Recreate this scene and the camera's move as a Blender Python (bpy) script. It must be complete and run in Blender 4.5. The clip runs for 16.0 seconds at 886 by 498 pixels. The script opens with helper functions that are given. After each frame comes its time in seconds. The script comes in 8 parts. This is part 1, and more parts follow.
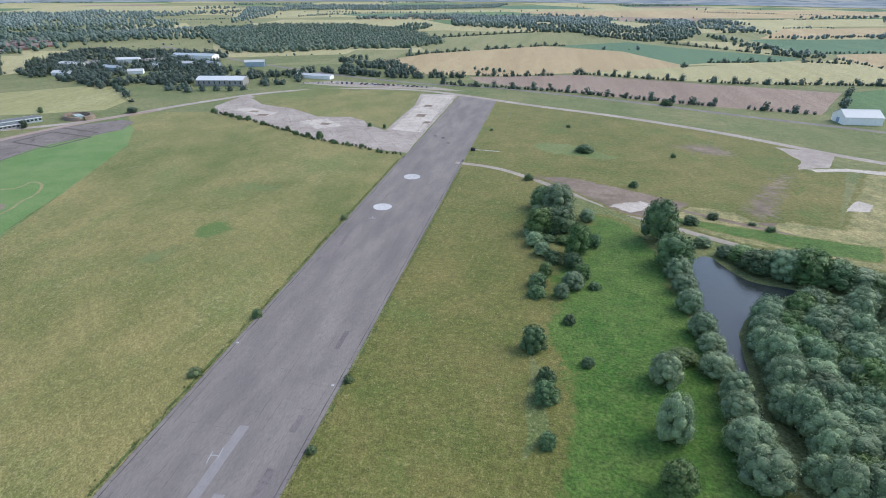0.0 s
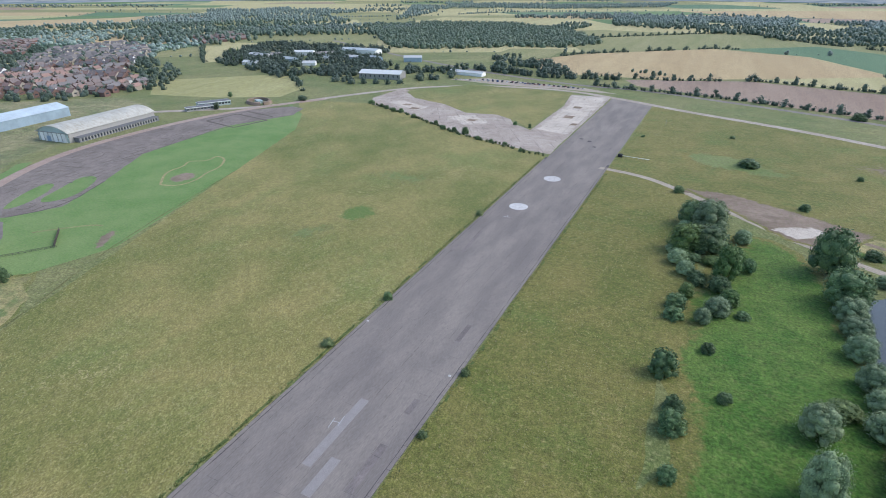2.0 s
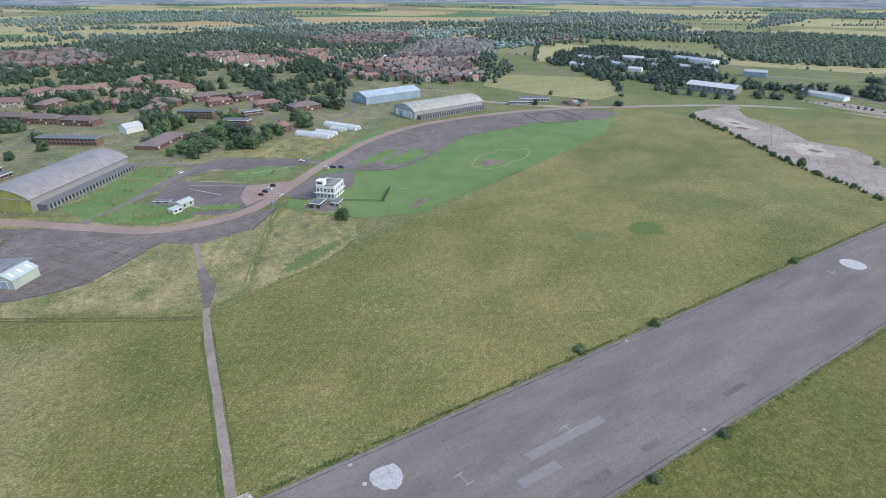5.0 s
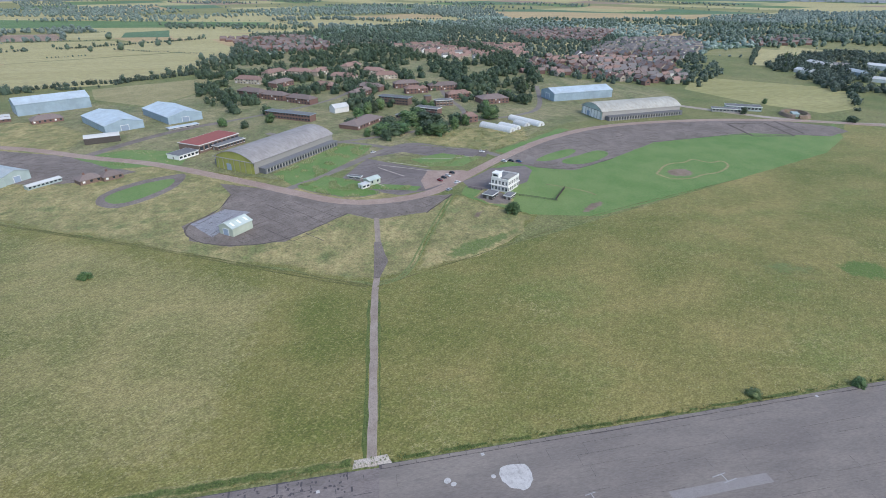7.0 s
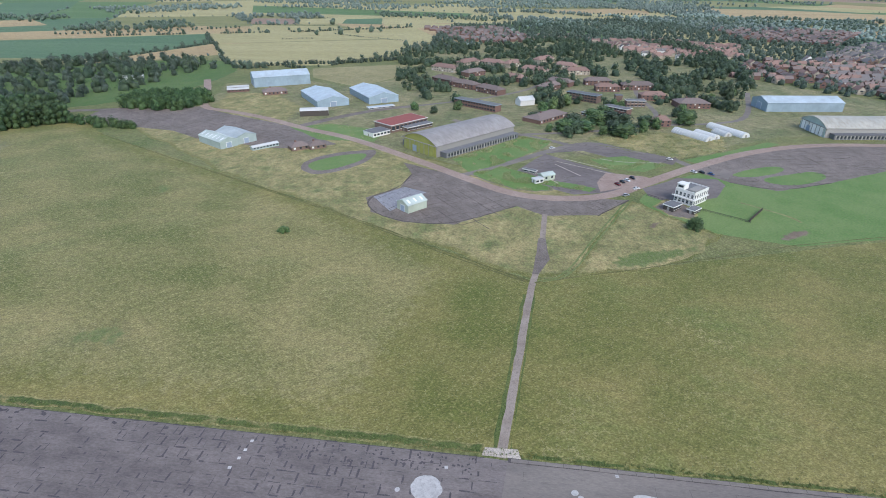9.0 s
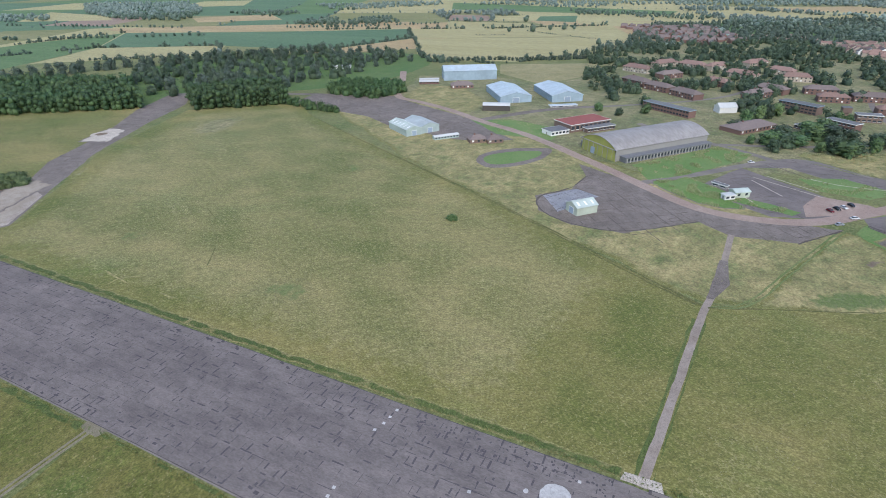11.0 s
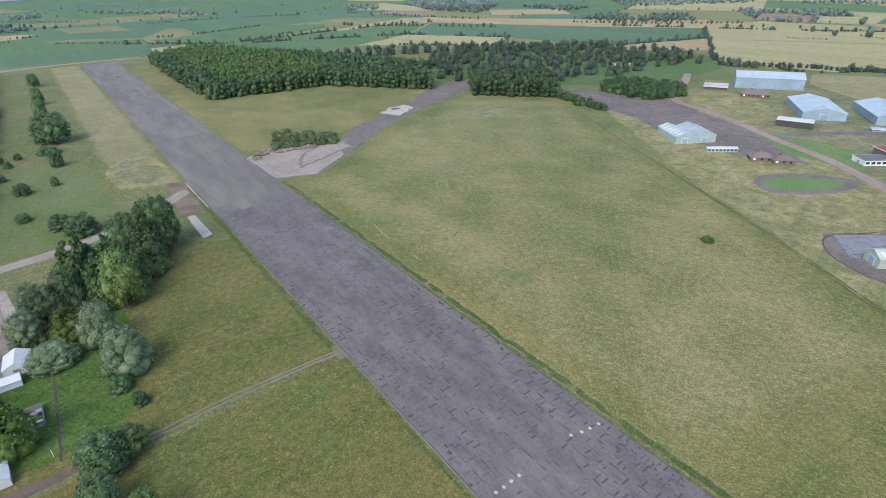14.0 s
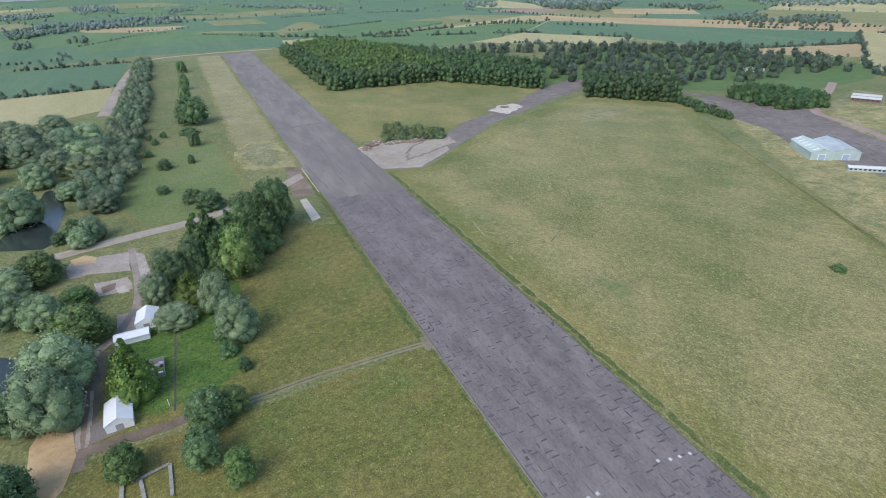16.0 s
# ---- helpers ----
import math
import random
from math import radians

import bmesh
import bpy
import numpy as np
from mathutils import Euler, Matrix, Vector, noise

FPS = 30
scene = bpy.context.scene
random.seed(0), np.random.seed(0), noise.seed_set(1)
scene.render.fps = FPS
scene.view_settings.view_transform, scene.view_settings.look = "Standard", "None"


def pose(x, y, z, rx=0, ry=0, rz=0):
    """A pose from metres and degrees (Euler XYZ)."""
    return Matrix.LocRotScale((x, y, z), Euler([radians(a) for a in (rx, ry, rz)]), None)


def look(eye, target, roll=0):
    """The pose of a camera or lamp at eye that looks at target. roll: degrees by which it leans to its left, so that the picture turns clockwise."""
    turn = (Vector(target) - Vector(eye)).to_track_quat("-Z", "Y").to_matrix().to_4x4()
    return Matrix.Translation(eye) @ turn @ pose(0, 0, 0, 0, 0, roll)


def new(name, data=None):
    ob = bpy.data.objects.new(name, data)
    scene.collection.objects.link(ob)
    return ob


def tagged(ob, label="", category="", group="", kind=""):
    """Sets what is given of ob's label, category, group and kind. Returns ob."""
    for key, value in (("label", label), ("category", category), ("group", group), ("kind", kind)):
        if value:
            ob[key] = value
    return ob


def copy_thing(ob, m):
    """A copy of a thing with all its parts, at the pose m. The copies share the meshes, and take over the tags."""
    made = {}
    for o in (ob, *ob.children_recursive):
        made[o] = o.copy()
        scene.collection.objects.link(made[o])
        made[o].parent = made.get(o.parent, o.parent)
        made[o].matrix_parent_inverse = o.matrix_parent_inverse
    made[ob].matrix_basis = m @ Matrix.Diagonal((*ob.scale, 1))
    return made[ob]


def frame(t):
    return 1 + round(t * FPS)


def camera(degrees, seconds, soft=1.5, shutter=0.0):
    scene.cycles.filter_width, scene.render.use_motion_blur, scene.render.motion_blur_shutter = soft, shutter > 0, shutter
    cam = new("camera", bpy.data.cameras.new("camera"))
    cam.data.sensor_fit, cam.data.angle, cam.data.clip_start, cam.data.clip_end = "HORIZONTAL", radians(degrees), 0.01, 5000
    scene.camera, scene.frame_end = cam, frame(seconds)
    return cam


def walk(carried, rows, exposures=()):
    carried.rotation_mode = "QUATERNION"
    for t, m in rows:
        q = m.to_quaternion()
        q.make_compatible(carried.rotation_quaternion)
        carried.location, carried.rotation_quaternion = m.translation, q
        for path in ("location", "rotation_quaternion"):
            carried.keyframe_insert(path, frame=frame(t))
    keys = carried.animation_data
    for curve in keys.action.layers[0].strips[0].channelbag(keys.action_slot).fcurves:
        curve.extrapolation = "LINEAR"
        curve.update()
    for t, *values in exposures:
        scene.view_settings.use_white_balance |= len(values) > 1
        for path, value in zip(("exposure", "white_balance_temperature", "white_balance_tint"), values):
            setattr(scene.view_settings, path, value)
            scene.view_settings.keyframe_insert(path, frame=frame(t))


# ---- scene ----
cam = camera(78.85, 16.0, soft=0.9)
# seconds, eye (x, y, z), turn to the left of +y, pitch, roll
PATH = [
    (0.0, 80.96, 29.62, 116.60, 10.875, -26.220, 0.355),
    (0.5, 81.05, 29.71, 116.67, 14.038, -26.294, 0.300),
    (1.0, 81.16, 29.76, 116.70, 17.651, -26.341, 0.133),
    (1.5, 81.14, 29.89, 116.72, 21.657, -26.384, 0.114),
    (2.0, 81.08, 30.01, 116.64, 26.390, -26.398, -0.001),
    (2.5, 81.06, 29.95, 116.51, 31.469, -26.382, -0.099),
    (3.0, 81.09, 29.99, 116.50, 37.648, -26.374, -0.077),
    (3.5, 81.21, 30.10, 116.46, 43.834, -26.350, -0.140),
    (4.0, 81.38, 30.17, 116.31, 49.151, -26.303, -0.232),
    (4.2, 81.41, 30.20, 116.23, 51.137, -26.267, -0.203),
    (6.3, 80.80, 30.95, 115.62, 70.550, -26.243, 0.258),
    (6.5, 80.82, 31.01, 115.62, 72.657, -26.382, 0.064),
    (7.0, 80.90, 31.10, 115.75, 77.944, -26.524, 0.104),
    (7.5, 80.90, 31.11, 115.91, 82.942, -26.694, 0.104),
    (8.0, 80.92, 31.09, 115.93, 87.934, -26.838, 0.153),
    (8.2, 80.92, 31.09, 115.89, 89.837, -26.947, 0.258),
    (10.3, 80.62, 31.35, 114.84, 109.563, -27.312, -0.329),
    (10.5, 80.61, 31.34, 114.84, 111.628, -27.349, -0.520),
    (11.0, 80.62, 31.37, 114.95, 116.459, -27.400, -0.658),
    (11.5, 80.56, 31.47, 114.98, 120.861, -27.407, -0.778),
    (12.0, 80.50, 31.49, 114.90, 125.394, -27.428, -0.929),
    (12.5, 80.59, 31.51, 114.74, 130.520, -27.423, -0.969),
    (13.0, 80.55, 31.61, 114.74, 135.821, -27.429, -1.121),
    (13.5, 80.42, 31.70, 114.86, 140.556, -27.443, -1.204),
    (14.0, 80.36, 31.85, 114.91, 144.391, -27.423, -1.277),
    (14.5, 80.22, 31.91, 114.99, 147.575, -27.409, -1.285),
    (15.0, 80.16, 31.91, 115.07, 150.416, -27.403, -1.346),
    (15.5, 80.08, 31.84, 115.12, 153.088, -27.419, -1.351),
    (16.0, 80.14, 31.76, 115.16, 155.879, -27.423, -1.342),
]


def flown(x, y, z, yaw, pitch, roll):
    a, b = radians(yaw), radians(pitch)
    ahead = Vector((-math.sin(a) * math.cos(b), math.cos(a) * math.cos(b), math.sin(b)))
    return look((x, y, z), Vector((x, y, z)) + 100 * ahead, roll)


walk(cam, [(row[0], flown(*row[1:])) for row in PATH], [(0.0, 0.90), (3.5, 0.81), (7.0, 0.71), (11.0, 0.72), (16.0, 0.81)])

from mathutils import geometry

# ---- light: bright overcast sky, weak wide sun ----
world = bpy.data.worlds.new("world")
scene.world = world
world.use_nodes = True
SUN_DIR = Vector((0.80, 0.50, 0.92)).normalized()
wn = world.node_tree.nodes
sky = wn.new("ShaderNodeTexSky")
sky.sky_type, sky.sun_disc = "NISHITA", False
sky.sun_elevation = math.asin(SUN_DIR.z)
sky.sun_rotation = math.atan2(SUN_DIR.x, SUN_DIR.y)
sky.air_density, sky.dust_density, sky.ozone_density = 1.0, 1.3, 1.6
wn["Background"].inputs["Strength"].default_value = 0.15
world.node_tree.links.new(sky.outputs["Color"], wn["Background"].inputs["Color"])
sun = new("sun", bpy.data.lights.new("sun", "SUN"))
sun.data.energy, sun.data.angle, sun.data.color = 1.0, radians(34), (1.0, 0.97, 0.93)
sun.matrix_world = look(SUN_DIR * 500, (0, 0, 0))


# ---- materials ----
def nodes_of(name, rough=0.9, metal=0.0):
    m = bpy.data.materials.new(name)
    m.use_nodes = True
    nt = m.node_tree
    bsdf = nt.nodes["Principled BSDF"]
    bsdf.inputs["Roughness"].default_value = rough
    bsdf.inputs["Metallic"].default_value = metal
    bsdf.inputs["Specular IOR Level"].default_value = 0.25
    return m, nt, bsdf


def noise_fac(nt, vec, scale, lo, hi, detail=4.0, rough=0.6):
    n = nt.nodes.new("ShaderNodeTexNoise")
    n.inputs["Scale"].default_value, n.inputs["Detail"].default_value, n.inputs["Roughness"].default_value = scale, detail, rough
    nt.links.new(vec, n.inputs["Vector"])
    r = nt.nodes.new("ShaderNodeMapRange")
    r.inputs["From Min"].default_value, r.inputs["From Max"].default_value = lo, hi
    nt.links.new(n.outputs["Fac"], r.inputs["Value"])
    return r.outputs["Result"]


def mix(nt, fac, a, b, kind="MIX"):
    m = nt.nodes.new("ShaderNodeMix")
    m.data_type, m.blend_type = "RGBA", kind
    for value, socket in ((fac, m.inputs[0]), (a, m.inputs[6]), (b, m.inputs[7])):
        if isinstance(value, (int, float)):
            socket.default_value = value
        elif isinstance(value, tuple):
            socket.default_value = (*value, 1)
        else:
            nt.links.new(value, socket)
    return m.outputs[2]


def position(nt, stretch=(1, 1, 1), turn=0.0):
    g = nt.nodes.new("ShaderNodeNewGeometry")
    p = nt.nodes.new("ShaderNodeMapping")
    p.inputs["Scale"].default_value = stretch
    p.inputs["Rotation"].default_value = (0, 0, radians(turn))
    nt.links.new(g.outputs["Position"], p.inputs["Vector"])
    return p.outputs["Vector"]


def add_bump(nt, bsdf, height, distance, strength=1.0):
    b = nt.nodes.new("ShaderNodeBump")
    b.inputs["Distance"].default_value, b.inputs["Strength"].default_value = distance, strength
    nt.links.new(height, b.inputs["Height"])
    nt.links.new(b.outputs["Normal"], bsdf.inputs["Normal"])


def cover(nt, low, high, fleck, big=0.012, mid=0.09, fine=0.9, stretch=(1, 1, 1), turn=0.0, fleck_amount=0.6, tiny=2.6, contrast=0.35, pieces=0.0, streak=0.0, green=None, clumps=0.0):
    """The colour of a ground cover (broad drifts between two colours, patches, flecks, tufts) and its fine relief."""
    vec = position(nt, stretch, turn)

    def times(one, other):
        k = nt.nodes.new("ShaderNodeMath")
        k.operation = "MULTIPLY"
        nt.links.new(one, k.inputs[0])
        if isinstance(other, float):
            k.inputs[1].default_value = other
        else:
            nt.links.new(other, k.inputs[1])
        return k.outputs[0]

    both = nt.nodes.new("ShaderNodeMath")
    nt.links.new(times(noise_fac(nt, vec, big, 0.40, 0.60, 3), 0.5), both.inputs[0])
    nt.links.new(times(noise_fac(nt, vec, mid, 0.38, 0.62, 5), 0.5), both.inputs[1])
    colour = mix(nt, both.outputs[0], low, high)
    if green:
        colour = mix(nt, times(noise_fac(nt, vec, big * 2.3, 0.52, 0.70, 6, 0.62), 0.75), colour, green)
    colour = mix(nt, times(noise_fac(nt, vec, fine, 0.5, 0.66, 6, 0.7), float(fleck_amount)), colour, fleck)
    if streak:
        curl = nt.nodes.new("ShaderNodeMath")
        curl.operation = "COMPARE"
        curl.inputs[1].default_value, curl.inputs[2].default_value = 0.53, 0.006
        nt.links.new(noise_fac(nt, vec, 0.075, 0.0, 1.0, 5, 0.62), curl.inputs[0])
        colour = mix(nt, times(times(curl.outputs[0], noise_fac(nt, vec, 0.02, 0.50, 0.66, 3)), float(streak)), colour, fleck)
    speck = noise_fac(nt, vec, tiny, 0.36, 0.64, 4, 0.75)
    grey = nt.nodes.new("ShaderNodeMapRange")
    grey.inputs["To Min"].default_value, grey.inputs["To Max"].default_value = 1 - contrast, 1 + contrast
    nt.links.new(speck, grey.inputs["Value"])
    value = grey.outputs[0]
    if clumps:
        lump = nt.nodes.new("ShaderNodeMapRange")
        lump.inputs["To Min"].default_value, lump.inputs["To Max"].default_value = 1 - clumps, 1 + clumps
        nt.links.new(noise_fac(nt, vec, tiny * 0.24, 0.36, 0.64, 6, 0.72), lump.inputs["Value"])
        value = times(value, lump.outputs[0])
    if pieces:
        info = nt.nodes.new("ShaderNodeObjectInfo")
        geo = nt.nodes.new("ShaderNodeNewGeometry")
        add = nt.nodes.new("ShaderNodeMath")
        nt.links.new(info.outputs["Random"], add.inputs[0])
        nt.links.new(geo.outputs["Random Per Island"], add.inputs[1])
        frac = nt.nodes.new("ShaderNodeMath")
        frac.operation = "FRACT"
        nt.links.new(add.outputs[0], frac.inputs[0])
        span = nt.nodes.new("ShaderNodeMapRange")
        span.inputs["To Min"].default_value, span.inputs["To Max"].default_value = 1 - pieces, 1 + pieces
        nt.links.new(frac.outputs[0], span.inputs["Value"])
        value = times(value, span.outputs[0])
    comb = nt.nodes.new("ShaderNodeCombineColor")
    for n in range(3):
        nt.links.new(value, comb.inputs[n])
    return mix(nt, 1.0, colour, comb.outputs[0], "MULTIPLY"), speck


LOOKS, SOFT, SHEENS = {}, {}, {}


def ground_mat(name, low, high, fleck, bump=0.25, rough=0.95, sheen=0.0, **look):
    m, nt, bsdf = nodes_of(name, rough)
    bsdf.inputs["Sheen Weight"].default_value, bsdf.inputs["Sheen Roughness"].default_value = sheen, 0.45
    SHEENS[name] = sheen
    LOOKS[name] = (dict(low=low, high=high, fleck=fleck, **look), bump)
    colour, speck = cover(nt, low, high, fleck, **look)
    nt.links.new(colour, bsdf.inputs["Base Color"])
    if bump:
        add_bump(nt, bsdf, speck, bump)
    return m


def soft_mat(material, under):
    """The same cover, thinning out raggedly into the grass round it where its sheet ends."""
    key = material.name + "_into_" + under.name
    if key not in SOFT:
        m, nt, bsdf = nodes_of(key, 0.95)
        bsdf.inputs["Sheen Weight"].default_value, bsdf.inputs["Sheen Roughness"].default_value = SHEENS[under.name], 0.45
        look, bump = LOOKS[material.name]
        colour, speck = cover(nt, **look)
        ground, _ = cover(nt, **LOOKS[under.name][0])
        edge = nt.nodes.new("ShaderNodeAttribute")
        edge.attribute_name = "inward"
        rag = noise_fac(nt, position(nt), 0.22, 0.25, 0.75, 7, 0.68)
        total = nt.nodes.new("ShaderNodeMath")
        nt.links.new(edge.outputs["Fac"], total.inputs[0])
        nt.links.new(rag, total.inputs[1])
        cut = nt.nodes.new("ShaderNodeMapRange")
        cut.inputs["From Min"].default_value, cut.inputs["From Max"].default_value = 0.78, 1.12
        nt.links.new(total.outputs[0], cut.inputs["Value"])
        inner = nt.nodes.new("ShaderNodeMapRange")
        inner.inputs["From Max"].default_value = 0.18
        nt.links.new(edge.outputs["Fac"], inner.inputs["Value"])
        both = nt.nodes.new("ShaderNodeMath")
        both.operation = "MULTIPLY"
        nt.links.new(cut.outputs[0], both.inputs[0])
        nt.links.new(inner.outputs[0], both.inputs[1])
        nt.links.new(mix(nt, both.outputs[0], ground, colour), bsdf.inputs["Base Color"])
        add_bump(nt, bsdf, speck, bump)
        SOFT[key] = m
    return SOFT[key]


def plain_mat(name, colour, rough=0.7, metal=0.0, vary=0.12, scale=0.6, dirt=None, dirt_amount=0.35, stretch=(1, 1, 1), bump=0.0):
    """Painted or solid stuff with slight unevenness, stains and a change from piece to piece."""
    m, nt, bsdf = nodes_of(name, rough, metal)
    tc = nt.nodes.new("ShaderNodeTexCoord")
    mp = nt.nodes.new("ShaderNodeMapping")
    mp.inputs["Scale"].default_value = stretch
    nt.links.new(tc.outputs["Object"], mp.inputs["Vector"])
    vec = mp.outputs["Vector"]
    fac = noise_fac(nt, vec, scale, 0.25, 0.75, 5)
    dark = tuple(c * (1 - vary) for c in colour)
    light = tuple(min(1, c * (1 + vary)) for c in colour)
    out = mix(nt, fac, dark, light)
    if dirt:
        stain = noise_fac(nt, vec, scale * 0.35, 0.5, 0.75, 6, 0.7)
        k = nt.nodes.new("ShaderNodeMath")
        k.operation = "MULTIPLY"
        k.inputs[1].default_value = dirt_amount
        nt.links.new(stain, k.inputs[0])
        out = mix(nt, k.outputs[0], out, dirt)
    info = nt.nodes.new("ShaderNodeObjectInfo")
    r = nt.nodes.new("ShaderNodeMapRange")
    r.inputs["To Min"].default_value, r.inputs["To Max"].default_value = 0.88, 1.12
    nt.links.new(info.outputs["Random"], r.inputs["Value"])
    comb = nt.nodes.new("ShaderNodeCombineColor")
    for n in range(3):
        nt.links.new(r.outputs[0], comb.inputs[n])
    out = mix(nt, 1.0, out, comb.outputs[0], "MULTIPLY")
    nt.links.new(out, bsdf.inputs["Base Color"])
    if bump:
        add_bump(nt, bsdf, fac, bump)
    return m


def leaf_mat(name, dark, light, fine=1.6, sheen=0.03):
    """Leaves: colour changes from clump to clump and from tree to tree."""
    m, nt, bsdf = nodes_of(name, 0.6)
    geo = nt.nodes.new("ShaderNodeNewGeometry")
    info = nt.nodes.new("ShaderNodeObjectInfo")
    out = mix(nt, geo.outputs["Random Per Island"], dark, light)
    hs = nt.nodes.new("ShaderNodeHueSaturation")
    r = nt.nodes.new("ShaderNodeMapRange")
    r.inputs["To Min"].default_value, r.inputs["To Max"].default_value = 0.7, 1.25
    nt.links.new(info.outputs["Random"], r.inputs["Value"])
    nt.links.new(r.outputs[0], hs.inputs["Value"])
    r2 = nt.nodes.new("ShaderNodeMapRange")
    r2.inputs["To Min"].default_value, r2.inputs["To Max"].default_value = 0.475, 0.52
    nt.links.new(noise_fac(nt, position(nt), 0.02, 0.3, 0.7, 2), r2.inputs["Value"])
    nt.links.new(r2.outputs[0], hs.inputs["Hue"])
    nt.links.new(out, hs.inputs["Color"])
    grain = noise_fac(nt, position(nt), fine, 0.30, 0.70, 5, 0.7)
    span = nt.nodes.new("ShaderNodeMapRange")
    span.inputs["To Min"].default_value, span.inputs["To Max"].default_value = 0.62, 1.36
    nt.links.new(grain, span.inputs["Value"])
    comb = nt.nodes.new("ShaderNodeCombineColor")
    for n in range(3):
        nt.links.new(span.outputs[0], comb.inputs[n])
    nt.links.new(mix(nt, 1.0, hs.outputs[0], comb.outputs[0], "MULTIPLY"), bsdf.inputs["Base Color"])
    bsdf.inputs["Specular IOR Level"].default_value = 0.4
    bsdf.inputs["Sheen Weight"].default_value, bsdf.inputs["Sheen Roughness"].default_value = sheen, 0.5
    add_bump(nt, bsdf, grain, 0.22 / fine)
    return m


GRASS = ground_mat("dry_grass", (0.112, 0.136, 0.030), (0.262, 0.222, 0.080), (0.340, 0.295, 0.138), big=0.008, mid=0.035, fine=0.85, tiny=1.7, stretch=(1, 0.75, 1), turn=38, fleck_amount=0.44, contrast=0.33, streak=0.8, green=(0.128, 0.172, 0.044), bump=0.05, sheen=0.05, clumps=0.2)
SAGE = ground_mat("pale_sage_grass", (0.137, 0.153, 0.045), (0.307, 0.259, 0.111), (0.378, 0.327, 0.169), big=0.008, mid=0.035, fine=0.85, tiny=1.7, stretch=(1, 0.75, 1), turn=38, fleck_amount=0.55, contrast=0.34, bump=0.05, streak=0.8, green=(0.162, 0.184, 0.064), sheen=0.05, clumps=0.22)
EAST = ground_mat("olive_grass", (0.108, 0.126, 0.027), (0.197, 0.171, 0.053), (0.279, 0.236, 0.098), big=0.012, mid=0.06, fine=0.7, tiny=1.6, fleck_amount=0.62, contrast=0.36, bump=0.06, streak=0.7, green=(0.100, 0.150, 0.034), sheen=0.04, clumps=0.24)
MEADOW = ground_mat("meadow_grass", (0.115, 0.152, 0.044), (0.205, 0.200, 0.080), (0.260, 0.240, 0.120), mid=0.035, fine=0.45, tiny=0.9, fleck_amount=0.5, contrast=0.36, bump=0.12, sheen=0.05, clumps=0.2)
MOWN = ground_mat("mown_grass", (0.104, 0.203, 0.050), (0.175, 0.251, 0.084), (0.226, 0.254, 0.113), mid=0.06, fine=0.6, tiny=1.0, bump=0.06, fleck_amount=0.4, contrast=0.19, sheen=0.05)
LUSH = ground_mat("lush_grass", (0.052, 0.126, 0.018), (0.104, 0.168, 0.034), (0.150, 0.185, 0.054), big=0.02, mid=0.08, fine=0.35, tiny=0.9, contrast=0.42, bump=0.14, sheen=0.04, clumps=0.2)
STRAWY = ground_mat("straw_grass", (0.217, 0.208, 0.083), (0.387, 0.318, 0.148), (0.154, 0.182, 0.066), mid=0.06, fine=0.3, tiny=0.9, contrast=0.32, green=(0.118, 0.172, 0.054), big=0.03, bump=0.14, sheen=0.04, clumps=0.25)
BUFF = ground_mat("buff_grass", (0.235, 0.215, 0.098), (0.350, 0.300, 0.152), (0.200, 0.200, 0.085), mid=0.06, fine=0.5, tiny=1.4, contrast=0.3, bump=0.06, sheen=0.04, clumps=0.2)
PARK = ground_mat("park_grass", (0.070, 0.150, 0.035), (0.120, 0.180, 0.055), (0.100, 0.130, 0.050), bump=0.1, sheen=0.05)
DULL = ground_mat("uneven_rough_grass", (0.132, 0.160, 0.062), (0.300, 0.264, 0.138), (0.170, 0.152, 0.092), big=0.02, mid=0.07, fine=0.25, tiny=0.8, contrast=0.42, bump=0.12, sheen=0.04, clumps=0.25)
RICH = ground_mat("deep_green_grass", (0.085, 0.148, 0.030), (0.135, 0.185, 0.050), (0.195, 0.215, 0.085), mid=0.05, fine=0.6, tiny=1.6, contrast=0.28, bump=0.06, sheen=0.04)
DAMP = ground_mat("fresh_grass", (0.118, 0.175, 0.045), (0.185, 0.215, 0.078), (0.240, 0.240, 0.120), mid=0.05, fine=0.55, tiny=2.1, contrast=0.28, bump=0.12, sheen=0.05, clumps=0.18)
TARMAC = ground_mat("runway_tarmac", (0.188, 0.164, 0.150), (0.262, 0.228, 0.200), (0.142, 0.124, 0.117), big=0.03, mid=0.12, fine=0.9, bump=0.02, rough=0.85, stretch=(1, 0.25, 1), fleck_amount=0.35, contrast=0.12)
TARMAC_DARK = ground_mat("weathered_tarmac", (0.160, 0.136, 0.130), (0.238, 0.204, 0.190), (0.104, 0.090, 0.090), big=0.05, mid=0.18, fine=0.6, bump=0.03, rough=0.88, stretch=(1, 0.4, 1), fleck_amount=0.45, contrast=0.16, pieces=0.05)
APRON = ground_mat("brown_apron", (0.168, 0.140, 0.124), (0.262, 0.222, 0.196), (0.110, 0.090, 0.080), big=0.03, mid=0.15, fine=0.8, bump=0.03, rough=0.9)
ROAD = ground_mat("pinkish_road", (0.324, 0.233, 0.194), (0.410, 0.315, 0.265), (0.254, 0.186, 0.160), big=0.03, mid=0.2, fine=0.8, bump=0.02)
CONCRETE = ground_mat("old_concrete", (0.325, 0.268, 0.226), (0.460, 0.396, 0.342), (0.225, 0.182, 0.150), big=0.03, mid=0.14, fine=0.6, bump=0.03)
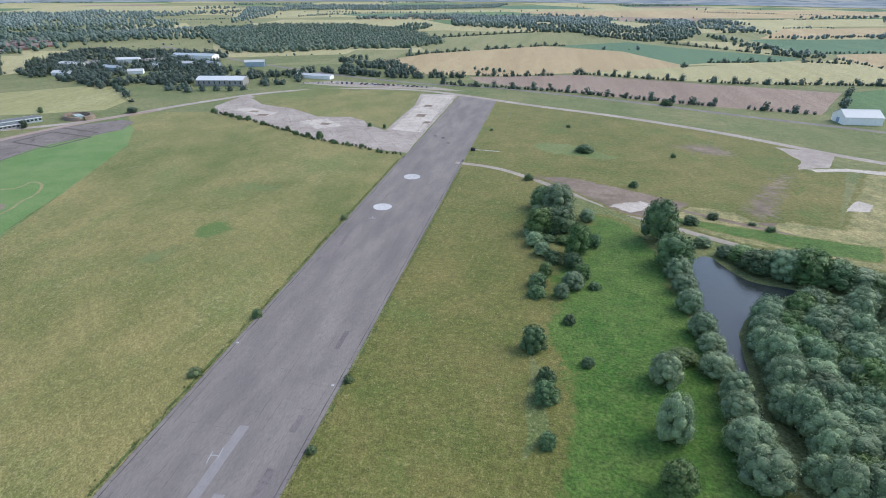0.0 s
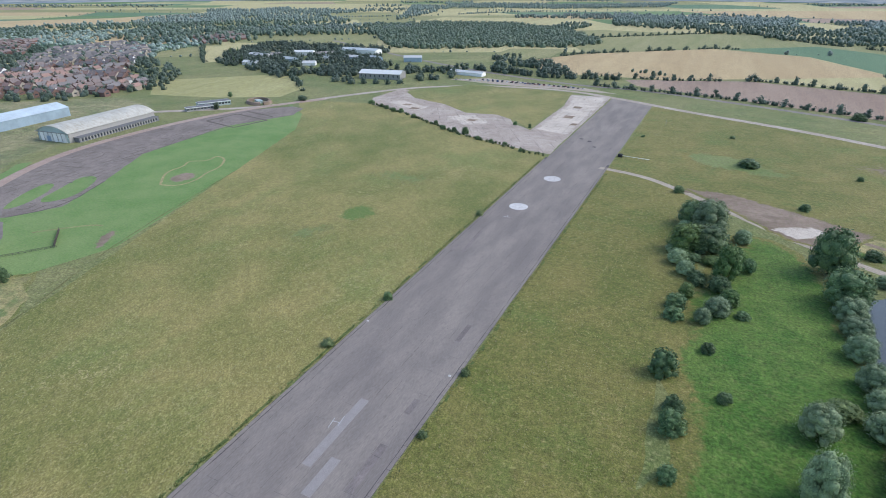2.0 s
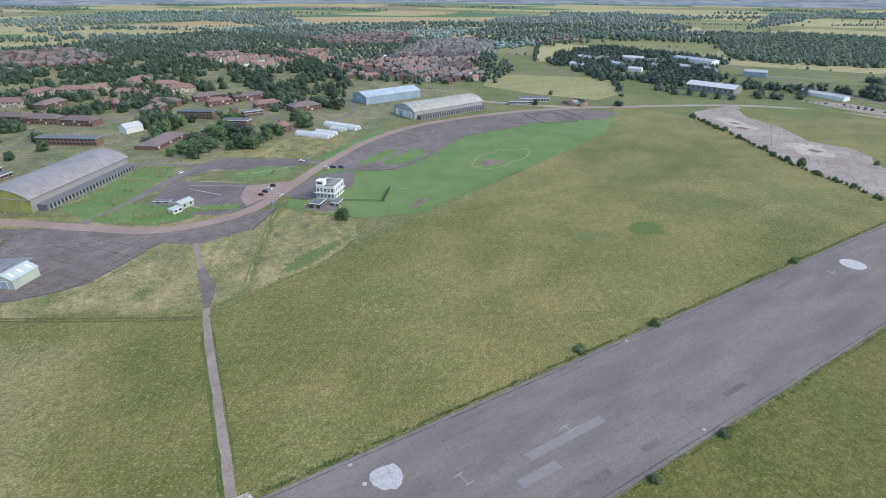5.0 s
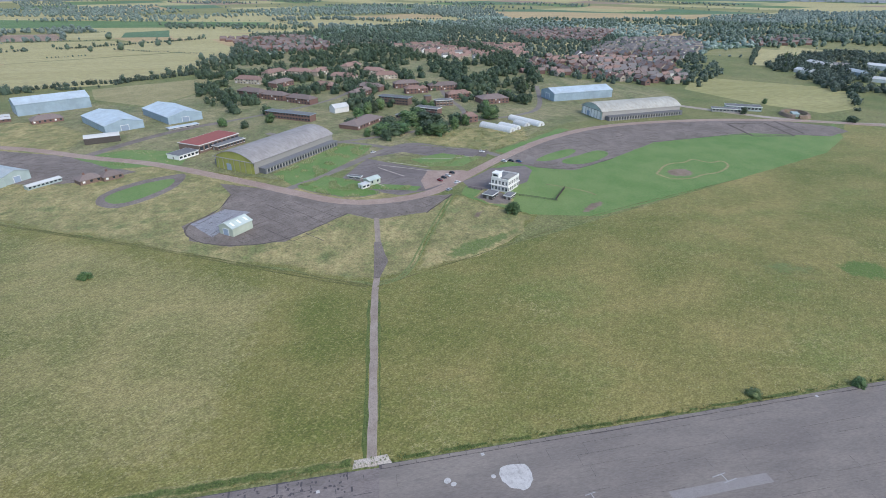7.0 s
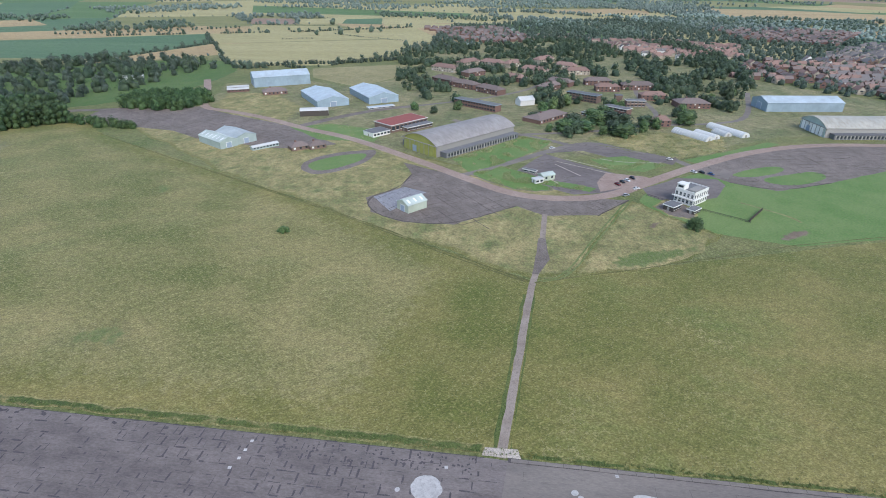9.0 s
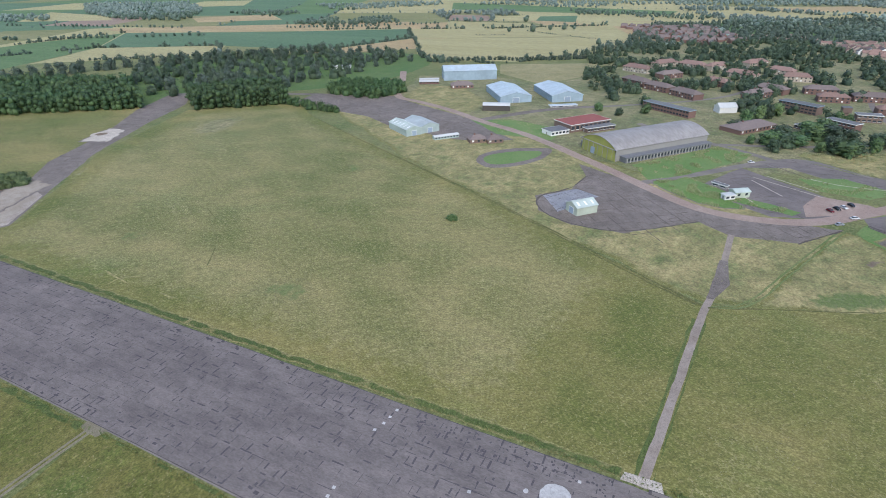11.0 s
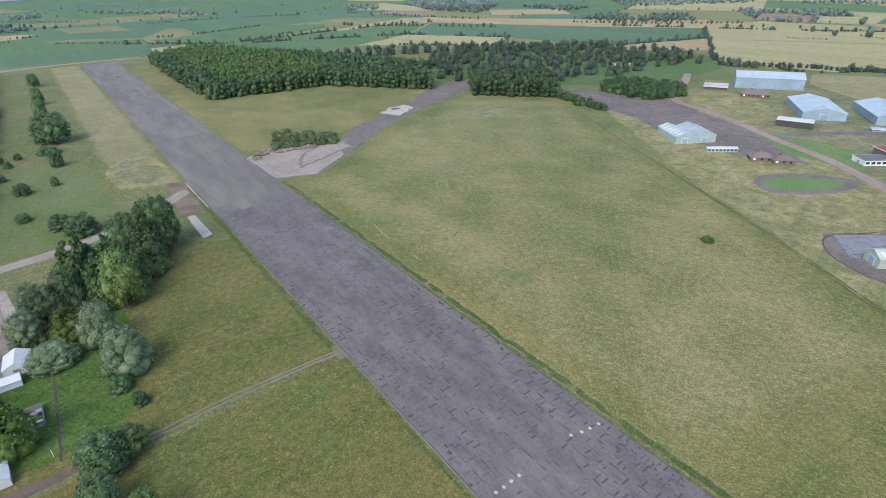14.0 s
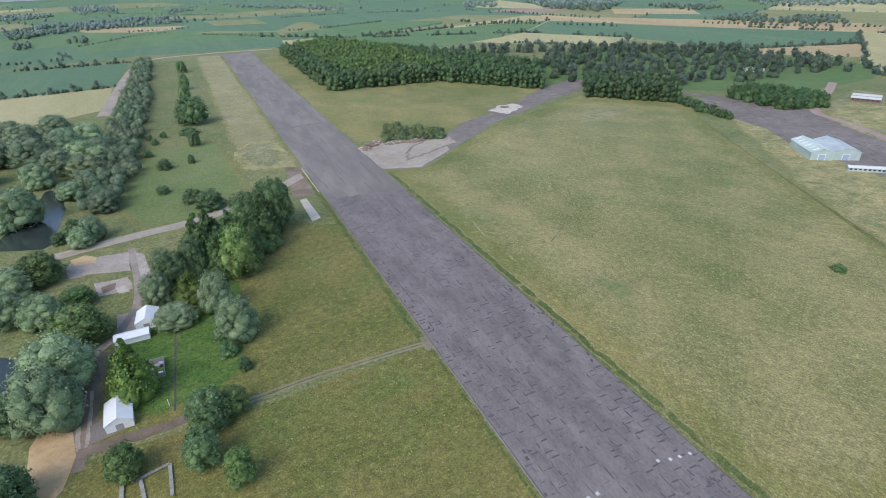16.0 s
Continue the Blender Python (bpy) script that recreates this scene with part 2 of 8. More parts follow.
WHITE_CONCRETE = ground_mat("pale_concrete", (0.448, 0.386, 0.325), (0.605, 0.538, 0.459), (0.314, 0.258, 0.213), big=0.05, mid=0.25, fine=1.2, bump=0.02)
PATHWAY = ground_mat("pinkish_path_concrete", (0.280, 0.226, 0.188), (0.370, 0.308, 0.262), (0.200, 0.165, 0.130), big=0.05, mid=0.2, fine=0.9, bump=0.02, contrast=0.16)
GRAVEL = ground_mat("pale_track", (0.320, 0.265, 0.210), (0.430, 0.370, 0.305), (0.225, 0.190, 0.145), big=0.05, mid=0.25, fine=1.2, bump=0.04, contrast=0.18)
RUT = ground_mat("trodden_track", (0.200, 0.172, 0.115), (0.290, 0.252, 0.180), (0.150, 0.150, 0.075), mid=0.2, fine=0.8, bump=0.05, contrast=0.2)
EARTH = ground_mat("bare_earth", (0.165, 0.118, 0.088), (0.300, 0.228, 0.176), (0.150, 0.145, 0.070), big=0.04, mid=0.12, fine=0.4, bump=0.08, contrast=0.2)
SAND = ground_mat("orange_sand", (0.480, 0.320, 0.165), (0.600, 0.440, 0.260), (0.420, 0.260, 0.130), big=0.06, mid=0.16, fine=0.5, bump=0.08, contrast=0.12)
SOOT = ground_mat("dark_slab", (0.075, 0.068, 0.070), (0.115, 0.100, 0.100), (0.150, 0.130, 0.120), big=0.1, mid=0.4, fine=1.5, bump=0.03)


def crop_mat(name, low, high, turn, bump=0.2):
    return ground_mat(name, low, high, tuple(c * 0.8 for c in low), big=0.01, mid=0.06, fine=0.25, bump=bump, stretch=(1, 0.08, 1), turn=turn, fleck_amount=0.45, tiny=1.2, sheen=0.035)


STRAW = crop_mat("ripe_wheat", (0.386, 0.281, 0.146), (0.468, 0.357, 0.193), 30)
PALE = crop_mat("pale_barley", (0.363, 0.322, 0.152), (0.445, 0.398, 0.205), 75)
TEAL = crop_mat("beet_field", (0.088, 0.165, 0.086), (0.120, 0.200, 0.104), 50)
GREEN = crop_mat("green_crop", (0.095, 0.175, 0.065), (0.140, 0.215, 0.088), 10)
PLOUGH = crop_mat("stubble_earth", (0.265, 0.185, 0.138), (0.345, 0.255, 0.190), 62)
HAY = crop_mat("hay_meadow", (0.287, 0.275, 0.111), (0.374, 0.345, 0.158), 55)
OLIVE = crop_mat("pasture", (0.190, 0.202, 0.078), (0.280, 0.263, 0.123), 20)


# ---- building helpers ----
def part(name, bm, material, parent=None, label=""):
    me = bpy.data.meshes.new(name)
    bm.normal_update()
    bm.to_mesh(me)
    bm.free()
    for one in (material if isinstance(material, (list, tuple)) else (material,)):
        me.materials.append(one)
    ob = new(name, me)
    if parent:
        ob.parent = parent
    if label:
        ob["label"] = label
    return ob


def thing(name, m, label, category, group="", kind=""):
    ob = new(name)
    ob.empty_display_size = 0.5
    ob.matrix_basis = m
    return tagged(ob, label, category, group, kind)


def box(bm, x0, x1, y0, y1, z0, z1, bevel=0.0):
    made = bmesh.ops.create_cube(bm, size=1, matrix=Matrix.LocRotScale(((x0 + x1) / 2, (y0 + y1) / 2, (z0 + z1) / 2), None, (x1 - x0, y1 - y0, z1 - z0)))
    if bevel:
        edges = {e for v in made["verts"] for e in v.link_edges}
        bmesh.ops.bevel(bm, geom=list(edges), offset=bevel, segments=1, affect="EDGES")
    return bm


def boxes(*dims, bevel=0.0):
    bm = bmesh.new()
    for d in dims:
        box(bm, *d, bevel=bevel)
    return bm


def extrude_profile(points, axis_len, y0=0.0):
    """A closed profile in x and z, drawn out along y."""
    bm = bmesh.new()
    a = [bm.verts.new((x, y0, z)) for x, z in points]
    b = [bm.verts.new((x, y0 + axis_len, z)) for x, z in points]
    n = len(points)
    bm.faces.new(a)
    bm.faces.new(b[::-1])
    for i in range(n):
        bm.faces.new((a[i], b[i], b[(i + 1) % n], a[(i + 1) % n]))
    bmesh.ops.recalc_face_normals(bm, faces=bm.faces)
    return bm


def smoothed(points, times=2, closed=True):
    for _ in range(times):
        out = []
        n = len(points)
        for i in range(n if closed else n - 1):
            (ax, ay), (bx, by) = points[i], points[(i + 1) % n]
            out += [(0.75 * ax + 0.25 * bx, 0.75 * ay + 0.25 * by), (0.25 * ax + 0.75 * bx, 0.25 * ay + 0.75 * by)]
        points = out if closed else [points[0]] + out + [points[-1]]
    return points


COVERS = []
OUTLINE = {}


def in_ring(x, y, ring):
    hit = False
    for (ax, ay), (bx, by) in zip(ring, ring[1:] + ring[:1]):
        if (ay > y) != (by > y) and x < (bx - ax) * (y - ay) / (by - ay) + ax:
            hit = not hit
    return hit


def level(ring, fine):
    """The height for a new piece of ground cover: 5 mm above every piece that it overlaps."""
    x0, x1 = min(p[0] for p in fine), max(p[0] for p in fine)
    y0, y1 = min(p[1] for p in fine), max(p[1] for p in fine)
    z = 0.02
    for (a0, a1, b0, b1), other, other_fine, oz in COVERS:
        if oz + 0.005 <= z or a0 > x1 or a1 < x0 or b0 > y1 or b1 < y0:
            continue
        if any(in_ring(x, y, other) for x, y in fine) or any(in_ring(x, y, ring) for x, y in other_fine):
            z = oz + 0.005
    COVERS.append(((x0, x1, y0, y1), ring, fine, z))
    return z


def soft_sheet(name, ring, z, soft, material):
    """A flat sheet with an even net of points, each knowing how far in from the edge it lies."""
    edge = np.array(ring)
    n = len(ring)
    x0, y0 = edge.min(0)
    x1, y1 = edge.max(0)
    gap = max(1.5, soft / 2.5, (x1 - x0) / 160, (y1 - y0) / 160)
    start, run = edge, np.roll(edge, -1, 0) - edge

    def from_edge(p):
        near, within = np.full(len(p), 1e9), np.zeros(len(p), bool)
        for a, d in zip(start, run):
            t = np.clip(((p - a) @ d) / (d @ d + 1e-9), 0, 1)
            near = np.minimum(near, np.hypot(*(p - a - t[:, None] * d).T))
            if abs(d[1]) > 1e-9:
                cross = (a[1] > p[:, 1]) != (a[1] + d[1] > p[:, 1])
                within ^= cross & (p[:, 0] < d[0] * (p[:, 1] - a[1]) / d[1] + a[0])
        return near, within

    gx, gy = np.meshgrid(np.arange(x0, x1, gap), np.arange(y0, y1, gap))
    net = np.stack([gx.ravel(), gy.ravel()], 1)
    near, within = from_edge(net)
    net = net[within & (near > gap * 0.4) & (near < soft * 1.3 + gap)]
    verts, _, faces, *_ = geometry.delaunay_2d_cdt([Vector(p) for p in ring + net.tolist()], [(i, (i + 1) % n) for i in range(n)], [], 1, 1e-4)
    v = np.array([(p.x, p.y) for p in verts])
    near, _ = from_edge(v)
    me = bpy.data.meshes.new(name)
    me.from_pydata([(x, y, z) for x, y in v.tolist()], [], [f if (verts[f[1]] - verts[f[0]]).cross(verts[f[2]] - verts[f[0]]) > 0 else f[::-1] for f in faces])
    me.attributes.new("inward", "FLOAT", "POINT").data.foreach_set("value", np.clip(near / soft, 0, 1).astype(np.float32))
    me.materials.append(material)
    return new(name, me)


def patch(name, points, material, label="", category="", wob=0.6, step=5.0, round_off=0, z=None, kind="structure", sway=0.0, soft=0.0, under=None):
    """A flat piece of ground cover with an uneven edge, each a little above the last."""
    pts = smoothed(points, round_off) if round_off else points
    OUTLINE[label] = pts
    ring = []
    for i, (ax, ay) in enumerate(pts):
        bx, by = pts[(i + 1) % len(pts)]
        d = math.hypot(bx - ax, by - ay)
        n = max(1, min(80, int(d / step)))
        for k in range(n):
            x, y = ax + (bx - ax) * k / n, ay + (by - ay) * k / n
            w = noise.noise_vector((x * 0.13, y * 0.13, 3.1)) * wob + noise.noise_vector((x * 0.5, y * 0.5, 7.7)) * wob * 0.5
            w += noise.noise_vector((x * 0.035, y * 0.035, 5.2)) * sway
            ring.append((x + w.x, y + w.y))
    if z is None:
        z = level(pts, ring)
    if soft:
        ob = soft_sheet(name, ring, z, soft, soft_mat(material, under or GRASS))
        return tagged(ob, label or name.replace("_", " "), category or name.split("_")[-1], kind=kind)
    bm = bmesh.new()
    face = bm.faces.new([bm.verts.new((x, y, z)) for x, y in ring])
    face.normal_update()
    if face.normal.z < 0:
        face.normal_flip()
    bmesh.ops.triangulate(bm, faces=bm.faces[:])
    ob = part(name, bm, material)
    return tagged(ob, label or name.replace("_", " "), category or name.split("_")[-1], kind=kind)


def ribbon(name, line, width, material, label="", category="", wob=0.3, rounds=2, z=None):
    """A road or track of even width along a line."""
    pts = smoothed(line, rounds, closed=False)
    fine = []
    for (ax, ay), (bx, by) in zip(pts, pts[1:]):
        n = max(1, int(math.hypot(bx - ax, by - ay) / 4))
        fine += [(ax + (bx - ax) * k / n, ay + (by - ay) * k / n) for k in range(n)]
    fine.append(pts[-1])
    sides = []
    for (ax, ay), (bx, by) in zip(fine, fine[1:]):
        d = math.hypot(bx - ax, by - ay) or 1
        sides.append((ax, ay, -(by - ay) / d * (width / 2 + wob), (bx - ax) / d * (width / 2 + wob)))
    if z is None:
        ring = [(x + u, y + v) for x, y, u, v in sides] + [(x - u, y - v) for x, y, u, v in reversed(sides)]
        z = level(ring[::2] if len(ring) > 60 else ring, ring + fine)
    bm = bmesh.new()
    last = None
    for i, (x, y) in enumerate(fine):
        px, py = fine[max(0, i - 1)]
        qx, qy = fine[min(len(fine) - 1, i + 1)]
        d = math.hypot(qx - px, qy - py) or 1
        nx, ny = -(qy - py) / d, (qx - px) / d
        a = width / 2 + wob * noise.noise((x * 0.2, y * 0.2, 1.0))
        b = width / 2 + wob * noise.noise((x * 0.2, y * 0.2, 9.0))
        pair = (bm.verts.new((x - nx * b, y - ny * b, z)), bm.verts.new((x + nx * a, y + ny * a, z)))
        if last:
            bm.faces.new((last[0], pair[0], pair[1], last[1]))
        last = pair
    ob = part(name, bm, material)
    return tagged(ob, label or name.replace("_", " "), category or name.split("_")[-1], kind="structure")


# ---- ground and fields ----
def make_ground():
    bm = bmesh.new()
    bmesh.ops.create_grid(bm, x_segments=24, y_segments=24, size=5600)
    ob = part("ground", bm, MEADOW)
    tagged(ob, "flat grassy fenland reaching out to the horizon", "ground", kind="structure")


make_ground()

patch("field", [(-32, 800), (116, 856), (288, 812), (429, 781), (352, 640), (225, 664), (98, 716), (-10, 757)], PLOUGH, "brown ploughed stubble field beside the main road", "field", wob=1)
patch("field", [(-206, 940), (-146, 1064), (56, 1250), (210, 1181), (285, 1000), (284, 974), (21, 823), (-149, 812)], STRAW, "ripe golden wheat field lined by hedges", "field", wob=1)
patch("field", [(80, 1258), (242, 1386), (333, 1286), (516, 1156), (480, 1091), (332, 1040), (288, 1004), (213, 1184)], TEAL, "blue-green root crop field", "field", wob=1)
patch("field", [(110, 870), (304, 992), (495, 1110), (660, 1075), (594, 900), (511, 850), (450, 845), (320, 826), (125, 864)], PALE, "pale ripe barley field behind a hedge", "field", wob=1)
patch("field", [(377, 664), (436, 783), (620, 900), (640, 640), (430, 620)], GREEN, "bright green grass field", "field", wob=1)
patch("field", [(-257, 1326), (106, 1684), (236, 1455), (78, 1262), (56, 1252), (-146, 1066)], OLIVE, "dull tan pasture field", "field", wob=1)
patch("field", [(-584, 518), (-469, 640), (-372, 560), (-360, 505), (-420, 470), (-503, 449)], HAY, "yellowish hay meadow beside the woodland", "field", wob=1)
patch("field", [(-400, 832), (-285, 923), (-296, 1084), (-192, 1119), (-190, 978), (-230, 900)], OLIVE, "tan pasture before the wood", "field", wob=1)
patch("field", [(-860, 845), (-720, 925), (-595, 764), (-667, 672)], PALE, "pale ripe field behind the village", "field", wob=1)
patch("field", [(-831, 1532), (-865, 1939), (-389, 2083), (-239, 1822), (-377, 1660), (-641, 1479)], PALE, "pale straw field beyond the wood", "field", wob=2)
patch("field", [(-868, -497), (-1000, -220), (-896, -78), (-668, -228), (-642, -365)], PALE, "pale ripe barley field behind the hangars", "field", wob=1)
patch("field", [(-640, -237), (-700, -119), (-614, -90), (-525, -146), (-572, -212)], BUFF, "dull tan fallow field behind a tree line", "field", wob=1)
patch("field", [(-955, -768), (-1108, -415), (-1257, -207), (-1060, -131), (-1010, -225), (-873, -500)], PALE, "pale yellow barley field", "field", wob=1)
patch("field", [(-740, -1139), (-873, -841), (-1029, -599), (-870, -502), (-666, -560), (-653, -764), (-546, -947)], TEAL, "blue-green root crop field", "field", wob=1)
patch("field", [(-541, -940), (-656, -758), (-563, -683), (-387, -867)], PALE, "pale cut field among green crops", "field", wob=1)
patch("field", [(-786, -1298), (-1193, -691), (-1126, -595), (-1040, -605), (-883, -850), (-745, -1145)], STRAW, "long strip of ripe wheat", "field", wob=1)
patch("field", [(323, -963), (151, -1016), (-122, -1003), (-198, -1055), (-62, -1214), (237, -1157), (420, -1120)], TEAL, "blue-green root crop field past the runway end", "field", wob=1)
patch("field", [(420, -935), (155, -940), (161, -733), (269, -703), (430, -690)], TEAL, "blue-green root crop field beside the perimeter track", "field", wob=1)
patch("field", [(400, -690), (163, -722), (160, -590), (199, -560), (240, -545), (400, -560)], PALE, "buff stubble field with wheel tracks", "field", wob=1)
patch("field", [(-205, -1063), (-551, -1140), (-735, -1140), (-546, -950), (-387, -872), (-240, -800), (-130, -1010)], GREEN, "green crop field behind the plantation", "field", wob=1)
patch("field", [(535, 1519), (878, 1624), (712, 1277), (607, 1232), (550, 1236)], TEAL, "blue-green root crop field behind a hedge", "field", wob=2, step=12)
patch("field", [(609, 1232), (712, 1277), (594, 1028), (573, 1145)], STRAW, "ripe wheat field beside the root crop", "field", wob=2, step=12)
patch("field", [(746, 1928), (1090, 2071), (904, 1679), (572, 1559)], STRAW, "ripe golden field between tree lines", "field", wob=2, step=12)
patch("field", [(358, 1458), (472, 1446), (524, 1221), (475, 1190)], PALE, "pale barley strip between hedges", "field", wob=2, step=12)
patch("field", [(606, 2347), (1367, 2652), (1133, 2160), (782, 2035), (699, 2064)], PALE, "pale barley field far across the fen", "field", wob=2, step=12)
patch("field", [(-145, 2803), (1000, 3385), (1700, 3354), (1436, 2799), (633, 2469), (113, 2475)], STRAW, "long ripe wheat field far across the fen", "field", wob=2, step=12)
patch("field", [(-2228, 2108), (-2499, 2681), (-1661, 2906), (-1595, 2265), (-1651, 1923)], PALE, "pale field far beyond the woods", "field", wob=2, step=12)
patch("field", [(-1359, 1342), (-1304, 1493), (-1072, 1691), (-897, 1471), (-1055, 1256), (-1118, 1115)], PALE, "pale field beside the far wood", "field", wob=2, step=12)
patch("field", [(-892, 926), (-746, 952), (-706, 907), (-825, 861)], PALE, "narrow pale field behind the village", "field", wob=2, step=12)
patch("field", [(-292, 1555), (-227, 1614), (220, 1582), (218, 1394), (56, 1274), (-219, 1280)], OLIVE, "dull pasture beside the wood", "field", wob=2, step=12)
patch("field", [(-2248, 715), (-2191, 953), (-1898, 1367), (-1902, 1661), (-1617, 2043), (-1669, 1413), (-1599, 878), (-1748, 621)], STRAW, "broad orange wheat field beyond the town", "field", wob=2, step=12)
patch("field", [(-1932, 344), (-1923, 464), (-1645, 551), (-1639, 435), (-1750, 312)], PALE, "pale field beyond the town", "field", wob=2, step=12)
patch("field", [(-2215, 393), (-1913, 596), (-1774, 569), (-1983, 353)], PALE, "pale strip beyond the town", "field", wob=2, step=12)
patch("field", [(-1433, -690), (-1441, -578), (-1277, -501), (-1264, -614)], PLOUGH, "pale brown stubble field behind the barley", "field", wob=2, step=12)
patch("field", [(-1437, -560), (-1467, -475), (-1297, -409), (-1276, -497)], PALE, "ripe field behind the barley", "field", wob=2, step=12)
patch("field", [(-1239, -603), (-1244, -392), (-1094, -337), (-1003, -358), (-943, -469)], PALE, "long pale field behind the hedge", "field", wob=2, step=12)
patch("field", [(-1204, -366), (-1250, -297), (-1121, -164), (-948, -81), (-954, -156), (-1065, -284)], PALE, "pale field beside lone trees", "field", wob=2, step=12)
patch("field", [(-1472, -328), (-1491, -245), (-1370, -213), (-1349, -23), (-1246, -14), (-1244, -205), (-1286, -288)], PALE, "narrow ripe field before the estate", "field", wob=2, step=12)
patch("field", [(-1459, -432), (-1509, -343), (-1315, -300), (-1322, -402)], TEAL, "small blue-green field", "field", wob=2, step=12)
patch("field", [(-1132, 0), (-1204, 133), (-1068, 213), (-1046, 109)], PLOUGH, "brown stubble field beside the estate", "field", wob=2, step=12)
patch("field", [(-1723, -59), (-1865, 24), (-1652, 323), (-1500, 305), (-1574, 24)], PALE, "pale field beyond the estate", "field", wob=2, step=12)
patch("field", [(-1969, 120), (-2136, 362), (-2005, 475), (-1818, 435), (-1874, 134)], STRAW, "ripe field far beyond the estate", "field", wob=2, step=12)
patch("field", [(-2019, -955), (-1757, -110), (-1621, -116), (-1606, -364), (-1648, -788)], GREEN, "wide green pasture far across the fen", "field", wob=2, step=12)
patch("field", [(-1354, 1298), (-1466, 1590), (-1388, 1735), (-1053, 1358), (-1044, 1176), (-1183, 1185)], OLIVE, "dull field beyond the town", "field", wob=2, step=12)
patch("field", [(-1587, 938), (-1607, 1269), (-1428, 1141), (-1434, 874)], PALE, "pale field far beyond the town", "field", wob=2, step=12)
patch("field", [(-1124, -2048), (-1081, -1690), (-968, -1505), (-837, -1721)], PALE, "pale field past the long hedge", "field", wob=2, step=12)
patch("field", [(-756, -1647), (-839, -1321), (-809, -1279), (-659, -1460)], TEAL, "dark green crop past the long hedge", "field", wob=2, step=12)
patch("field", [(-1102, -1349), (-1280, -1216), (-1140, -1051), (-995, -1207)], STRAW, "ripe field past the long hedge", "field", wob=2, step=12)
patch("field", [(316, -1676), (56, -1603), (53, -1509), (157, -1474), (280, -1566)], STRAW, "tan strip between green crops", "field", wob=2, step=12)
patch("field", [(279, -1282), (166, -1422), (-119, -1282), (-111, -1166), (99, -1178), (222, -1095)], GREEN, "green crop field between hedges", "field", wob=2, step=12)
patch("field", [(269, -1855), (-60, -1826), (-319, -1770), (-123, -1309), (97, -1460), (56, -1603)], TEAL, "blue-green crop strip between hedges", "field", wob=2, step=12)
patch("field", [(8, -1734), (-127, -1717), (-138, -1528), (-9, -1552)], OLIVE, "dull tan patch in the green crops", "field", wob=2, step=12)
patch("field", [(-123, -1236), (-407, -1392), (-534, -1308), (-495, -1221), (-247, -1067), (-152, -1044)], GREEN, "bright green field behind a long hedge", "field", wob=2, step=12)
patch("field", [(-184, -1001), (-477, -1182), (-396, -1007), (-226, -932)], GREEN, "bright green field behind the plantation", "field", wob=2, step=12)
patch("field", [(-100, -1103), (-165, -1102), (-157, -999), (-85, -991)], PALE, "pale ploughed patch beside the runway end", "field", wob=2, step=12)
patch("park", [(-250, -470), (-300, -560), (-420, -680), (-540, -650), (-640, -540), (-700, -400), (-640, -330), (-500, -315), (-420, -340), (-330, -440)], PARK, "green golf course turf among trees", "park", wob=2, round_off=1)


# ---- airfield grass ----
patch("grass", [(-300, 150), (-365, 235), (-400, 330), (-440, 410), (-520, 425), (-640, 330), (-950, 330), (-1060, 60), (-960, -90), (-760, -140), (-620, -92), (-525, -150), (-565, -215), (-520, -300), (-400, -265), (-345, -145), (-300, -70), (-250, 0), (-300, 90)], DULL, "uneven dry and green grass between the barracks", "grass", wob=1.5, sway=4, soft=8, under=MEADOW)
patch("grass", [(-330, 500), (-250, 520), (-190, 496), (-60, 428), (-24, 415), (-24, -290), (-50, -282), (-150, -360), (-270, -410), (-340, -330), (-300, -290), (-214, -128), (-173, -51), (-118, 43), (-205, 285), (-245, 395), (-280, 445)], GRASS, "wide rough olive-green airfield grass", "grass", wob=0.8)
patch("grass", [(24, 402), (50, 397), (76, 377), (90, 340), (88, 250), (82, 180), (86, 60), (110, 20), (104, -100), (24, -108), (24, 100)], EAST, "rough olive-green grass beside the runway", "grass", wob=1.5)
patch("grass", [(24, 640), (62, 622), (152, 586), (234, 538), (276, 502), (290, 440), (240, 330), (180, 330), (130, 362), (76, 383), (24, 406)], EAST, "rough grass inside the perimeter track", "grass", wob=1)
patch("grass", [(-214, 98), (-300, -69), (-375, -190), (-400, -260), (-330, -290), (-214, -128), (-118, 43), (-145, 116), (-177, 140)], STRAWY, "dry straw-coloured grass beside the taxiway", "grass", wob=1.5, step=3, sway=5, soft=6)
patch("grass", [(62, -330), (63, -955), (24, -950), (24, -320)], BUFF, "dry buff grass beside the runway", "grass", wob=1.5, soft=7)
patch("grass", [(-25, -360), (-90, -345), (-190, -405), (-260, -458), (-320, -560), (-180, -560), (-56, -555), (-52, -680), (-60, -900), (-24, -930)], GRASS, "rough grass in front of the plantation", "grass", wob=1.5)
patch("grass", [(80, 262), (94, 300), (108, 326), (120, 300), (120, 120), (110, 20), (78, 30), (83, 120), (85, 166), (79, 215)], EAST, "greener longer grass beside the lush strip", "grass", wob=1.6, step=2.5, sway=9, round_off=1, soft=9, under=EAST)
patch("grass", [(85, 250), (98, 290), (112, 330), (136, 306), (146, 262), (148, 200), (150, 150), (152, 60), (130, 20), (84, 30), (90, 130), (90, 166), (84, 210)], LUSH, "lush bright green grass strip beside the lake", "grass", wob=1.3, step=2.5, round_off=1, sway=6, soft=9, under=EAST)
patch("grass", [(24, -110), (104, -108), (125, -106), (128, -130), (120, -160), (108, -200), (60, -255), (36, -225), (24, -220)], EAST, "rough grass beside the compound", "grass", wob=1)
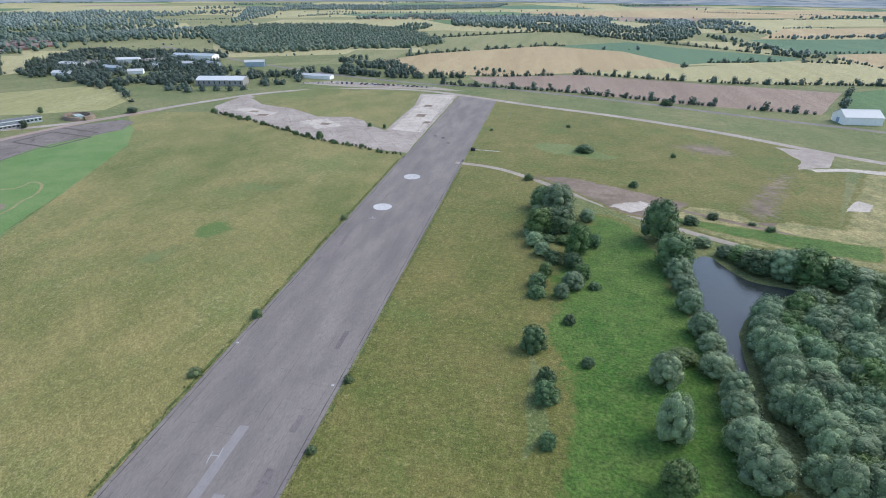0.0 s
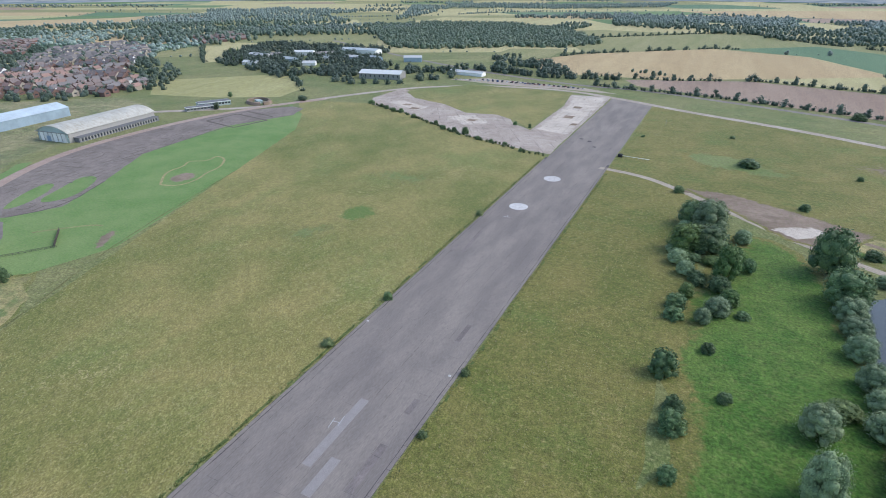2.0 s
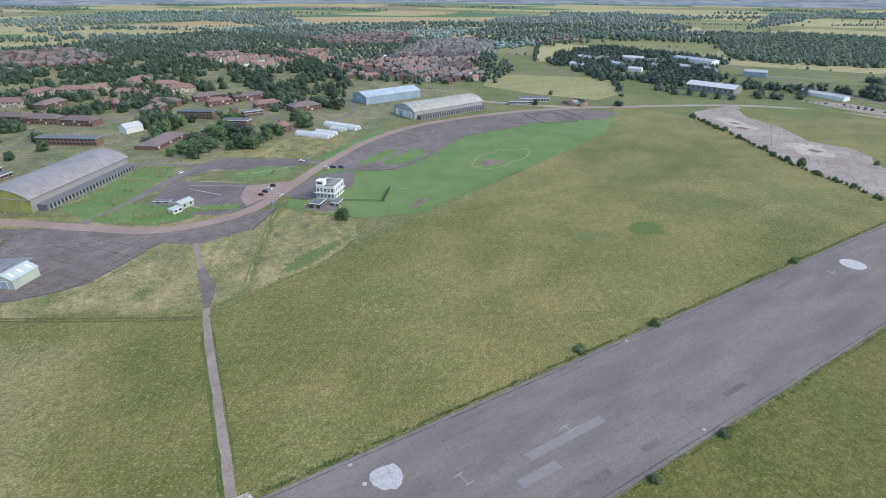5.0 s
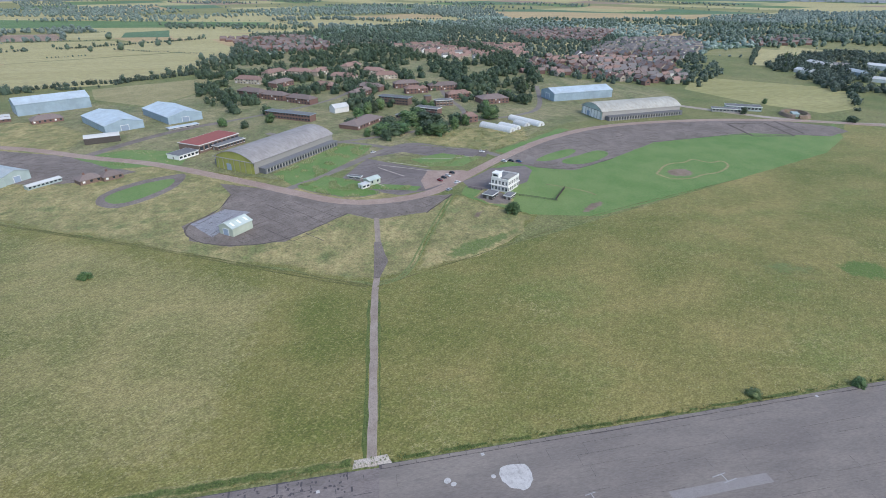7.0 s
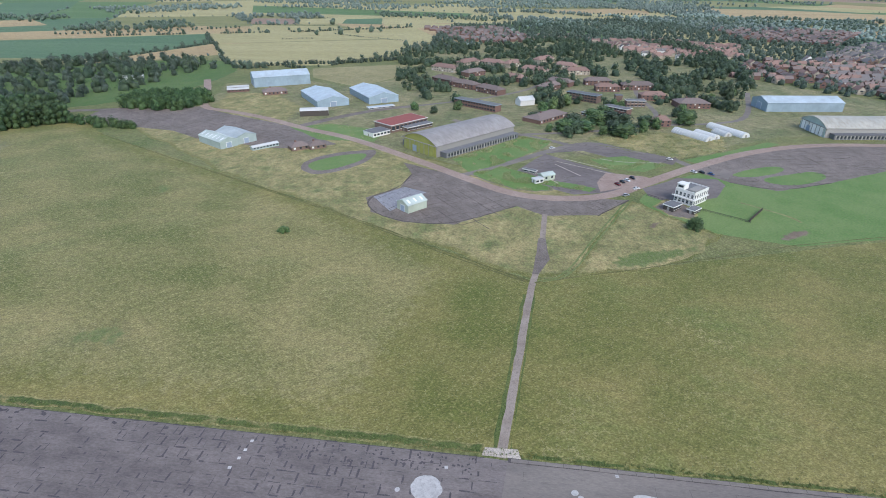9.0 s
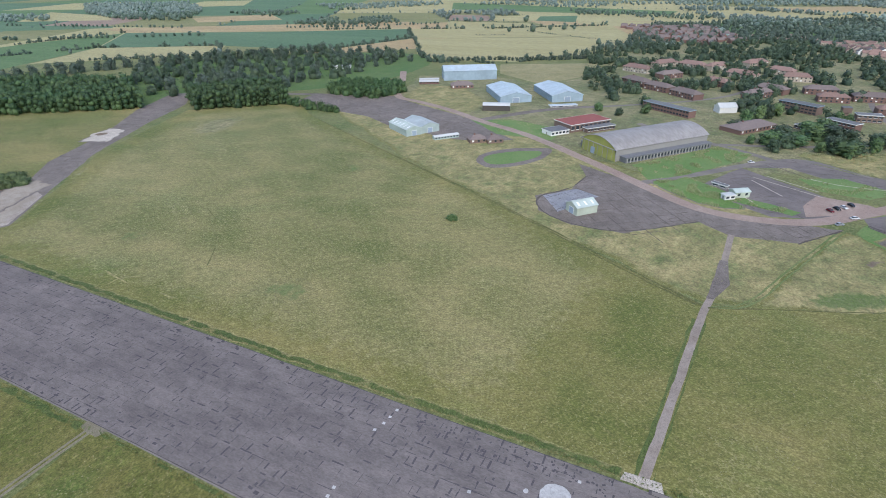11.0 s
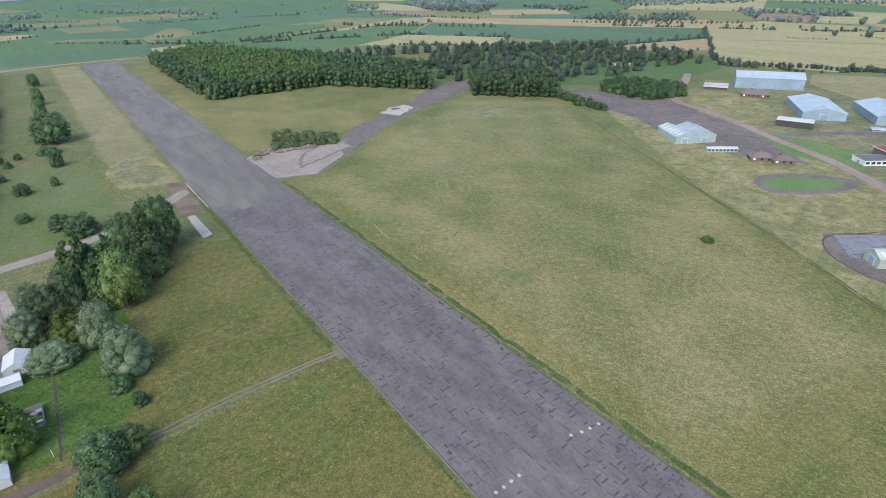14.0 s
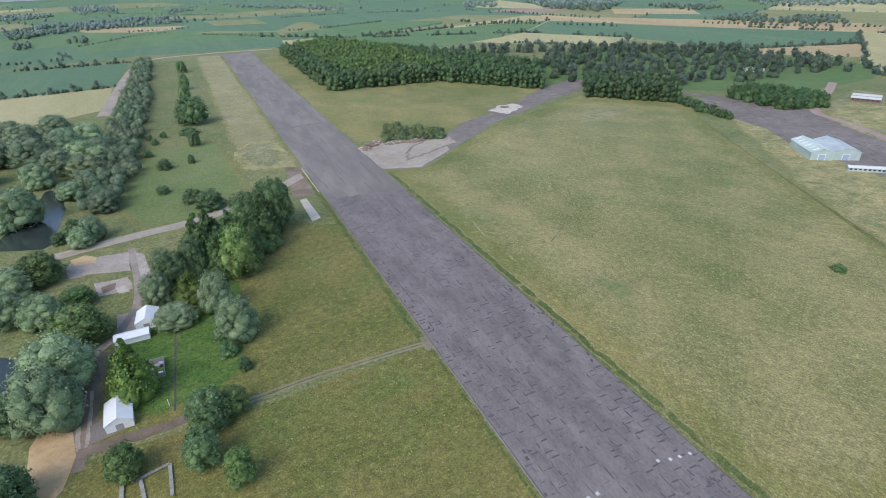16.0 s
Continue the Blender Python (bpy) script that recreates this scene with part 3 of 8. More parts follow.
patch("grass", [(118, -110), (126, -135), (120, -160), (108, -200), (92, -215), (76, -190), (78, -150), (84, -112)], LUSH, "short green lawn inside the compound", "grass", wob=1.5, round_off=1, soft=5, under=EAST)
patch("grass", [(150, -30), (136, -102), (104, -103), (60, -95), (40, -50), (80, 20), (140, 20)], EAST, "rough meadow below the compound track", "grass", wob=1.5, round_off=1)
patch("grass", [(-324, 481), (-279, 445), (-245, 395), (-205, 285), (-168, 172), (-178, 136), (-190, 115), (-217, 106), (-246, 121), (-278, 161), (-308, 257), (-308, 391), (-307, 454)], MOWN, "mown bright green grass strip by the apron", "grass", wob=0.8)
patch("grass", [(-60, 330), (-100, 345), (-128, 330), (-96, 312), (-70, 316)], DAMP, "faint greener drift in the airfield grass", "grass", wob=2, step=2, round_off=2, sway=14, soft=18)
patch("grass", [(-108, 220), (-105, 234), (-90, 247), (-83, 234), (-89, 219), (-97, 212)], DAMP, "faint greener tail in the airfield grass", "grass", wob=2, step=2, sway=5, round_off=1, soft=12)
patch("grass", [(-97, 254), (-101, 265), (-95, 276), (-83, 275), (-72, 262), (-76, 251), (-86, 245)], RICH, "patch of deep green grass in the airfield", "grass", wob=2, step=2, sway=4, round_off=1, soft=8)
patch("grass", [(-217, 100), (-175, 138), (-145, 116), (-120, 50), (-124, 58), (-160, 73)], STRAWY, "dry tussocky grass beside the path", "grass", wob=1.4, step=2.5, sway=4, soft=5)
patch("grass", [(-130, 70), (-142, 112), (-160, 130), (-168, 120), (-150, 85)], DAMP, "green drift in tussocky grass", "grass", wob=1.5, step=2, round_off=2, sway=6, soft=7, under=STRAWY)
patch("grass", [(130, 362), (240, 330), (300, 440), (330, 460), (330, 300), (232, 277), (174, 300), (140, 330)], STRAWY, "trampled dry grass", "grass", wob=2, soft=8, under=EAST)
patch("grass", [(66, -330), (86, -350), (120, -600), (122, -925), (66, -955)], MEADOW, "scrubby grass between tree belts", "grass", wob=2)
patch("grass", [(86, -262), (60, -300), (68, -420), (125, -420), (134, -300), (118, -258)], DAMP, "green grass between tree belts", "grass", wob=2, soft=8)

rng = np.random.default_rng(62)
patch("grass", [(164, 487), (208, 509), (241, 470), (220, 451), (183, 466)], EARTH, "brown trampled drift in the grass", "grass", wob=2, step=2.5, round_off=1, sway=8, soft=26, under=EAST)
patch("grass", [(225, 374), (255, 413), (254, 401), (228, 365)], LUSH, "weedy green drift in the grass", "grass", wob=2, step=2, round_off=1, soft=6, under=EAST)
patch("grass", [(60, 470), (110, 480), (150, 440), (120, 425), (70, 440)], DAMP, "greener drift in the grass", "grass", wob=2, step=2.5, round_off=1, sway=9, soft=12, under=EAST)
patch("grass", [(-90, -330), (-130, -340), (-200, -385), (-185, -360), (-120, -315)], DULL, "brown tussocky drift in the grass", "grass", wob=2, step=2.5, round_off=1, sway=8, soft=12)
patch("grass", [(26, -330), (60, -335), (62, -392), (40, -400), (26, -385)], DULL, "scrubby mottled grass beside the runway", "grass", wob=2, step=2.5, round_off=1, sway=5, soft=10, under=STRAWY)
patch("grass", [(-27, -285), (-27, -5), (-112, 12), (-124, 20), (-176, -58), (-218, -133), (-296, -280), (-330, -330), (-270, -398), (-150, -352), (-52, -283)], SAGE, "pale sage-green dry airfield grass", "grass", wob=1, step=5, soft=24)
patch("grass", [(-206, -350), (-262, -370), (-283, -341), (-243, -317), (-212, -318)], DULL, "brown tussocky drift in the grass by the plantation", "grass", wob=2, step=2.5, round_off=1, sway=6, soft=16, under=SAGE)
for pts in ([(-62, -226), (-77, -220), (-72, -200), (-54, -202)], [(-193, -183), (-213, -174), (-198, -160), (-180, -167)], [(-160, -256), (-180, -243), (-186, -226), (-166, -234)], [(-52, -122), (-62, -122), (-68, -100), (-50, -93)]):
    patch("grass", pts, DAMP, "greener drift in the sage grass", "grass", wob=1.5, step=1.5, round_off=2, sway=7, soft=11, under=SAGE)

# ---- paved ground ----
RW0, RW1 = -958, 652
patch("runway", [(-23, RW0), (23, RW0), (23, RW1 - 5), (-22, RW1 + 10)], TARMAC, "long grey tarmac runway with worn edges", "runway", wob=0.3, step=8)
patch("runway", [(-22, -252), (22, -256), (22.2, -100), (22.2, 20), (-4, 34), (-22.2, 36)], TARMAC_DARK, "older cracked dark tarmac stretch of runway", "runway", wob=0.2)
patch("pan", [(-247, 517), (-263, 547), (-263, 613), (-226, 587), (-167, 551), (-98, 534), (-80, 500), (-59, 485), (-60, 602), (-69, 664), (-24, 668), (-23, 420), (-61, 427), (-107, 445), (-190, 494)], CONCRETE, "old pale concrete dispersal pan", "pan", wob=0.8)
patch("slab", [(-24, 668), (-24, 480), (-58, 487), (-59, 600), (-67, 662)], WHITE_CONCRETE, "bleached concrete bay beside the runway", "concrete slab", wob=0.8, soft=7, under=CONCRETE)
patch("slab", [(-238, 532), (-228, 552), (-180, 532), (-186, 509)], WHITE_CONCRETE, "bleached concrete bay", "concrete slab", wob=1.2, soft=6, under=CONCRETE)
patch("slab", [(-153, 500), (-128, 522), (-96, 492), (-119, 474)], WHITE_CONCRETE, "bleached concrete bay", "concrete slab", wob=1.2, soft=6, under=CONCRETE)
ribbon("perimeter_track", [(-430, 380), (-345, 445), (-321, 492), (-305, 532), (-283, 574), (-261, 613), (-223, 652), (-162, 682), (-78, 689), (-24, 667), (24, 643), (62, 623), (152, 587), (234, 538), (276, 503), (301, 483), (345, 455), (420, 380)], 9, CONCRETE, "pale concrete perimeter track", "track")
ribbon("main_road", [(-700, 1060), (-300, 810), (-86, 728), (0, 730), (98, 694), (189, 659), (264, 619), (318, 597), (377, 572), (520, 500)], 9, TARMAC, "grey main road beyond the airfield fence", "road")
ribbon("gravel_track", [(18, 404), (49, 398), (76, 377), (96, 359), (127, 330), (149, 314), (174, 299), (200, 284), (215, 279), (232, 275), (290, 250)], 5, GRAVEL, "pale gravel farm track", "track")
ribbon("dirt_track", [(72, 380), (96, 377), (130, 359), (148, 346), (181, 329), (204, 318), (228, 306), (245, 295), (300, 270)], 4, EARTH, "brown dirt track", "track")
patch("earth", [(72, 386), (100, 388), (134, 372), (170, 352), (150, 318), (127, 327), (99, 358)], EARTH, "churned brown bare earth", "bare earth", wob=1.5, soft=5, under=EAST)
patch("slab", [(118, 340), (140, 352), (150, 344), (132, 326)], WHITE_CONCRETE, "broken pale concrete slab", "concrete slab", wob=2.5, step=2, soft=4, under=EARTH)
patch("pan", [(262, 498), (284, 492), (300, 483), (280, 442), (258, 438), (268, 462)], CONCRETE, "broken concrete pan by the perimeter track", "pan", wob=1.5)
patch("slab", [(262, 440), (290, 449), (316, 446), (330, 428), (292, 438), (268, 432)], WHITE_CONCRETE, "bleached concrete strip", "concrete slab", wob=1, soft=4, under=EAST)
patch("apron", [(-313, 470), (-296, 468), (-285, 439), (-309, 378), (-298, 284), (-265, 231), (-245, 192), (-257, 168), (-282, 147), (-330, 215), (-357, 262), (-361, 348), (-348, 428)], APRON, "brown weathered apron in front of the hangar", "apron", wob=0.8)
patch("grass", [(-266, 188), (-280, 215), (-288, 232), (-276, 236), (-258, 212), (-256, 196)], MOWN, "green island in the apron", "grass", wob=0.6, round_off=2)
patch("grass", [(-270, 170), (-290, 196), (-296, 214), (-284, 212), (-268, 186)], MOWN, "green island in the apron", "grass", wob=0.6, round_off=2)
patch("apron", [(-266, -40), (-244, -2), (-221, 24), (-213, 46), (-218, 101), (-193, 80), (-188, 52), (-200, 37), (-170, 5), (-169, -21), (-180, -41), (-200, -49), (-218, -33), (-244, -30)], APRON, "brown weathered apron beside the taxiway", "apron", wob=0.8)
patch("slab", [(-202, -45), (-220, -30), (-213, -16), (-182, -31)], ground_mat("grey_concrete", (0.30, 0.30, 0.32), (0.42, 0.42, 0.45), (0.24, 0.22, 0.22), mid=0.2), "pale grey concrete slab", "concrete slab", wob=0.5)
patch("apron", [(-378, -346), (-400, -262), (-380, -222), (-348, -152), (-313, -114), (-302, -98), (-288, -114), (-285, -144), (-300, -208), (-319, -240), (-326, -283), (-340, -340)], APRON, "brown weathered apron round the store sheds", "apron", wob=0.8)
patch("loop_track", [(-246, -106), (-261, -107), (-280, -94), (-290, -74), (-292, -63), (-264, -64), (-241, -78), (-233, -91), (-238, -100)], APRON, "brown oval track round a lawn", "track", wob=0.4, round_off=2)
patch("grass", [(-248, -102), (-258, -102), (-273, -91), (-283, -73), (-279, -68), (-264, -70), (-245, -83), (-240, -93)], MOWN, "green oval lawn", "grass", wob=0.4, round_off=2)
ribbon("side_road", [(-350, 39), (-368, 100), (-396, 150), (-440, 166), (-520, 160), (-600, 172)], 5, TARMAC, "grey lane between the barrack blocks", "road")
ribbon("side_road", [(-396, 150), (-412, 215), (-440, 245), (-560, 285)], 5, TARMAC, "grey lane between the barrack blocks", "road")
ribbon("side_road", [(-440, -60), (-500, 20), (-560, 60), (-640, 70), (-760, 60)], 5, TARMAC, "grey lane between the barrack blocks", "road")
ribbon("apron_road", [(-400, -262), (-392, -300), (-378, -345), (-360, -400), (-300, -440)], 9, APRON, "brown tarmac road", "road")
ribbon("side_road", [(-244, 0), (-265, 23), (-326, 74), (-336, 100), (-300, 145), (-288, 152)], 6, TARMAC, "grey tarmac side road", "road")
ribbon("side_road", [(-326, 74), (-334, 65), (-350, 39), (-370, 0), (-390, -20)], 6, TARMAC, "grey tarmac side road", "road")
patch("car_park", [(-252, 34), (-264, 38), (-300, 56), (-265, 98), (-249, 113), (-228, 92), (-222, 70), (-234, 50)], TARMAC_DARK, "grey empty car park", "car park", wob=0.4)
patch("car_park", [(-302, 58), (-334, 88), (-303, 140), (-288, 132), (-284, 118), (-312, 84)], TARMAC_DARK, "grey tarmac yard beside the lane", "yard", wob=0.4)
patch("grass", [(-222, 40), (-236, 20), (-250, 4), (-262, 20), (-246, 40), (-228, 64)], MOWN, "rough green verge with pale flowers", "grass", wob=1, round_off=1, soft=2, under=APRON)
ribbon("footpath", [(-190, 52), (-160, 49.7), (-139, 48.4), (-121, 45), (-107, 42.8), (-52, 37.2), (-23, 34)], 2.8, PATHWAY, "narrow old concrete path across the grass", "path", wob=0.25)
patch("footpath", [(-160, 47.8), (-160, 51.2), (-147, 51.4), (-139, 52.4), (-133, 50.2), (-124, 46.8), (-124, 44.2), (-139, 46)], APRON, "widened stretch of the concrete path", "path", wob=0.5)
ribbon("farm_track", [(22, -109), (52, -109), (69, -108.3), (81, -106.7), (102, -106.5), (121, -106), (129, -106)], 2.6, RUT, "double-rutted gravel track", "track", wob=0.3)
ribbon("track_middle", [(22, -109), (52, -109), (69, -108.3), (81, -106.7), (102, -106.5), (121, -106), (129, -106)], 0.75, EAST, "grassy strip between two ruts", "grass", wob=0.5)
patch("pan", [(-21, -345), (-22, -290), (-47, -282), (-78, -307), (-144, -359), (-221, -402), (-287, -432), (-330, -470), (-320, -490), (-253, -457), (-184, -405), (-119, -371), (-90, -343), (-59, -363)], APRON, "old brownish concrete taxiway spur", "pan", wob=0.8)
patch("slab", [(-22, -340), (-23, -292), (-47, -284), (-80, -310), (-88, -340), (-58, -360)], GRAVEL, "bleached concrete apron corner", "concrete slab", wob=1, soft=7, under=CONCRETE)
patch("slab", [(-54, -328), (-78, -342), (-97, -342), (-94, -323), (-70, -313), (-43, -300)], GRAVEL, "bleached broken concrete on the spur", "concrete slab", wob=2, step=2, soft=4, under=APRON)
patch("slab", [(-160, -402), (-197, -418), (-201, -400), (-169, -377)], WHITE_CONCRETE, "pale broken concrete on the spur", "concrete slab", wob=2, step=2, soft=3, under=APRON)
patch("pan", [(34, -326), (23, -322), (23, -269), (40, -266)], EARTH, "brown concrete stub beside the runway", "pan", wob=0.6)
ribbon("perimeter_track", [(160, -560), (157, -640), (155, -738), (144, -940), (110, -975), (14, -985), (-60, -980)], 11, GRAVEL, "pale brown perimeter track", "track")
ribbon("compound_road", [(220, -225), (150, -247), (118, -254.5), (89, -259), (53, -281), (26, -306)], 8, GRAVEL, "wide pale gravel road", "road")
ribbon("dirt_track", [(128, -154), (130, -148), (128, -131), (129, -114), (130, -105), (130, -99)], 7, EARTH, "churned brown dirt along the compound drive", "bare earth", wob=2.2)
ribbon("compound_road", [(122, -239), (117, -202), (117, -174), (122, -163), (129, -155), (131, -150)], 3.4, PATHWAY, "pale compound drive", "road")
patch("pad", [(124, -178), (118, -177), (117, -161), (123, -163)], PATHWAY, "grey concrete pad beside the tents", "pad", wob=0.4)
ribbon("wheel_track", [(130, -132), (130, -114), (129, -107)], 1.2, GRAVEL, "pale wheel rut beside the tent", "track", wob=0.5)
ribbon("wheel_track", [(128, -133), (127, -115), (127, -106)], 1.0, GRAVEL, "pale wheel rut beside the tent", "track", wob=0.5)
ribbon("dirt_track", [(129, -106), (116, -106), (99, -107)], 4.2, EARTH, "brown dirt track before the tent", "track", wob=1.0)
patch("pan", [(148, -229), (146, -237), (128, -236), (123, -236), (121, -215), (137, -219), (145, -218)], CONCRETE, "broken pinkish concrete pad in the compound", "pan", wob=0.8)
patch("pan", [(120, -234), (116, -230), (112, -199), (116, -200)], CONCRETE, "broken pinkish concrete pad in the compound", "pan", wob=0.8)
patch("pan", [(135, -209), (122, -209), (119, -197), (132, -196)], CONCRETE, "broken pinkish concrete pad in the compound", "pan", wob=0.8)
patch("sand", [(147, -238), (141, -241), (136, -236), (136, -230), (144, -231)], SAND, "heap of pale sand on broken concrete", "sand", wob=0.8)
patch("slab", [(126, -201), (122, -201), (120, -195), (124, -195)], WHITE_CONCRETE, "pale rubble on broken concrete", "concrete slab", wob=0.8, step=2)
patch("earth", [(132, -204), (126, -206), (126, -200), (131, -198)], EARTH, "brown hole in broken concrete", "bare earth", wob=0.8, step=2)
patch("sand", [(142, -119), (132, -120), (129, -101), (132, -92), (137, -94), (140, -102)], SAND, "heap of orange sand", "sand", wob=1.2, round_off=1)
WATER_M, wnt, wb = nodes_of("lake_water", 0.06)
wb.inputs["Base Color"].default_value = (0.035, 0.045, 0.042, 1)
wb.inputs["Specular IOR Level"].default_value = 0.5
add_bump(wnt, wb, noise_fac(wnt, position(wnt), 1.5, 0.3, 0.7, 3), 0.02)
patch("water", [(152, 273), (162, 282), (168, 267), (175, 256), (190, 254), (205, 249), (220, 241), (215, 231), (202, 241), (185, 247), (170, 234), (160, 220), (157, 211), (155, 194), (153, 179), (153, 164), (152, 155), (148, 156), (148, 169), (149, 185), (149, 205), (148, 228), (148, 258)], WATER_M, "still dark grey-green lake water", "lake", wob=1, round_off=1)
patch("water", [(182, -266), (174, -262), (156, -256), (158, -285), (158, -319), (170, -354), (175, -345), (172, -302), (182, -287)], WATER_M, "still dark pond water", "pond", wob=1, round_off=1)
patch("water", [(164, -167), (159, -167), (152, -161), (149, -150), (149, -144), (158, -140)], WATER_M, "still dark pond water", "pond", wob=1, round_off=1)

# ---- greener verges, faint tracks, kerb lines and foundations ----
VERGE = ground_mat("rank_verge_grass", (0.062, 0.100, 0.024), (0.122, 0.152, 0.044), (0.190, 0.190, 0.080), mid=0.16, fine=0.6, tiny=1.6, fleck_amount=0.4, contrast=0.40, bump=0.1, sheen=0.05)
for x, out, a, b, under in ((-23.7, -3.5, -285, 30, SAGE), (-23.7, -1.8, 42, 410, GRASS), (23.7, 1.5, -105, 395, EAST), (23.7, 3.0, -310, -112, EAST)):
    pieces = max(1, round((b - a) / 90))
    for k in range(pieces):
        y0, y1 = a + (b - a) * k / pieces, a + (b - a) * (k + 1) / pieces
        patch("verge", [(x, y0), (x + out, y0), (x + out, y1), (x, y1)], VERGE, "rank dark green grass along the runway edge", "grass", wob=0.9, step=2.2, soft=abs(out) * 0.42, under=under)
for off, width in ((-2.1, 1.1), (2.0, 0.6)):
    ribbon("verge", [(-107, 42.8 + off), (-52, 37.2 + off), (-26, 34.4 + off)], width, VERGE, "rank dark green grass along the concrete path", "grass", wob=0.7)
WORN = ground_mat("worn_grass_track", (0.112, 0.125, 0.042), (0.185, 0.175, 0.072), (0.23, 0.21, 0.10), mid=0.2, fine=0.6, tiny=1.2, bump=0.3)
ribbon("wheel_track", [(-302, -291), (-251, -199), (-214, -128), (-173, -51), (-136, 10), (-118, 43)], 1.1, WORN, "dark wheel track through the grass", "track", wob=0.9)
ribbon("wheel_track", [(-300, -287), (-249, -195), (-211, -125), (-170, -49), (-133, 11), (-117, 41)], 0.8, WORN, "dark wheel track through the grass", "track", wob=0.5)
ribbon("wheel_track", [(-117, 45), (-145, 116), (-171, 170), (-205, 285)], 0.6, WORN, "dark boundary line in the grass", "track", wob=0.9)
for d in (0, 2.4):
    ribbon("wheel_track", [(-118, 46 + d), (-124, 58 + d), (-160, 73 + d), (-214, 98 + d)], 0.8, DAMP, "green double wheel track", "track", wob=0.3)
ribbon("grass_crack", [(-107, -206), (-103, -199), (-98, -190), (-89, -184), (-84, -175), (-78, -169), (-71, -163), (-64, -158), (-57, -153)], 0.35, WORN, "thin dark crack winding through the grass", "crack", wob=0.5, rounds=1)
for line in ([(-30, -180), (-36, -180.5), (-39, -175), (-43, -170)], [(-35, -154.5), (-34, -145), (-39, -141), (-38.5, -134)], [(-37.6, -193), (-35.7, -182.5), (-34, -172)]):
    ribbon("straw_streak", line, 0.7, STRAWY, "pale curl of flattened dry grass", "grass", wob=0.7, rounds=2)
KERB = ground_mat("dark_kerb", (0.085, 0.070, 0.062), (0.130, 0.108, 0.096), (0.18, 0.16, 0.13), mid=0.3, fine=1.2, bump=0.05)
for line in ([(-244, -30), (-218, -33), (-200, -49), (-180, -41), (-169, -21), (-170, 5), (-200, 37)], [(-304, 257), (-298, 284), (-309, 378), (-285, 439)], [(-265, 231), (-245, 192), (-257, 168)], [(-192, 80), (-218, 101)]):
    ribbon("kerb", line, 0.9, KERB, "dark weedy kerb line", "kerb", wob=0.6)
for a, b in (((-341, 383), (-337, 418)), ((-337, 418), (-292, 410)), ((-292, 410), (-299, 376)), ((-299, 376), (-341, 383)), ((-344, 433), (-335, 458)), ((-297, 424), (-344, 433))):
    ribbon("foundation_line", [a, b], 2.4, KERB, "dark overgrown foundation line", "foundation", wob=0.9)
rng = np.random.default_rng(61)
for k in range(26):
    x, y = rng.uniform(-345, -290), rng.uniform(250, 400)
    a = rng.uniform(-0.4, 0.4) + 1.6
    if math.hypot(x + 320, (y - 320) * 0.4) < 30:
        ribbon("crack", [(x, y), (x + 7 * math.cos(a), y + 7 * math.sin(a)), (x + 12 * math.cos(a + 0.2), y + 12 * math.sin(a + 0.2))], 0.5, KERB, "dark weedy crack in the apron", "crack", wob=0.3)
for x, y in ((-208, 10), (-192, 22), (-180, 0), (-200, -4), (-188, -18), (-215, -2), (-176, 16), (-204, 24)):
    ribbon("crack", [(x - 9, y - 7), (x, y), (x + 9, y + 7.5)], 0.45, KERB, "dark weedy joint in the apron", "crack", wob=0.2)
    ribbon("crack", [(x - 6, y + 7), (x, y), (x + 6, y - 7)], 0.35, KERB, "dark weedy joint in the apron", "crack", wob=0.2)
# pits in the bleached bays
for x, y, w, l in ((-210, 532, 8, 7), (-194, 519, 10, 8), (-120, 497, 9, 8), (-42, 550, 9, 12), (-30, 522, 6, 9), (-45, 597, 8, 10)):
    patch("pit", [(x - w / 2, y - l / 2), (x + w / 2, y - l / 2), (x + w / 2, y + l / 2), (x - w / 2, y + l / 2)], EARTH, "brown weedy patch in the concrete", "pit", wob=0.6, step=2)
patch("grass", [(-248, 596), (-235, 627), (-198, 676), (-70, 676), (-62, 600), (-62, 490), (-84, 513), (-107, 529), (-138, 523), (-175, 551), (-220, 567)], GRASS, "grass island between the concrete bays", "grass", wob=1)
# worn loop path and fire patch on the mown strip
ribbon("loop_path", [(-227, 243), (-246, 262), (-245, 277), (-253, 287), (-240, 293), (-245, 306), (-232, 303), (-220, 285), (-220, 274), (-213, 260), (-215, 246), (-227, 243)], 1.7, BUFF, "pale worn loop path in mown grass", "path", wob=0.3)
patch("earth", [(-231, 250), (-236, 262), (-230, 272), (-219, 268), (-216, 256), (-223, 248)], EARTH, "bare burnt patch in mown grass", "bare earth", wob=1, round_off=1, soft=4, under=MOWN)
patch("earth", [(-172, 160), (-186, 172), (-190, 185), (-183, 184), (-174, 172)], EARTH, "worn earth patch in mown grass", "bare earth", wob=1, round_off=1, soft=4, under=MOWN)
# lots between taxiway and hangar
patch("grass", [(-251, 15), (-268, 26), (-258, 40), (-246, 54), (-240, 72), (-234, 84), (-228, 80), (-234, 58), (-242, 40)], MOWN, "green verge with pale flowers", "grass", wob=1)
patch("car_park", [(-229, 86), (-245, 86), (-265, 94), (-260, 118), (-256, 122), (-239, 103)], ROAD, "pale pinkish parking strip by the taxiway", "car park", wob=0.5)
patch("yard", [(-238, 112), (-253, 130), (-261, 138), (-262, 162), (-251, 164), (-229, 152), (-222, 140), (-214, 125), (-226, 113)], TARMAC_DARK, "dark tarmac yard round the tower", "yard", wob=0.6)
patch("yard", [(-197, 118), (-210, 112), (-222, 122), (-214, 132), (-200, 134), (-194, 128)], APRON, "brown worn yard at the foot of the tower", "yard", wob=1, soft=3, under=STRAWY)
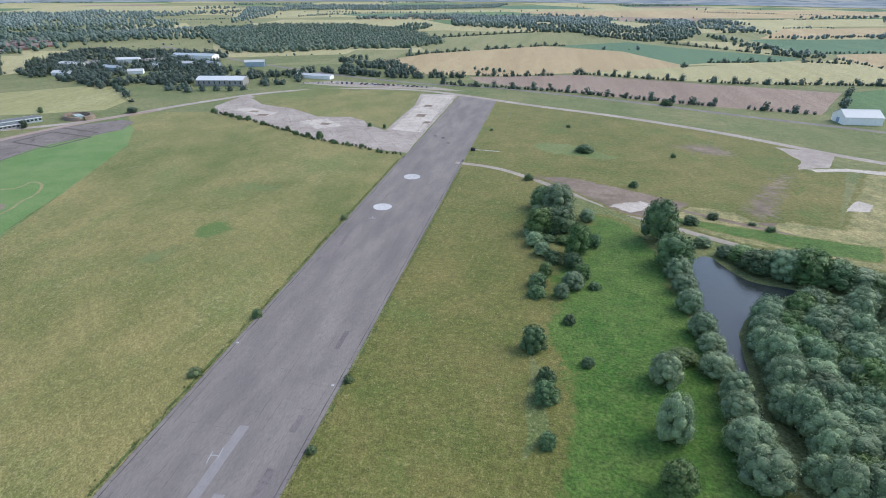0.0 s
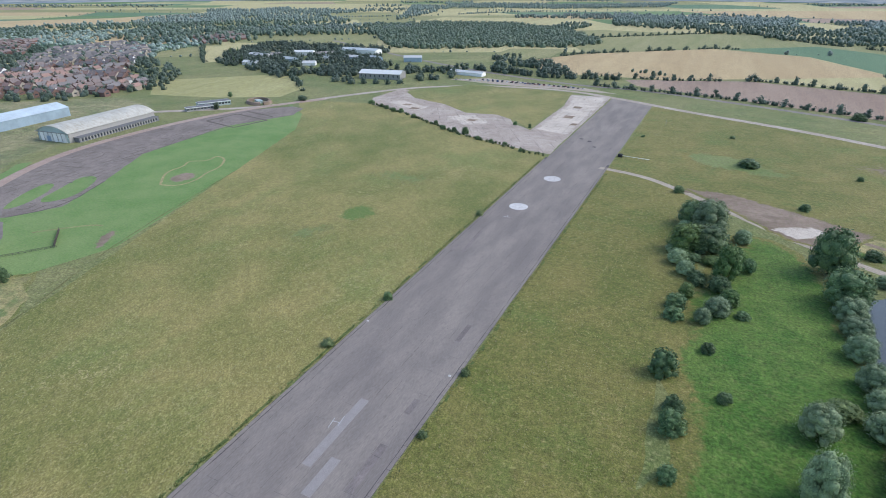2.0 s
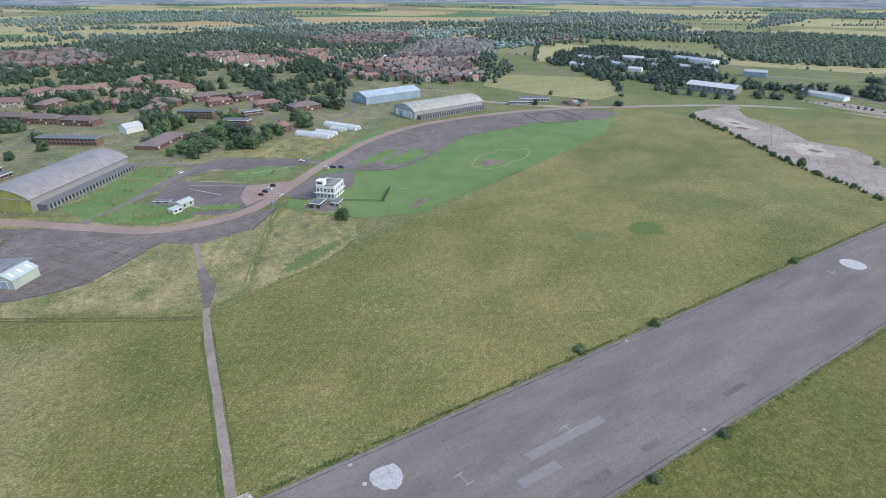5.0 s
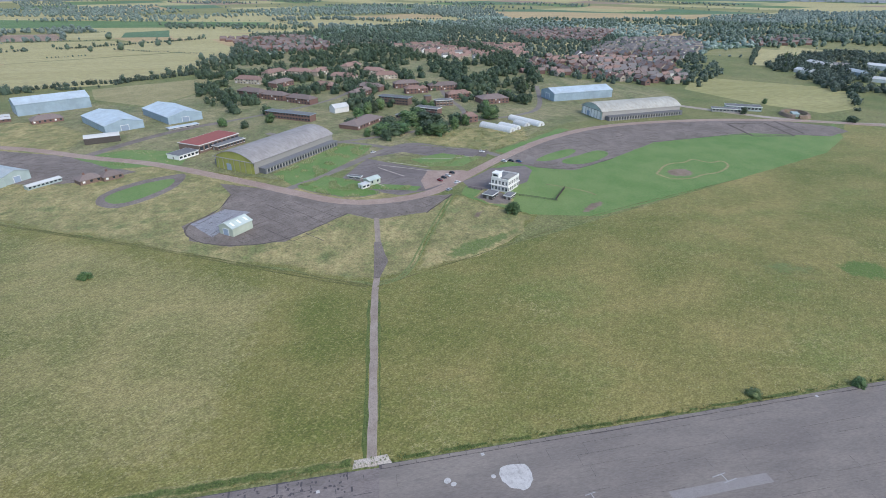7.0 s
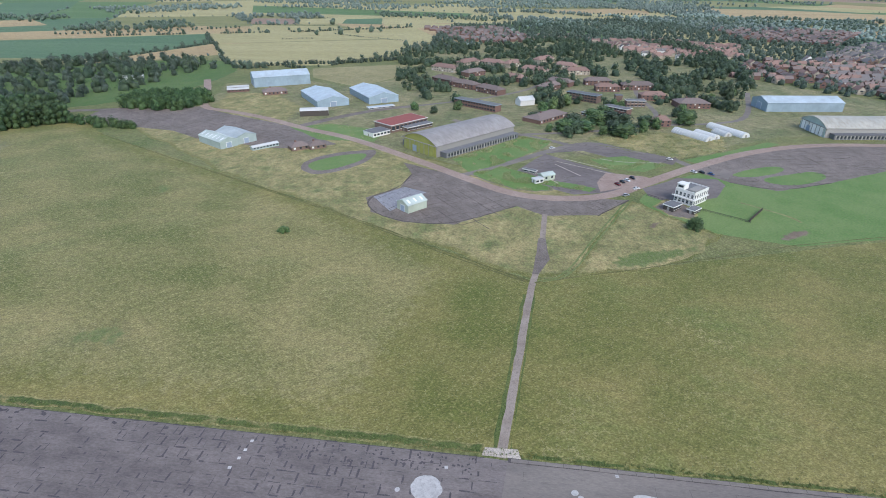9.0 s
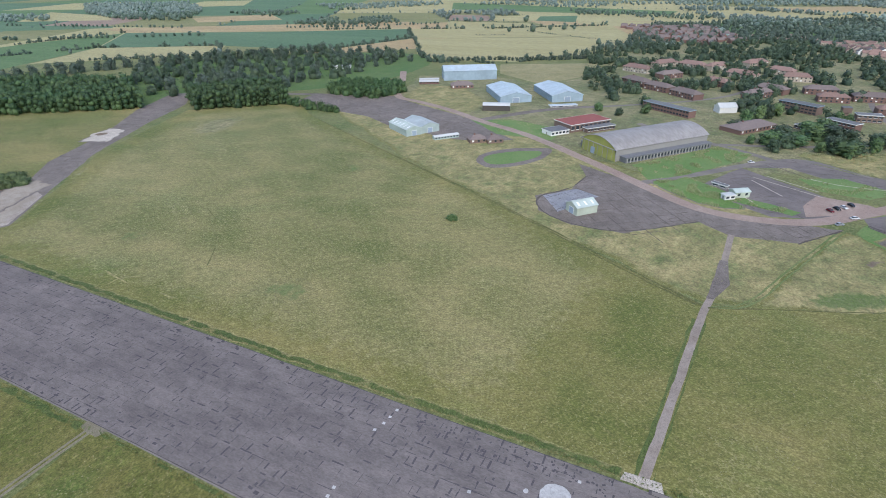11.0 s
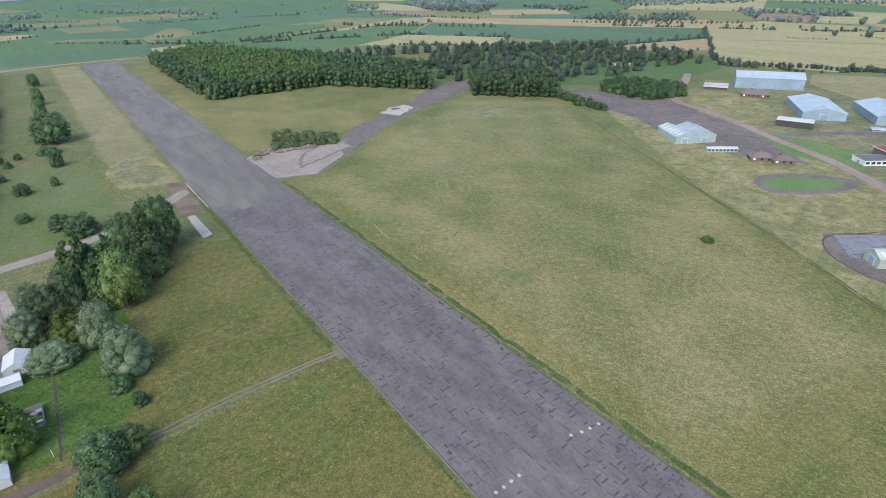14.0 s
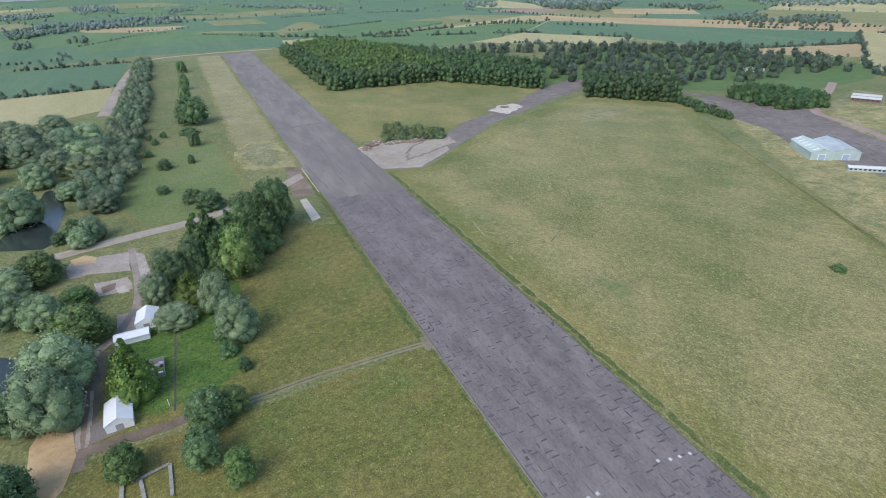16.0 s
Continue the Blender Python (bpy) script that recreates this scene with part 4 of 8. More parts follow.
patch("yard", [(-303, 122), (-287, 141), (-304, 150), (-314, 130)], TARMAC_DARK, "dark tarmac bay beside the lane", "yard", wob=0.5)
patch("yard", [(-270, 164), (-262, 169), (-277, 177), (-285, 173)], TARMAC, "grey tarmac bay off the taxiway", "yard", wob=0.5)
patch("earth", [(-181, 103), (-192, 111), (-187, 113), (-177, 105)], EARTH, "bare earth patch below the tower", "bare earth", wob=1, step=2, soft=3, under=STRAWY)
ribbon("footpath", [(-223, 163), (-205, 183), (-198, 185)], 1.6, OLIVE, "worn pale path over the mown grass", "path", wob=0.5)
patch("grass", [(-292, 87), (-303, 112), (-286, 137), (-270, 119), (-273, 98)], MOWN, "green lawn between the yards", "grass", wob=0.8)
patch("grass", [(-278, -8), (-345, 41), (-334, 63), (-317, 57), (-271, 25), (-253, 6)], MOWN, "flowery green verge beside the hangar", "grass", wob=1)
patch("grass", [(-347, 85), (-374, 152), (-369, 202), (-326, 189), (-300, 150), (-325, 111)], STRAWY, "dry yellow grass before the tunnels", "grass", wob=2, soft=5, under=DULL)
patch("grass", [(-326, 189), (-300, 152), (-292, 160), (-330, 210), (-352, 236), (-356, 228)], MOWN, "green strip beside the taxiway", "grass", wob=1)
patch("grass", [(-312, -116), (-345, -152), (-360, -120), (-345, -70), (-312, -72)], MOWN, "green lawn before the station", "grass", wob=1)
patch("grass", [(-350, -160), (-376, -200), (-400, -255), (-470, -270), (-480, -220), (-420, -165), (-385, -160)], STRAWY, "dry grass between the hangars and the lane", "grass", wob=2, soft=8, under=DULL)
ribbon("side_road", [(-345, -146), (-372, -130), (-400, -110), (-425, -85), (-440, -60)], 9, APRON, "brown tarmac road to the blue hangars", "road")
for line in ([(-278, 62), (-256, 77)], [(-284, 63), (-263, 97)], [(-290, 70), (-272, 96)], [(-318, 70), (-294, 94)], [(-294, 94), (-288, 110), (-291, 135)], [(-306, 148), (-291, 135)], [(-268, 42), (-240, 62)]):
    ribbon("kerb", line, 0.7, WHITE_CONCRETE if line[0][0] > -300 else KERB, "low kerb left from a demolished hut", "kerb", wob=0.15)
ribbon("taxiway", [(-306, 517), (-337, 460), (-356, 396), (-361, 338), (-357, 268), (-330, 208), (-285, 154), (-250, 118), (-224, 93), (-214, 68), (-215, 38), (-233, 14), (-264, -22), (-302, -69), (-324, -100), (-343, -141), (-372, -185), (-391, -228), (-400, -262), (-475, -295), (-540, -331)], 8, ROAD, "pinkish tarmac taxiway curving past the hangars", "road")
# right of the runway: broken ground
ribbon("earth_strip", [(201, 325), (212, 346), (222, 368), (236, 398), (246, 421)], 8, EARTH, "wide bare earth strip in the grass", "bare earth", wob=3)
patch("earth", [(196, 330), (188, 345), (215, 395), (240, 432), (256, 424), (232, 372), (214, 330)], EARTH, "trampled earth along the strip", "bare earth", wob=2, step=2.5, soft=18, under=EAST)
patch("slab", [(255, 357), (262, 368), (270, 377), (275, 372), (267, 359)], WHITE_CONCRETE, "broken pale concrete slab", "concrete slab", wob=1.5, step=2)
patch("grass", [(139, 327), (181, 307), (220, 292), (242, 287), (251, 307), (204, 317), (158, 328)], LUSH, "weedy green bank beside the farm track", "grass", wob=1.5, soft=3)
patch("slab", [(37, -263), (33, -264), (32, -233), (37, -230)], WHITE_CONCRETE, "pale concrete slab beside the runway", "concrete slab", wob=0.3)
patch("pad", [(25, -113), (20, -113), (23, -104), (26, -105)], RUT, "worn pad where the track meets the runway", "pad", wob=0.6, step=2)
ribbon("curb_blocks", [(24.5, -318), (24.3, -270)], 0.7, WHITE_CONCRETE, "row of pale broken blocks", "kerb", wob=0.5)
for x, y, r in ((-182, -406, 8), (-182, -406, 4.5)):
    pts = [(x + r * math.cos(6.2832 * k / 20), y + r * 1.0 * math.sin(6.2832 * k / 20)) for k in range(20)]
    patch("slab", pts, WHITE_CONCRETE if r > 5 else EARTH, "round pale concrete ring" if r > 5 else "earth inside the concrete ring", "concrete slab", wob=0.6, step=2)
patch("slab", [(-26, 29.8), (-26.5, 38.5), (-23.2, 39.5), (-23.2, 29)], WHITE_CONCRETE, "pale concrete lip where the path meets the runway", "concrete slab", wob=0.3, step=2)


# ---- vegetation ----
BARK = plain_mat("bark", (0.10, 0.075, 0.05), 0.95, vary=0.3, scale=3)
WILLOW = leaf_mat("willow_leaves", (0.104, 0.164, 0.077), (0.270, 0.356, 0.180))
DARKLEAF = leaf_mat("dark_leaves", (0.040, 0.092, 0.034), (0.145, 0.222, 0.086))
MIDLEAF = leaf_mat("mid_green_leaves", (0.052, 0.120, 0.028), (0.180, 0.265, 0.080))
LIMELEAF = leaf_mat("yellow_green_needles", (0.056, 0.108, 0.016), (0.170, 0.228, 0.046))
PINELEAF = leaf_mat("dark_needles", (0.032, 0.081, 0.025), (0.106, 0.178, 0.057))
# green dulled and shifted bluish, so some distance haze is in the colour
FARLEAF = leaf_mat("hazed_hedge_leaves", (0.034, 0.066, 0.043), (0.102, 0.143, 0.100), 0.5, 0.12)
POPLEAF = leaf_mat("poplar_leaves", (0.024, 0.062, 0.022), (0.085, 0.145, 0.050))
BLUELEAF = leaf_mat("dark_bluish_leaves", (0.023, 0.053, 0.028), (0.082, 0.123, 0.064), 0.8, 0.06)
# pale and bluish: distance haze is put into the leaf colour
HAZELEAF = leaf_mat("haze_tinted_far_leaves", (0.086, 0.135, 0.112), (0.215, 0.276, 0.234), 0.25, 0.18)
BRIGHTLEAF = leaf_mat("sunlit_poplar_leaves", (0.055, 0.110, 0.026), (0.120, 0.195, 0.048))
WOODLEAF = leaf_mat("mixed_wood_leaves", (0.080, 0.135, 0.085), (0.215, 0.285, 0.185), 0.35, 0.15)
BELTLEAF = leaf_mat("dull_green_leaves", (0.070, 0.118, 0.060), (0.195, 0.255, 0.140))
SCRUBLEAF = leaf_mat("scrub_leaves", (0.050, 0.095, 0.032), (0.135, 0.180, 0.070))


def ico(sub):
    bm = bmesh.new()
    bmesh.ops.create_icosphere(bm, subdivisions=sub, radius=1)
    v = np.array([x.co for x in bm.verts])
    f = np.array([[x.index for x in t.verts] for t in bm.faces])
    bm.free()
    return v, f


ICO0, ICO1 = ico(1), ico(2)


def mesh_np(name, verts, faces):
    me = bpy.data.meshes.new(name)
    me.from_pydata(verts.tolist(), [], faces.tolist())
    return me


def leaf_tris(rng, centres, normals, size):
    """Small leaf sprays: one bent pair of triangles at each place, as quads."""
    n = len(centres)
    a = np.cross(normals, rng.normal(size=(n, 3)))
    a /= np.linalg.norm(a, axis=1, keepdims=True) + 1e-9
    b = np.cross(normals, a)
    s = size * rng.uniform(0.6, 1.4, (n, 1))
    lift = normals * s * 0.25
    v = np.stack([centres - a * s, centres - b * s * 0.7 + lift, centres + a * s, centres + b * s * 0.7 + lift], 1)
    return v.reshape(-1, 3)


def crown_np(rng, lobes, leaves, size, sub=1, core=0.86):
    """A crown of uneven lobes, each a rough core under a coat of leaf sprays. Returns vertices and quads (cores as folded quads)."""
    base_v, base_f = ICO1 if sub > 1 else ICO0
    verts, tris, quads, count = [], [], [], 0
    for cx, cy, cz, r in lobes:
        k = base_v * r * core * rng.uniform(0.70, 1.18, (len(base_v), 1)) * (1, 1, rng.uniform(0.9, 1.3)) + (cx, cy, cz)
        verts.append(k)
        tris.append(base_f + count)
        count += len(k)
        d = rng.normal(size=(leaves, 3))
        d /= np.linalg.norm(d, axis=1, keepdims=True)
        d[:, 2] = np.abs(d[:, 2]) * np.where(rng.random(leaves) < 0.72, 1, -1)
        p = np.array((cx, cy, cz)) + d * r * rng.uniform(0.78, 1.26, (leaves, 1)) * (1, 1, 1.12)
        keep = np.ones(leaves, bool)
        for ox, oy, oz, q in lobes:
            if (ox, oy, oz) != (cx, cy, cz):
                keep &= np.linalg.norm(p - (ox, oy, oz), axis=1) > 0.8 * q
        p, d = p[keep], d[keep]
        nrm = d + rng.normal(size=d.shape) * 0.6
        nrm /= np.linalg.norm(nrm, axis=1, keepdims=True)
        lv = leaf_tris(rng, p, nrm, size)
        verts.append(lv)
        quads.append(np.arange(len(lv)).reshape(-1, 4) + count)
        count += len(lv)
    return np.concatenate(verts), np.concatenate(tris), np.concatenate(quads)


def crown_mesh(name, rng, lobes, leaves, size, material, sub=1):
    v, t, q = crown_np(rng, lobes, leaves, size, sub)
    me = bpy.data.meshes.new(name)
    me.from_pydata(v.tolist(), [], t.tolist() + q.tolist())
    me.polygons.foreach_set("use_smooth", [True] * len(t) + [False] * len(q))
    me.materials.append(material)
    return me


def trunk_mesh(name, rng, height, radius, limbs):
    bm = bmesh.new()

    def limb(a, b, ra, rb, sides=6):
        a, b = Vector(a), Vector(b)
        q = (b - a).to_track_quat("Z", "Y").to_matrix().to_4x4()
        m = Matrix.Translation((a + b) / 2) @ q
        bmesh.ops.create_cone(bm, cap_ends=True, segments=sides, radius1=ra, radius2=rb, depth=(b - a).length, matrix=m)

    limb((0, 0, -0.1), (0.1, 0, height), radius, radius * 0.45, 8)
    for i in range(limbs):
        a = 6.283 * i / max(1, limbs) + rng.uniform(0, 0.8)
        z = height * rng.uniform(0.45, 0.9)
        out = height * rng.uniform(0.35, 0.6)
        limb((0.05, 0, z), (out * math.cos(a), out * math.sin(a), z + out * 0.9), radius * 0.4, radius * 0.12, 5)
    me = bpy.data.meshes.new(name)
    bm.to_mesh(me)
    bm.free()
    me.materials.append(BARK)
    return me


def lobes_dome(rng, n, w, h, low=0.35, size=0.30):
    """Lobes filling a dome w wide whose top is at h."""
    out = [(0, 0, h * (0.5 + low / 2), w * 0.30)]
    for i in range(n):
        a, u = 2.4 * i + rng.uniform(-0.4, 0.4), ((i + 0.5) / n)
        r = w * size * rng.uniform(0.75, 1.15)
        z = h * (low + (1 - low) * u) - r * 0.35
        ring = (w / 2 - r * 0.75) * math.sqrt(max(0.02, 1 - (u * 0.92) ** 2)) * rng.uniform(0.75, 1.05)
        out.append((ring * math.cos(a), ring * math.sin(a), z, r))
    return out


def lobes_cone(rng, h, w, layers, low=0.08):
    out = []
    for k in range(layers):
        u = k / layers
        z = h * (low + (1 - low) * u)
        ring = w / 2 * (1 - u) ** 0.8
        n = max(1, int(6 * (1 - u)))
        for i in range(n):
            a = 6.283 * i / n + k
            r = max(0.35, ring * 0.55) * rng.uniform(0.8, 1.15)
            out.append((ring * 0.62 * math.cos(a), ring * 0.62 * math.sin(a), z + r * 0.4, r))
    return out


PROTO = {}
# kind: nominal height, width, lobes, leaves, leaf size, low edge, material, label, category
KINDS = {
    "willow": (12, 13, 52, 100, 0.25, 0.20, WILLOW, "silvery grey-green willow tree beside the water", "tree"),
    "sallow": (12, 13, 52, 80, 0.28, 0.20, BELTLEAF, "dull green willow tree beside the water", "tree"),
    "round": (10, 10, 38, 95, 0.27, 0.25, DARKLEAF, "round dark green broadleaf tree", "tree"),
    "fresh": (10, 9, 38, 95, 0.27, 0.22, MIDLEAF, "leafy mid-green broadleaf tree", "tree"),
    "bush": (4, 5, 22, 80, 0.17, 0.06, DARKLEAF, "dark green rounded bush in rough grass", "bush"),
    "scrub": (2.5, 5, 9, 70, 0.24, 0.02, SCRUBLEAF, "low olive-green scrub bush", "bush"),
    "thorn": (4, 5, 22, 60, 0.17, 0.04, PINELEAF, "dark thorn bush in rough grass", "bush"),
    "lite": (10, 9, 8, 60, 0.62, 0.22, BLUELEAF, "leafy dark green tree among buildings", "tree"),
    "darklite": (10, 9, 8, 60, 0.62, 0.22, DARKLEAF, "dark green tree among buildings", "tree"),
    "conifer": (20, 12, 0, 70, 0.50, 0.06, PINELEAF, "tall dark green conifer tree", "tree"),
    "cypress": (20, 14, 0, 80, 0.50, 0.03, LIMELEAF, "bushy yellow-green cypress tree", "tree"),
    "poplar": (16, 4, 0, 60, 0.45, 0.06, DARKLEAF, "slim dark columnar poplar", "tree"),
}


def plant(kind, x, y, h, w, seed=0, group=""):
    """One tree or bush as high and wide as given."""
    ph, pw, n, leaves, size, low, material, label, category = KINDS[kind]
    variant = (kind, seed % 3)
    goal = pose(x, y, 0, 0, 0, (seed * 77) % 360) @ Matrix.Diagonal((w / pw, w / pw, h / ph, 1))
    if variant in PROTO:
        first = PROTO[variant]
        ob = copy_thing(first, goal @ Matrix.Diagonal((*[1 / s for s in first.scale], 1)))
    else:
        rng = np.random.default_rng(100 * seed + len(kind))
        ob = new(kind if category == "bush" else kind + "_tree")
        ob.name = {"bush": "bush", "tree": "tree"}[category]
        ob.matrix_basis = goal
        if kind in ("conifer", "cypress", "poplar"):
            lobes = lobes_cone(rng, ph, pw, 9 if kind != "poplar" else 10, low)
        else:
            lobes = lobes_dome(rng, n, pw, ph, low, 0.18 if n > 20 else 0.3)
        crown = new("crown", crown_mesh("crown", rng, lobes, leaves, size, material))
        crown.parent = ob
        stem = new("trunk" if category == "tree" else "stem", trunk_mesh("trunk", rng, ph * (0.55 if low > 0.1 else 0.3), ph * 0.022 + 0.03, 5))
        stem.parent = ob
        PROTO[variant] = ob
    return tagged(ob, label, category, group)


def inside(x, y, poly):
    hit = False
    for (ax, ay), (bx, by) in zip(poly, poly[1:] + poly[:1]):
        if (ay > y) != (by > y) and x < (bx - ax) * (y - ay) / (by - ay) + ax:
            hit = not hit
    return hit


def scatter(poly, gap, rng, jitter=0.45):
    xs, ys = [p[0] for p in poly], [p[1] for p in poly]
    out = []
    y, row = min(ys), 0
    while y < max(ys):
        x = min(xs) + (gap / 2 if row % 2 else 0)
        while x < max(xs):
            px, py = x + rng.uniform(-jitter, jitter) * gap, y + rng.uniform(-jitter, jitter) * gap
            if inside(px, py, poly):
                out.append((px, py))
            x += gap
        y += gap * 0.87
        row += 1
    return out


def wood(name, places, height, width, leaves, size, material, label, seed, low=0.2, sub=0, lobes=3, category="wood", taper=0.45):
    """Many trees in one mesh: for each a column of rough lobes with leaf sprays."""
    rng = np.random.default_rng(seed)
    vs, ts, qs, count = [], [], [], 0
    for x, y in places:
        h, w = height * rng.uniform(0.72, 1.18), width * rng.uniform(0.75, 1.25)
        parts = []
        for k in range(lobes):
            u = (k + 0.5) / lobes
            r = w / 2 * (1.05 - taper * u)
            parts.append((x + rng.uniform(-0.2, 0.2) * w, y + rng.uniform(-0.2, 0.2) * w, h * (low + (1 - low) * u) - r * 0.3 * u, r))
        v, t, q = crown_np(rng, parts, leaves, size, sub)
        vs.append(v), ts.append(t + count), qs.append(q + count)
        count += len(v)
    me = bpy.data.meshes.new(name)
    me.from_pydata(np.concatenate(vs).tolist(), [], np.concatenate(ts).tolist() + np.concatenate(qs).tolist())
    me.polygons.foreach_set("use_smooth", [True] * sum(len(t) for t in ts) + [False] * sum(len(q) for q in qs))
    me.materials.append(material)
    return tagged(new(name, me), label, category, kind="stuff")


def along(line, gap, rng, side=1.5):
    out = []
    for (ax, ay), (bx, by) in zip(line, line[1:]):
        n = max(1, int(math.hypot(bx - ax, by - ay) / gap))
        out += [(ax + (bx - ax) * (k + rng.uniform(-0.3, 0.3)) / n + rng.uniform(-side, side), ay + (by - ay) * k / n + rng.uniform(-side, side)) for k in range(n)]
    return out


# bushes and trees along the green strip east of the runway: x, y, height, width
STRIP = [(83, 327, 14, 16), (91, 321, 18, 19), (82, 291, 15, 16), (91, 295, 14, 20), (107, 313, 7, 9), (100, 268, 18, 12), (109, 280, 7, 7), (84, 266, 7, 8), (86, 246, 6.5, 6.5), (98, 255, 8, 9), (98, 237, 7.5, 10), (107, 238, 2.6, 6), (83, 236, 5.7, 9), (83, 227, 4.6, 8)]
for i, (x, y, h, w) in enumerate(STRIP):
    plant(("round", "willow", "fresh")[i % 3] if h > 6 else "bush", x, y, h * 0.85, w, i, "trees on the green strip")
rng = np.random.default_rng(6)
for i, (x, y) in enumerate([(86, 333), (80, 318), (88, 308), (96, 305), (79, 302), (86, 281), (95, 282), (80, 276), (90, 258), (102, 246), (93, 228), (89, 262), (104, 290), (78, 288)]):
    plant(("fresh", "willow", "bush")[i % 3], x, y, rng.uniform(3, 7), rng.uniform(6, 10), i, "trees on the green strip")
for i, (x, y, h, w) in enumerate([(83, 190, 10, 8.6), (88, 173, 5.4, 5.8), (88, 164, 7, 8), (89, 145, 4.9, 5), (96, 209, 4, 4.5), (102, 184, 3.3, 4.5), (111, 452, 6, 13), (139, 376, 4, 6), (176, 450, 3.2, 4), (72, 376, 4.5, 6), (205, 656, 7, 12), (162, 320, 4.6, 8), (176, 330, 3.7, 6), (195, 325, 1.5, 4), (202, 318, 2.9, 5), (100, 531, 2.5, 4), (33, 504, 1.9, 3)]):
    plant("bush", x, y, h * 0.82, w * 1.1, i, "lone bushes in the grass")
for i, (x, y, h, w) in enumerate([(126, 180, 10, 11), (124, 155, 14, 11), (134, 193, 4, 10), (122, 136, 8.5, 10)]):
    plant("willow" if i < 2 else "fresh", x, y, h, w, i, "trees on the green strip")
for i, (x, y, h, w) in enumerate([(141, 294, 20, 18), (144, 267, 14, 18), (144, 256, 8.3, 12.1), (144, 243, 7.1, 11.1), (143, 228, 8.3, 11.0), (144, 211, 8.3, 10.8), (145, 201, 6.2, 10.0), (144, 188, 6.9, 12.1), (146, 176, 8.7, 10.4), (145, 167, 8.1, 11.2), (144, 154, 9.2, 14.1), (145, 144, 9.7, 14.0), (162, 292, 4.2, 9)]):
    plant("willow" if i > 1 else "round", x, y, h, w, i, "lakeside trees")
for i, (x, y, h, w) in enumerate([(170, 281, 5.4, 9), (177, 278, 6.6, 15), (181, 269, 8.8, 17), (190, 265, 12, 17), (198, 262, 14, 19), (208, 259, 11.7, 18), (218, 257, 9, 20), (224, 250, 10, 18), (238, 252, 12, 18)]):
    plant(("willow", "fresh", "round")[i % 3], x, y, h, w, i, "lakeside trees")
rng = np.random.default_rng(5)
for i, (x, y) in enumerate(scatter([(160, 208), (159, 192), (158, 168), (160, 140), (178, 120), (236, 160), (242, 226), (205, 238), (181, 232), (166, 222)], 7.6, rng, 0.3)):
    plant(("willow", "willow", "fresh", "willow", "willow")[i % 5], x, y, rng.uniform(8, 13), rng.uniform(10.5, 15), i, "willow grove by the lake")
for i, (x, y, h, w) in enumerate([(-247, 520, 5, 9), (-228, 510, 4.6, 6), (-218, 504, 4.6, 6), (-206, 497, 5, 7), (-197, 497, 4.9, 7), (-174, 481, 4.8, 7), (-143, 467, 4.7, 6), (-129, 454, 4.6, 7), (-117, 451, 4.6, 7), (-105, 448, 7.5, 8), (-88, 435, 4, 6), (-75, 432, 3.5, 5), (-62, 429, 3.4, 6), (-45, 418, 2.9, 4.4), (-77, 496, 4.4, 5), (-62, 492, 4.8, 4)]):
    plant("bush", x, y, h * 0.7, w * 0.8, i, "shrubs along the concrete pan")
for i, (x, y, h, w) in enumerate([(-23, 189, 3, 4), (-26, 153, 1.8, 5), (-24, 288, 2.2, 4.4), (25, 160, 2, 3.4), (25, 130, 1.5, 3.4), (-182, 127, 5.8, 8.8), (-150, -78, 2.4, 6.5)]):
    plant("thorn" if i == 6 else "bush" if i in (0, 5) else "scrub", x, y, h, w, i, "lone bushes in the grass")
wood("shrub_line", along([(-250, 520), (-190, 492), (-107, 443), (-24, 412)], 3.2, np.random.default_rng(9), 1.8), 1.6, 2.6, 26, 0.3, SCRUBLEAF, "low ragged shrubs at the edge of the concrete", 9, low=0.05, lobes=2, category="shrubs")
for i, (x, y, h, w) in enumerate([(84, -484, 22, 27), (89, -451, 5, 15), (86, -792, 14, 13), (86, -661, 16, 12), (87, -594, 15, 12), (86, -412, 10, 9.5), (90, -367, 5.5, 5), (114, -429, 4.5, 6), (108, -449, 4.2, 6), (118, -397, 4.6, 7), (107, -374, 3.7, 6), (107, -361, 6, 10), (108, -312, 4.2, 8), (92, -289, 6.8, 12), (84, -275, 9, 17), (118, -445, 4, 5)]):
    plant("round" if h > 9 else "bush", x, y, h, w, i, "trees between the belts")
COMP = [("conifer", 91, -205, 27, 16), ("conifer", 84, -190, 25, 13), ("fresh", 77, -187, 22, 15), ("conifer", 64, -209, 27, 15), ("round", 53, -230, 24, 16), ("conifer", 71, -200, 25, 12), ("willow", 109, -180, 12, 13), ("willow", 103, -161, 7, 16), ("willow", 88, -164, 15, 13), ("willow", 83, -143, 14, 16), ("cypress", 97, -177, 14, 13), ("round", 102, -189, 15, 15), ("willow", 106, -199, 13, 11), ("bush", 87, -133, 5, 7), ("bush", 83, -123, 4, 5), ("cypress", 115, -124, 23, 13), ("round", 95, -101, 11, 13), ("fresh", 88, -104, 8, 9), ("round", 97, -87, 11, 10.5), ("fresh", 89, -77, 10, 8)]
for i, (kind, x, y, h, w) in enumerate(COMP):
    plant(kind, x, y, h, w, i, "trees round the compound")
plant("fresh", 116, -92, 9, 9.5, 1, "trees round the compound")
for i, (kind, x, y, h, w) in enumerate([("conifer", 60, -222, 24, 12), ("conifer", 78, -205, 25, 14), ("round", 70, -218, 24, 15), ("conifer", 86, -215, 24, 15), ("round", 58, -238, 21, 14), ("conifer", 66, -232, 22, 12), ("round", 94, -192, 18, 13)]):
    plant(kind, x, y, h, w, i + 1, "trees round the compound")
